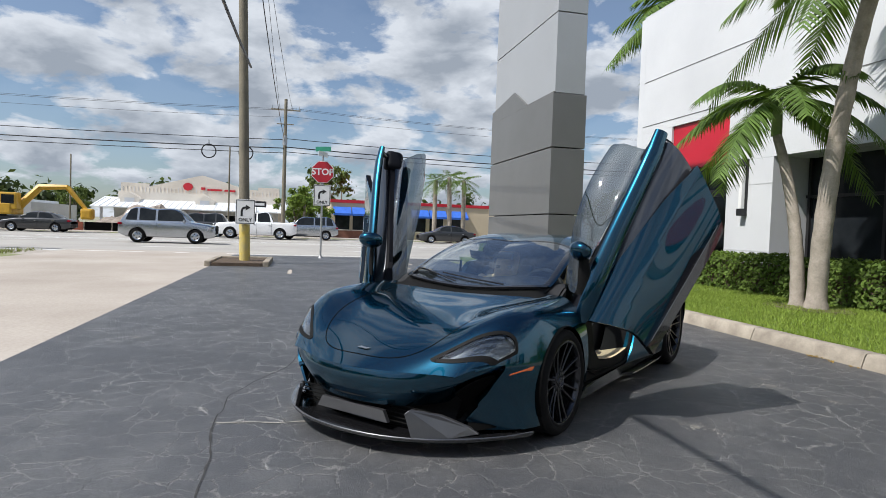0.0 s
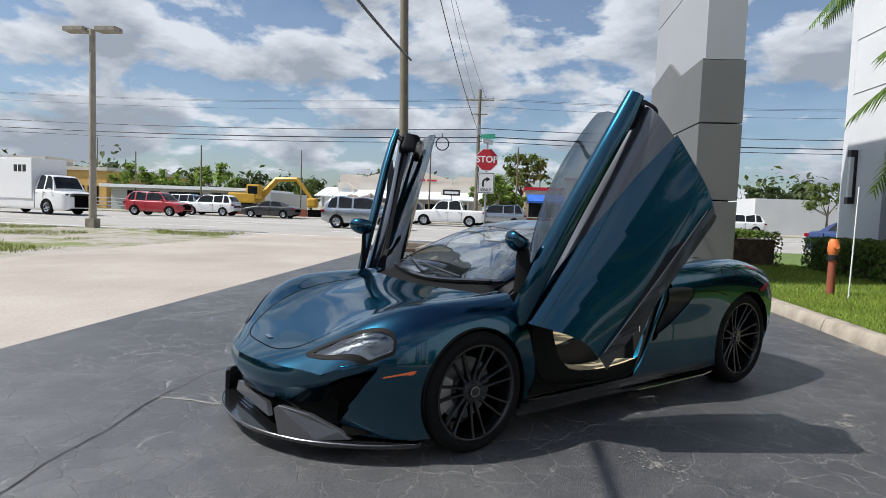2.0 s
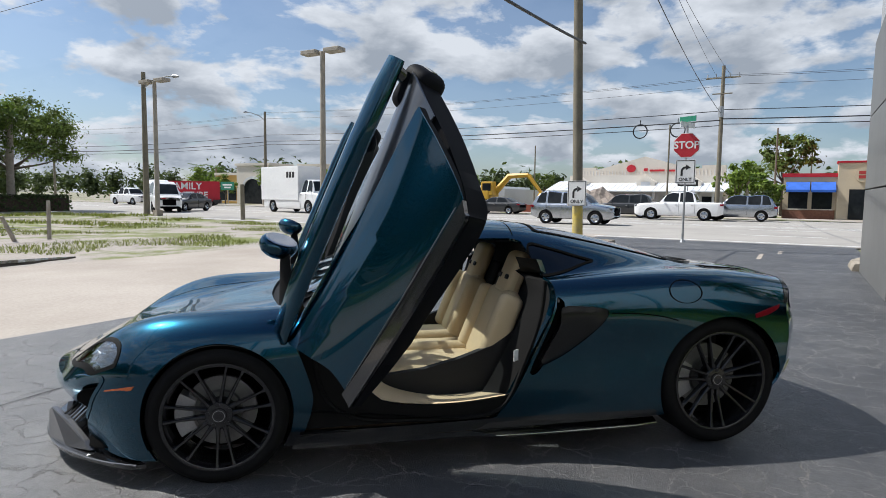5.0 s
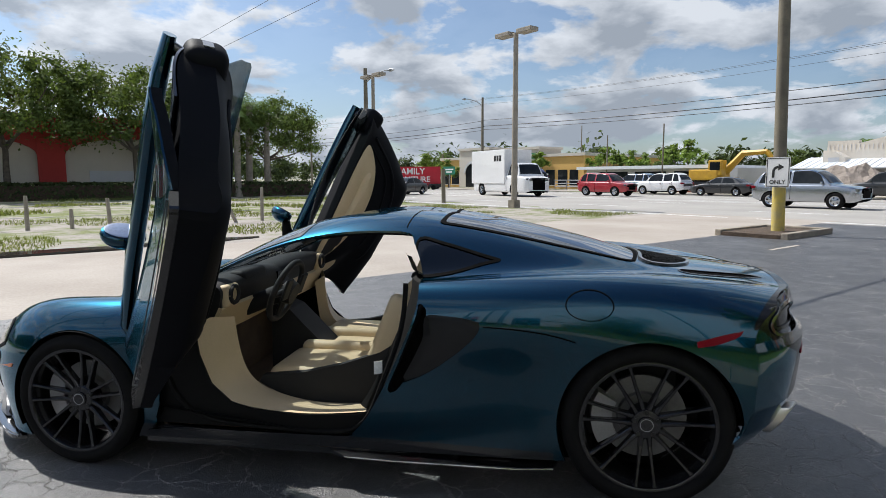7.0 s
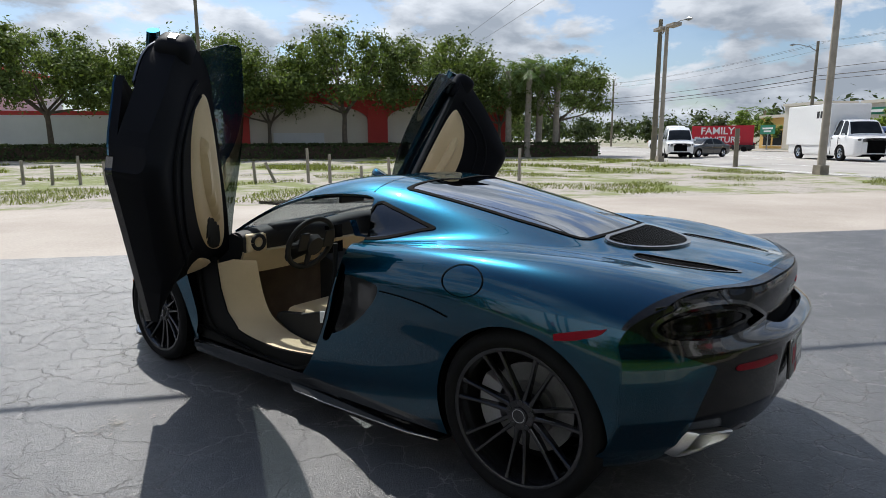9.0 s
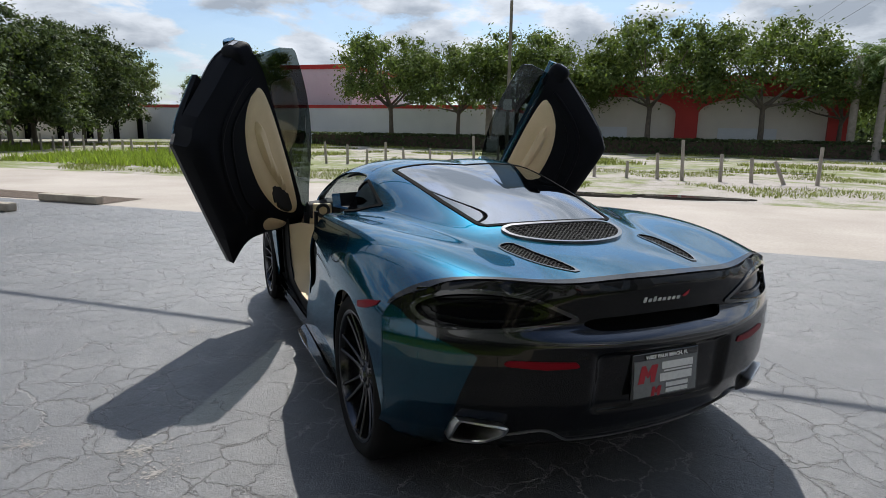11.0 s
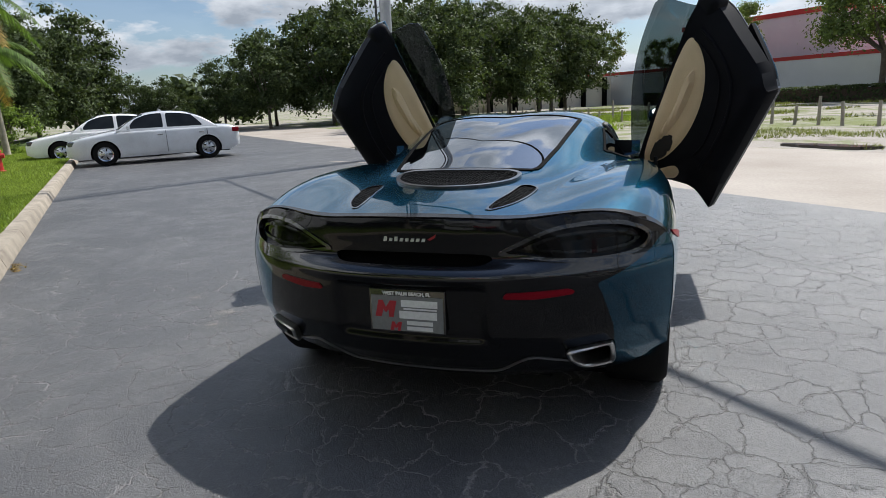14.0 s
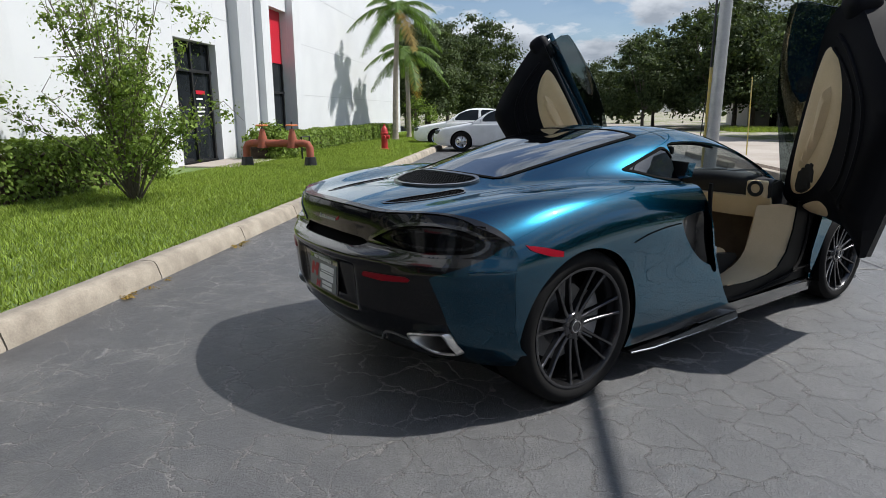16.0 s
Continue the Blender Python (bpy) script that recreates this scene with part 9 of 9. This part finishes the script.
# airy shrub on the lawn
shrub = thing("shrub", "airy green shrub with thin bare twigs on the lawn", "shrub", LOT @ Matrix.Translation((3.65, 6.0, 0.11)))
rng = np.random.default_rng(70)
bm, cs, rs = bmesh.new(), [], []
for k in range(38):
    az, h_ = rng.uniform(0, 2 * math.pi), rng.uniform(1.0, 3.2)
    out = rng.uniform(0.25, 1.45)
    pts = [(0.05 * math.cos(az), 0.05 * math.sin(az), 0), (out * 0.35 * math.cos(az), out * 0.35 * math.sin(az), h_ * 0.45), (out * math.cos(az + 0.2), out * math.sin(az + 0.2), h_)]
    tube(bm, pts, [0.018, 0.011, 0.003], 5, False)
    for q in (0.35, 0.5, 0.62, 0.74, 0.86, 0.95):
        c = Vector(pts[1]).lerp(Vector(pts[2]), (q - 0.35) / 0.6)
        if q < 0.93 or k % 3:
            cs.append(c + Vector(rng.normal(scale=0.09, size=3)))
            rs.append(rng.uniform(0.12, 0.26))
        tube(bm, [c, c + Vector(rng.normal(scale=0.16, size=3)) + Vector((0, 0, 0.12))], [0.006, 0.002], 4, False)
part("branchwork", bm, BARK, shrub, "thin grey twigs")
v, f = leaf_cloud([tuple(c) for c in cs], rs, 15000, 0.032, 1.0, 71)
mesh_ob("leaves", fast_mesh("leaves", v, f), LEAFY, shrub)
for s_, n_, sc, sd in ((26.5, 5.6, 1.1, 73), (11.0, 7.0, 0.5, 74)):
    b = thing("shrub", "low green shrub beside the lawn's palms", "shrub", LOT @ Matrix.Translation((s_, n_, 0.1)))
    rg = np.random.default_rng(sd)
    cs = [(rg.normal() * 0.35 * sc, rg.normal() * 0.35 * sc, rg.uniform(0.2, 1.7) * sc) for _ in range(18)]
    v, f = leaf_cloud(cs, [0.28 * sc] * 18, 2600, 0.05, 1.0, sd)
    mesh_ob("leaves", fast_mesh("leaves", v, f), LEAFY, b)


# grass blades on the lawn, thickest by the kerb
def blades(name, count, s0, s1, n0, n1, z, h, material, label, seed, clump=0.0, wide=0.006):
    rng = np.random.default_rng(seed)
    p = np.stack([rng.uniform(s0, s1, count), rng.uniform(n0, n1, count), np.full(count, z)], axis=1)
    if clump:
        val = np.array([noise.noise((q[0] * clump, q[1] * clump, seed)) for q in p])
        p = p[val > 0.12]
    k = len(p)
    az = rng.uniform(0, 2 * math.pi, k)
    w = np.stack([np.cos(az), np.sin(az), np.zeros(k)], axis=1) * (wide * rng.uniform(0.7, 1.4, k))[:, None]
    tip = np.stack([rng.normal(scale=0.45, size=k), rng.normal(scale=0.45, size=k), np.ones(k)], axis=1) * (h * rng.uniform(0.5, 1.3, k))[:, None]
    v = np.stack([p - w, p + w, p + tip], axis=1).reshape(-1, 3)
    return tagged(mesh_ob(name, fast_mesh(name, v, np.arange(k * 3).reshape(-1, 3)), material, m=LOT), label, "grass", kind="stuff")


blades("lawn_grass", 150000, -6.0, 12.0, 3.68, 7.3, 0.11, 0.055, GRASS, "short bright green lawn grass", 81)
blades("lawn_grass", 60000, 12.0, 34.0, 3.68, 7.6, 0.11, 0.07, GRASS, "short bright green lawn grass", 82, wide=0.012)
blades("lawn_grass", 20000, -12.4, -6.0, 4.2, 7.3, 0.11, 0.06, GRASS, "short bright green lawn grass", 83)
blades("weeds", 60000, -19, 26, -22, -10.8, -0.02, 0.10, WEED, "thin patchy weeds on the sand", 84, 0.32, 0.012)
blades("weeds", 60000, -20, 40, -44, -22, -0.02, 0.16, WEED, "thin patchy grass on the open lot", 85, 0.2, 0.03)
blades("tall_grass", 26000, 14, 44, -26, -13, -0.03, 0.32, GRASS, "rough green grass behind the lane", 86, 0.12, 0.03)

# dry leaves gathered in the gutter
rng = np.random.default_rng(90)
for s_, n_ in ((1.35, 3.42), (3.2, 3.42), (-0.2, 3.42)):
    cs = [(s_ + rng.normal() * 0.12, n_ + rng.normal() * 0.02, 0.012) for _ in range(10)]
    v, f = leaf_cloud(cs, [0.05] * 10, 70, 0.018, 0.15, int(s_ * 10) + 95)
    v[:, 2] = np.abs(v[:, 2] - 0.01) + 0.006
    tagged(mesh_ob("dry_leaves", fast_mesh("dry_leaves", v, f), FRONDO, m=LOT), "small drift of dry leaves against the kerb", "leaves", kind="stuff")

# ---- other vehicles ----
def road_wheel(parent, x, y, r, w=0.22):
    hub = part("wheel", turned(bmesh.new(), [(-w / 2, r * 0.62), (-w / 2, r * 0.94), (-w * 0.42, r), (w * 0.42, r), (w / 2, r * 0.94), (w / 2, r * 0.62)], 28), RUBBER, parent, "black tyre", Matrix.Translation((x, y, r)), smooth=True)
    for sg in (1, -1):
        part("rim", turned(bmesh.new(), [(sg * w * 0.46, r * 0.64), (sg * w * 0.40, r * 0.56), (sg * w * 0.30, r * 0.50), (sg * w * 0.44, r * 0.16), (sg * w * 0.46, 0.0)], 28), CARSILVER, hub, "silver rim", smooth=True)
        for k in range(5):
            a = 2 * math.pi * k / 5
            bar("rim_gap", [(sg * w * 0.40, r * 0.28 * math.cos(a), r * 0.28 * math.sin(a)), (sg * w * 0.38, r * 0.46 * math.cos(a), r * 0.46 * math.sin(a))], r * 0.055, DARK, hub, sides=6)
    return hub


def vehicle(name, label, paint, place, length, width, height, deck, hood, cabin, wheel_r=0.33, cargo=None, category="car", blunt=0.0, bed=None):
    """A parked or passing vehicle: nose towards -y of its own axes.
    deck: height of the waist; hood: y where the screen starts; cabin: y of the screen's top, the roof's end and the tail of the glass."""
    s, n, turn = place
    car = thing(name, label, category, LOT @ Matrix.Translation((s, n, 0)) @ Matrix.Rotation(turn, 4, "Z"))
    a, b, w = -length / 2, length / 2, width / 2
    y0, y1, y2 = cabin
    base = 0.20 if wheel_r < 0.35 else 0.30
    hoodz = deck - 0.10 + blunt * 0.06
    tops = [(a, deck - 0.36 + blunt * 0.2), (a + 0.10, hoodz - 0.14), (a + 0.35, hoodz - 0.06), (hood - 0.1, deck - 0.01), (hood + 0.3, deck), (0, deck + 0.01), (y2, deck + 0.03), (b - 0.25, deck + 0.01), (b - 0.06, deck - 0.06), (b, deck - 0.18)]
    wide = [(a, 0.72), (a + 0.10, 0.84), (a + 0.35, 0.945), (a + 0.8, 0.985), (0, 1.0), (b - 0.8, 0.99), (b - 0.3, 0.955), (b - 0.06, 0.88), (b, 0.80)]
    lows = [(a, base + 0.10), (a + 0.25, base), (b - 0.35, base + 0.02), (b, base + 0.16)]
    ny, nz = 72, 16
    ys = np.linspace(a, b, ny + 1)
    g = np.zeros((ny + 1, nz + 1, 4))
    for i, y in enumerate(ys):
        zt, k, z0 = (np.interp(y, *zip(*q)) for q in (tops, wide, lows))
        q = np.array([(0.93, z0), (0.985, z0 + 0.12), (1.0, z0 + (zt - z0) * 0.55), (0.985, zt - 0.10), (0.95, zt - 0.03), (0.86, zt), (0.5, zt + 0.025), (0.0, zt + 0.03)])
        c = np.linspace(0, 1, len(q))
        t = np.linspace(0, 1, nz + 1)
        g[i, :, 0], g[i, :, 2] = np.interp(t, c, q[:, 0]) * w * k, np.interp(t, c, q[:, 1])
        g[i, :, 1], g[i, :, 3] = y, t

    def skin(grid):
        n_ = grid_normals(grid[:, :, :3])
        if n_[ny // 2, nz // 3, 0] < 0:
            n_ = -n_
        flat = np.concatenate([grid[:, :, :4], n_], axis=2).reshape(-1, 7)
        t = grid_tris(grid.shape[0] - 1, grid.shape[1] - 1)
        k = t[len(t) // 3]
        fn = np.cross(flat[k[1], :3] - flat[k[0], :3], flat[k[2], :3] - flat[k[0], :3])
        return flat, (t if fn @ flat[k[0], 4:7] > 0 else t[:, ::-1])

    v, t = skin(g)
    wb = length * 0.297
    for yc in (-wb, wb):
        _, (v, t) = split(v, t, lambda q: np.where(q[:, 3] < 0.8, wheel_r * 1.14 - np.hypot(q[:, 1] - yc, q[:, 2] - wheel_r), -1.0))
    shell("body", v, t, paint, car, 0.02)
    for yy in (a + 0.03, b - 0.03):
        boxed("bumper", -w * 0.74, w * 0.74, yy - 0.025, yy + 0.025, base + 0.14, deck - 0.38, paint, car, bevel=0.02)
    # glasshouse: a skin of paint with the panes cut out of it
    hs = [(hood, deck), (hood + (y0 - hood) * 0.55, deck + (height - deck) * 0.62), (y0, height - 0.045), ((y0 + y1) / 2, height), (y1, height - 0.05), (y1 + (y2 - y1) * 0.55, deck + (height - deck) * 0.58), (y2, deck + 0.04)]
    hp = np.array(hs)
    hf = spline(hp, (hp[:, 0] - hp[0, 0]) / (hp[-1, 0] - hp[0, 0]))
    pts = hf(np.linspace(0, 1, ny + 1))
    g = np.zeros((ny + 1, nz + 1, 4))
    for i, (y, zt) in enumerate(pts):
        q = np.array([(0.94, deck - 0.03), (0.925, deck + 0.02), (0.94 - 0.20 * (zt - deck) / (height - deck), zt - 0.05), (0.68, zt - 0.008), (0.35, zt + 0.012), (0.0, zt + 0.016)])
        q[:, 1] = np.maximum(q[:, 1], deck - 0.03)
        t = np.linspace(0, 1, nz + 1)
        c = np.array([0, 0.08, 0.5, 0.62, 0.82, 1.0])
        g[i, :, 0], g[i, :, 2] = np.interp(t, c, q[:, 0]) * w, np.interp(t, c, q[:, 1])
        g[i, :, 1], g[i, :, 3] = y, t
    v, t = skin(g)
    panes = []
    posts = [hood + (y0 - hood) * 0.25, y0 + (y1 - y0) * 0.44, y1 + (y2 - y1) * 0.62]
    if y1 - y0 > 1.9:
        posts.insert(2, y0 + (y1 - y0) * 0.82)
    slope = (y0 - hood) / (height - deck)
    for p, q in zip(posts, posts[1:]):
        def pane(vv, p=p, q=q):
            lo = vv[:, 1] - p - 0.05 - (slope * 0.55 * (vv[:, 2] - deck) if p == posts[0] else 0.0)
            hi = q - 0.05 - vv[:, 1] - ((y2 - y1) * 0.55 / (height - deck) * (vv[:, 2] - deck) if q == posts[-1] else 0.0)
            return np.minimum(np.minimum(lo, hi), np.minimum(vv[:, 2] - deck - 0.045, (0.50 - vv[:, 3]) * 0.6))
        (vp, tp), (v, t) = split(v, t, pane)
        panes.append(("side_window", vp, tp))
    (vp, tp), (v, t) = split(v, t, lambda q: np.minimum(np.minimum(q[:, 1] - hood - 0.06, y0 - 0.04 - q[:, 1]), (q[:, 3] - 0.56)))
    panes.append(("windscreen", vp, tp))
    if not cargo:
        (vp, tp), (v, t) = split(v, t, lambda q: np.minimum(np.minimum(q[:, 1] - y1 - 0.05, y2 - 0.05 - q[:, 1]), (q[:, 3] - 0.56)))
        panes.append(("rear_window", vp, tp))
    shell("roof", v, t, paint, car, 0.02)
    for nm, vp, tp in panes:
        if len(tp):
            shell(nm, vp, tp, WINDOW, car, 0.01, lift=-0.006)
    for sg in (1, -1):
        for y in (-wb, wb):
            road_wheel(car, sg * (w - 0.13), y, wheel_r)
            bm = bmesh.new()
            rings = []
            for ang in np.linspace(radians(-12), radians(192), 16):
                rings.append([bm.verts.new((sg * xx, y + rr * math.cos(ang), wheel_r + rr * math.sin(ang))) for xx, rr in ((w * 0.975, wheel_r * 1.13), (w * 0.62, wheel_r * 1.15), (w * 0.6, 0.05))])
            for r0, r1 in zip(rings, rings[1:]):
                for i in range(2):
                    bm.faces.new((r0[i], r0[i + 1], r1[i + 1], r1[i]))
            part("wheel_arch", bm, DARK, car, "dark wheel arch", smooth=True)
        part("headlight", box(bmesh.new(), *sorted((sg * w * 0.50, sg * w * 0.86)), a + 0.05, a + 0.26, hoodz - 0.27, hoodz - 0.13, 0.035), LENS, car)
        part("tail_light", box(bmesh.new(), *sorted((sg * w * 0.58, sg * w * 0.93)), b - 0.22, b - 0.01, deck - 0.20, deck - 0.07, 0.03), REDREF, car)
        part("door_mirror", box(bmesh.new(), *sorted((sg * (w - 0.04), sg * (w + 0.13))), hood + 0.28, hood + 0.37, deck + 0.02, deck + 0.14, 0.03), paint, car)
        for y in posts[1:3]:
            boxed("door_handle", *sorted((sg * (w - 0.012), sg * (w + 0.014))), y - 0.24, y - 0.10, deck - 0.17, deck - 0.14, CHROME, car)
            boxed("door_gap", *sorted((sg * (w - 0.03), sg * (w + 0.002))), y - 0.012, y - 0.004, base + 0.10, deck - 0.05, DARK, car)
    boxed("grille", -w * 0.45, w * 0.45, a - 0.012, a + 0.05, base + 0.20, hoodz - 0.24, DARK, car)
    boxed("underbody", -w * 0.6, w * 0.6, a + 0.3, b - 0.3, base - 0.02, base + 0.10, DARK, car)
    if cargo:
        part("cargo_box", box(bmesh.new(), -w * 1.04, w * 1.04, cargo[0], cargo[1], cargo[3], cargo[2], 0.05), paint, car, "tall white cargo box")
        for sg in (1, -1):
            for k in range(3):
                boxed("box_bar", *sorted((sg * w * 1.04, sg * (w * 1.04 + 0.006))), cargo[0] + 0.5 + k * 0.4, cargo[0] + 0.8 + k * 0.4, cargo[2] - 0.9, cargo[2] - 0.45, SIGNK, car, "dark printed bar")
    return car


Q = math.pi / 2
sedan = dict(length=4.7, width=1.80, height=1.45, deck=0.95, hood=-1.05, cabin=(-0.25, 0.90, 1.72))
suv = dict(length=4.6, width=1.88, height=1.72, deck=1.08, hood=-1.15, cabin=(-0.50, 1.75, 2.15), wheel_r=0.36, blunt=1.0)
van = dict(length=5.6, width=2.0, height=2.1, deck=1.22, hood=-2.05, cabin=(-1.35, 2.35, 2.7), wheel_r=0.37, blunt=1.0)
pick = dict(length=5.8, width=2.0, height=1.90, deck=1.20, hood=-1.2, cabin=(-0.55, 0.95, 1.25), wheel_r=0.40, blunt=1.0)
# parked behind the lot; noses towards the showroom
vehicle("silver_sedan", "silver-white parked sedan with alloy wheels on the asphalt", CARPEARL, (17.3, 1.25, math.pi), **sedan)
vehicle("white_sedan", "white parked hatchback behind the sedan", CARWHITE, (20.4, 2.5, math.pi), **sedan)
# traffic on the near lanes
vehicle("silver_suv", "silver off-road wagon on the main road", CARSILVER, (-29.0, -8.6, math.pi), **suv)
vehicle("box_truck", "white box truck with dark printing on its side", CARWHITE, (-32.6, -32.0, math.pi * 0.93), length=8.2, width=2.4, height=2.5, deck=1.55, hood=-3.1, cabin=(-2.6, -1.6, -1.3), wheel_r=0.48, cargo=(-1.25, 4.05, 3.6, 0.95), category="truck", blunt=1.0)
vehicle("white_van", "white work van on the main road", CARWHITE, (-25.5, -39.5, math.pi * 0.86), **van, category="van")
vehicle("black_sedan", "dark saloon at the crossing", CARBLK, (-28.0, -40.0, math.pi * 0.6), **sedan)
vehicle("red_suv", "dark red sport utility car on the main road", CARRED, (-38.0, -26.6, math.pi), **suv)
vehicle("silver_minivan", "pale silver minivan on the far lanes", CARSILVER, (-43.0, -1.5, 0.0), **suv)
vehicle("black_sedan", "black sedan on the far lanes", CARBLK, (-43.5, 9.6, 0.0), **sedan)
vehicle("black_suv", "black sport utility car on the far lanes", CARBLK, (-44.2, -9.6, 0.0), **suv)
vehicle("pickup", "white pickup on the far lanes", CARWHITE, (-41.5, -5.2, 0.0), **pick)
vehicle("black_sedan", "black sedan beside the work site", CARBLK, (-44.4, -20.5, 0.0), **sedan)
vehicle("white_suv", "white estate car beside the work site", CARWHITE, (-44.6, -25.8, 0.0), **suv)
vehicle("silver_suv", "silver wagon parked before the workshop", CARSILVER, (-48.3, -31.0, 0.0), **suv)
vehicle("flag_van", "dark blue van with red and white stripes", CARBLUE, (-46.8, -44.0, 0.0), **van, category="van")
vehicle("pickup", "white pickup on the main road", CARWHITE, (-40.0, -66.0, math.pi), **pick)
vehicle("black_sedan", "dark grey saloon before the plaza", CARBLK, (-46.0, -61.0, 0.0), **sedan)
vehicle("white_suv", "white estate car parked by the plaza", CARWHITE, (-57.0, -55.0, Q), **suv)
vehicle("white_suv", "white car parked across the road", CARWHITE, (-52.0, 19.5, 0.0), **suv)
vehicle("navy_sedan", "navy saloon parked beyond the hedge", CARBLUE, (-17.5, 12.2, 1.9), **sedan)
vehicle("black_suv", "black car waiting on the road", CARBLK, (-30, 22, 0.0), **suv)
flag = bpy.data.objects["flag_van"]
for k in range(6):
    boxed("stripe", 1.004, 1.012, -0.2, 2.5, 0.55 + k * 0.24, 0.67 + k * 0.24, SIGNW if k % 2 else RED, flag, "red and white stripe")
    boxed("stripe", -1.012, -1.004, -0.2, 2.5, 0.55 + k * 0.24, 0.67 + k * 0.24, SIGNW if k % 2 else RED, flag, "red and white stripe")
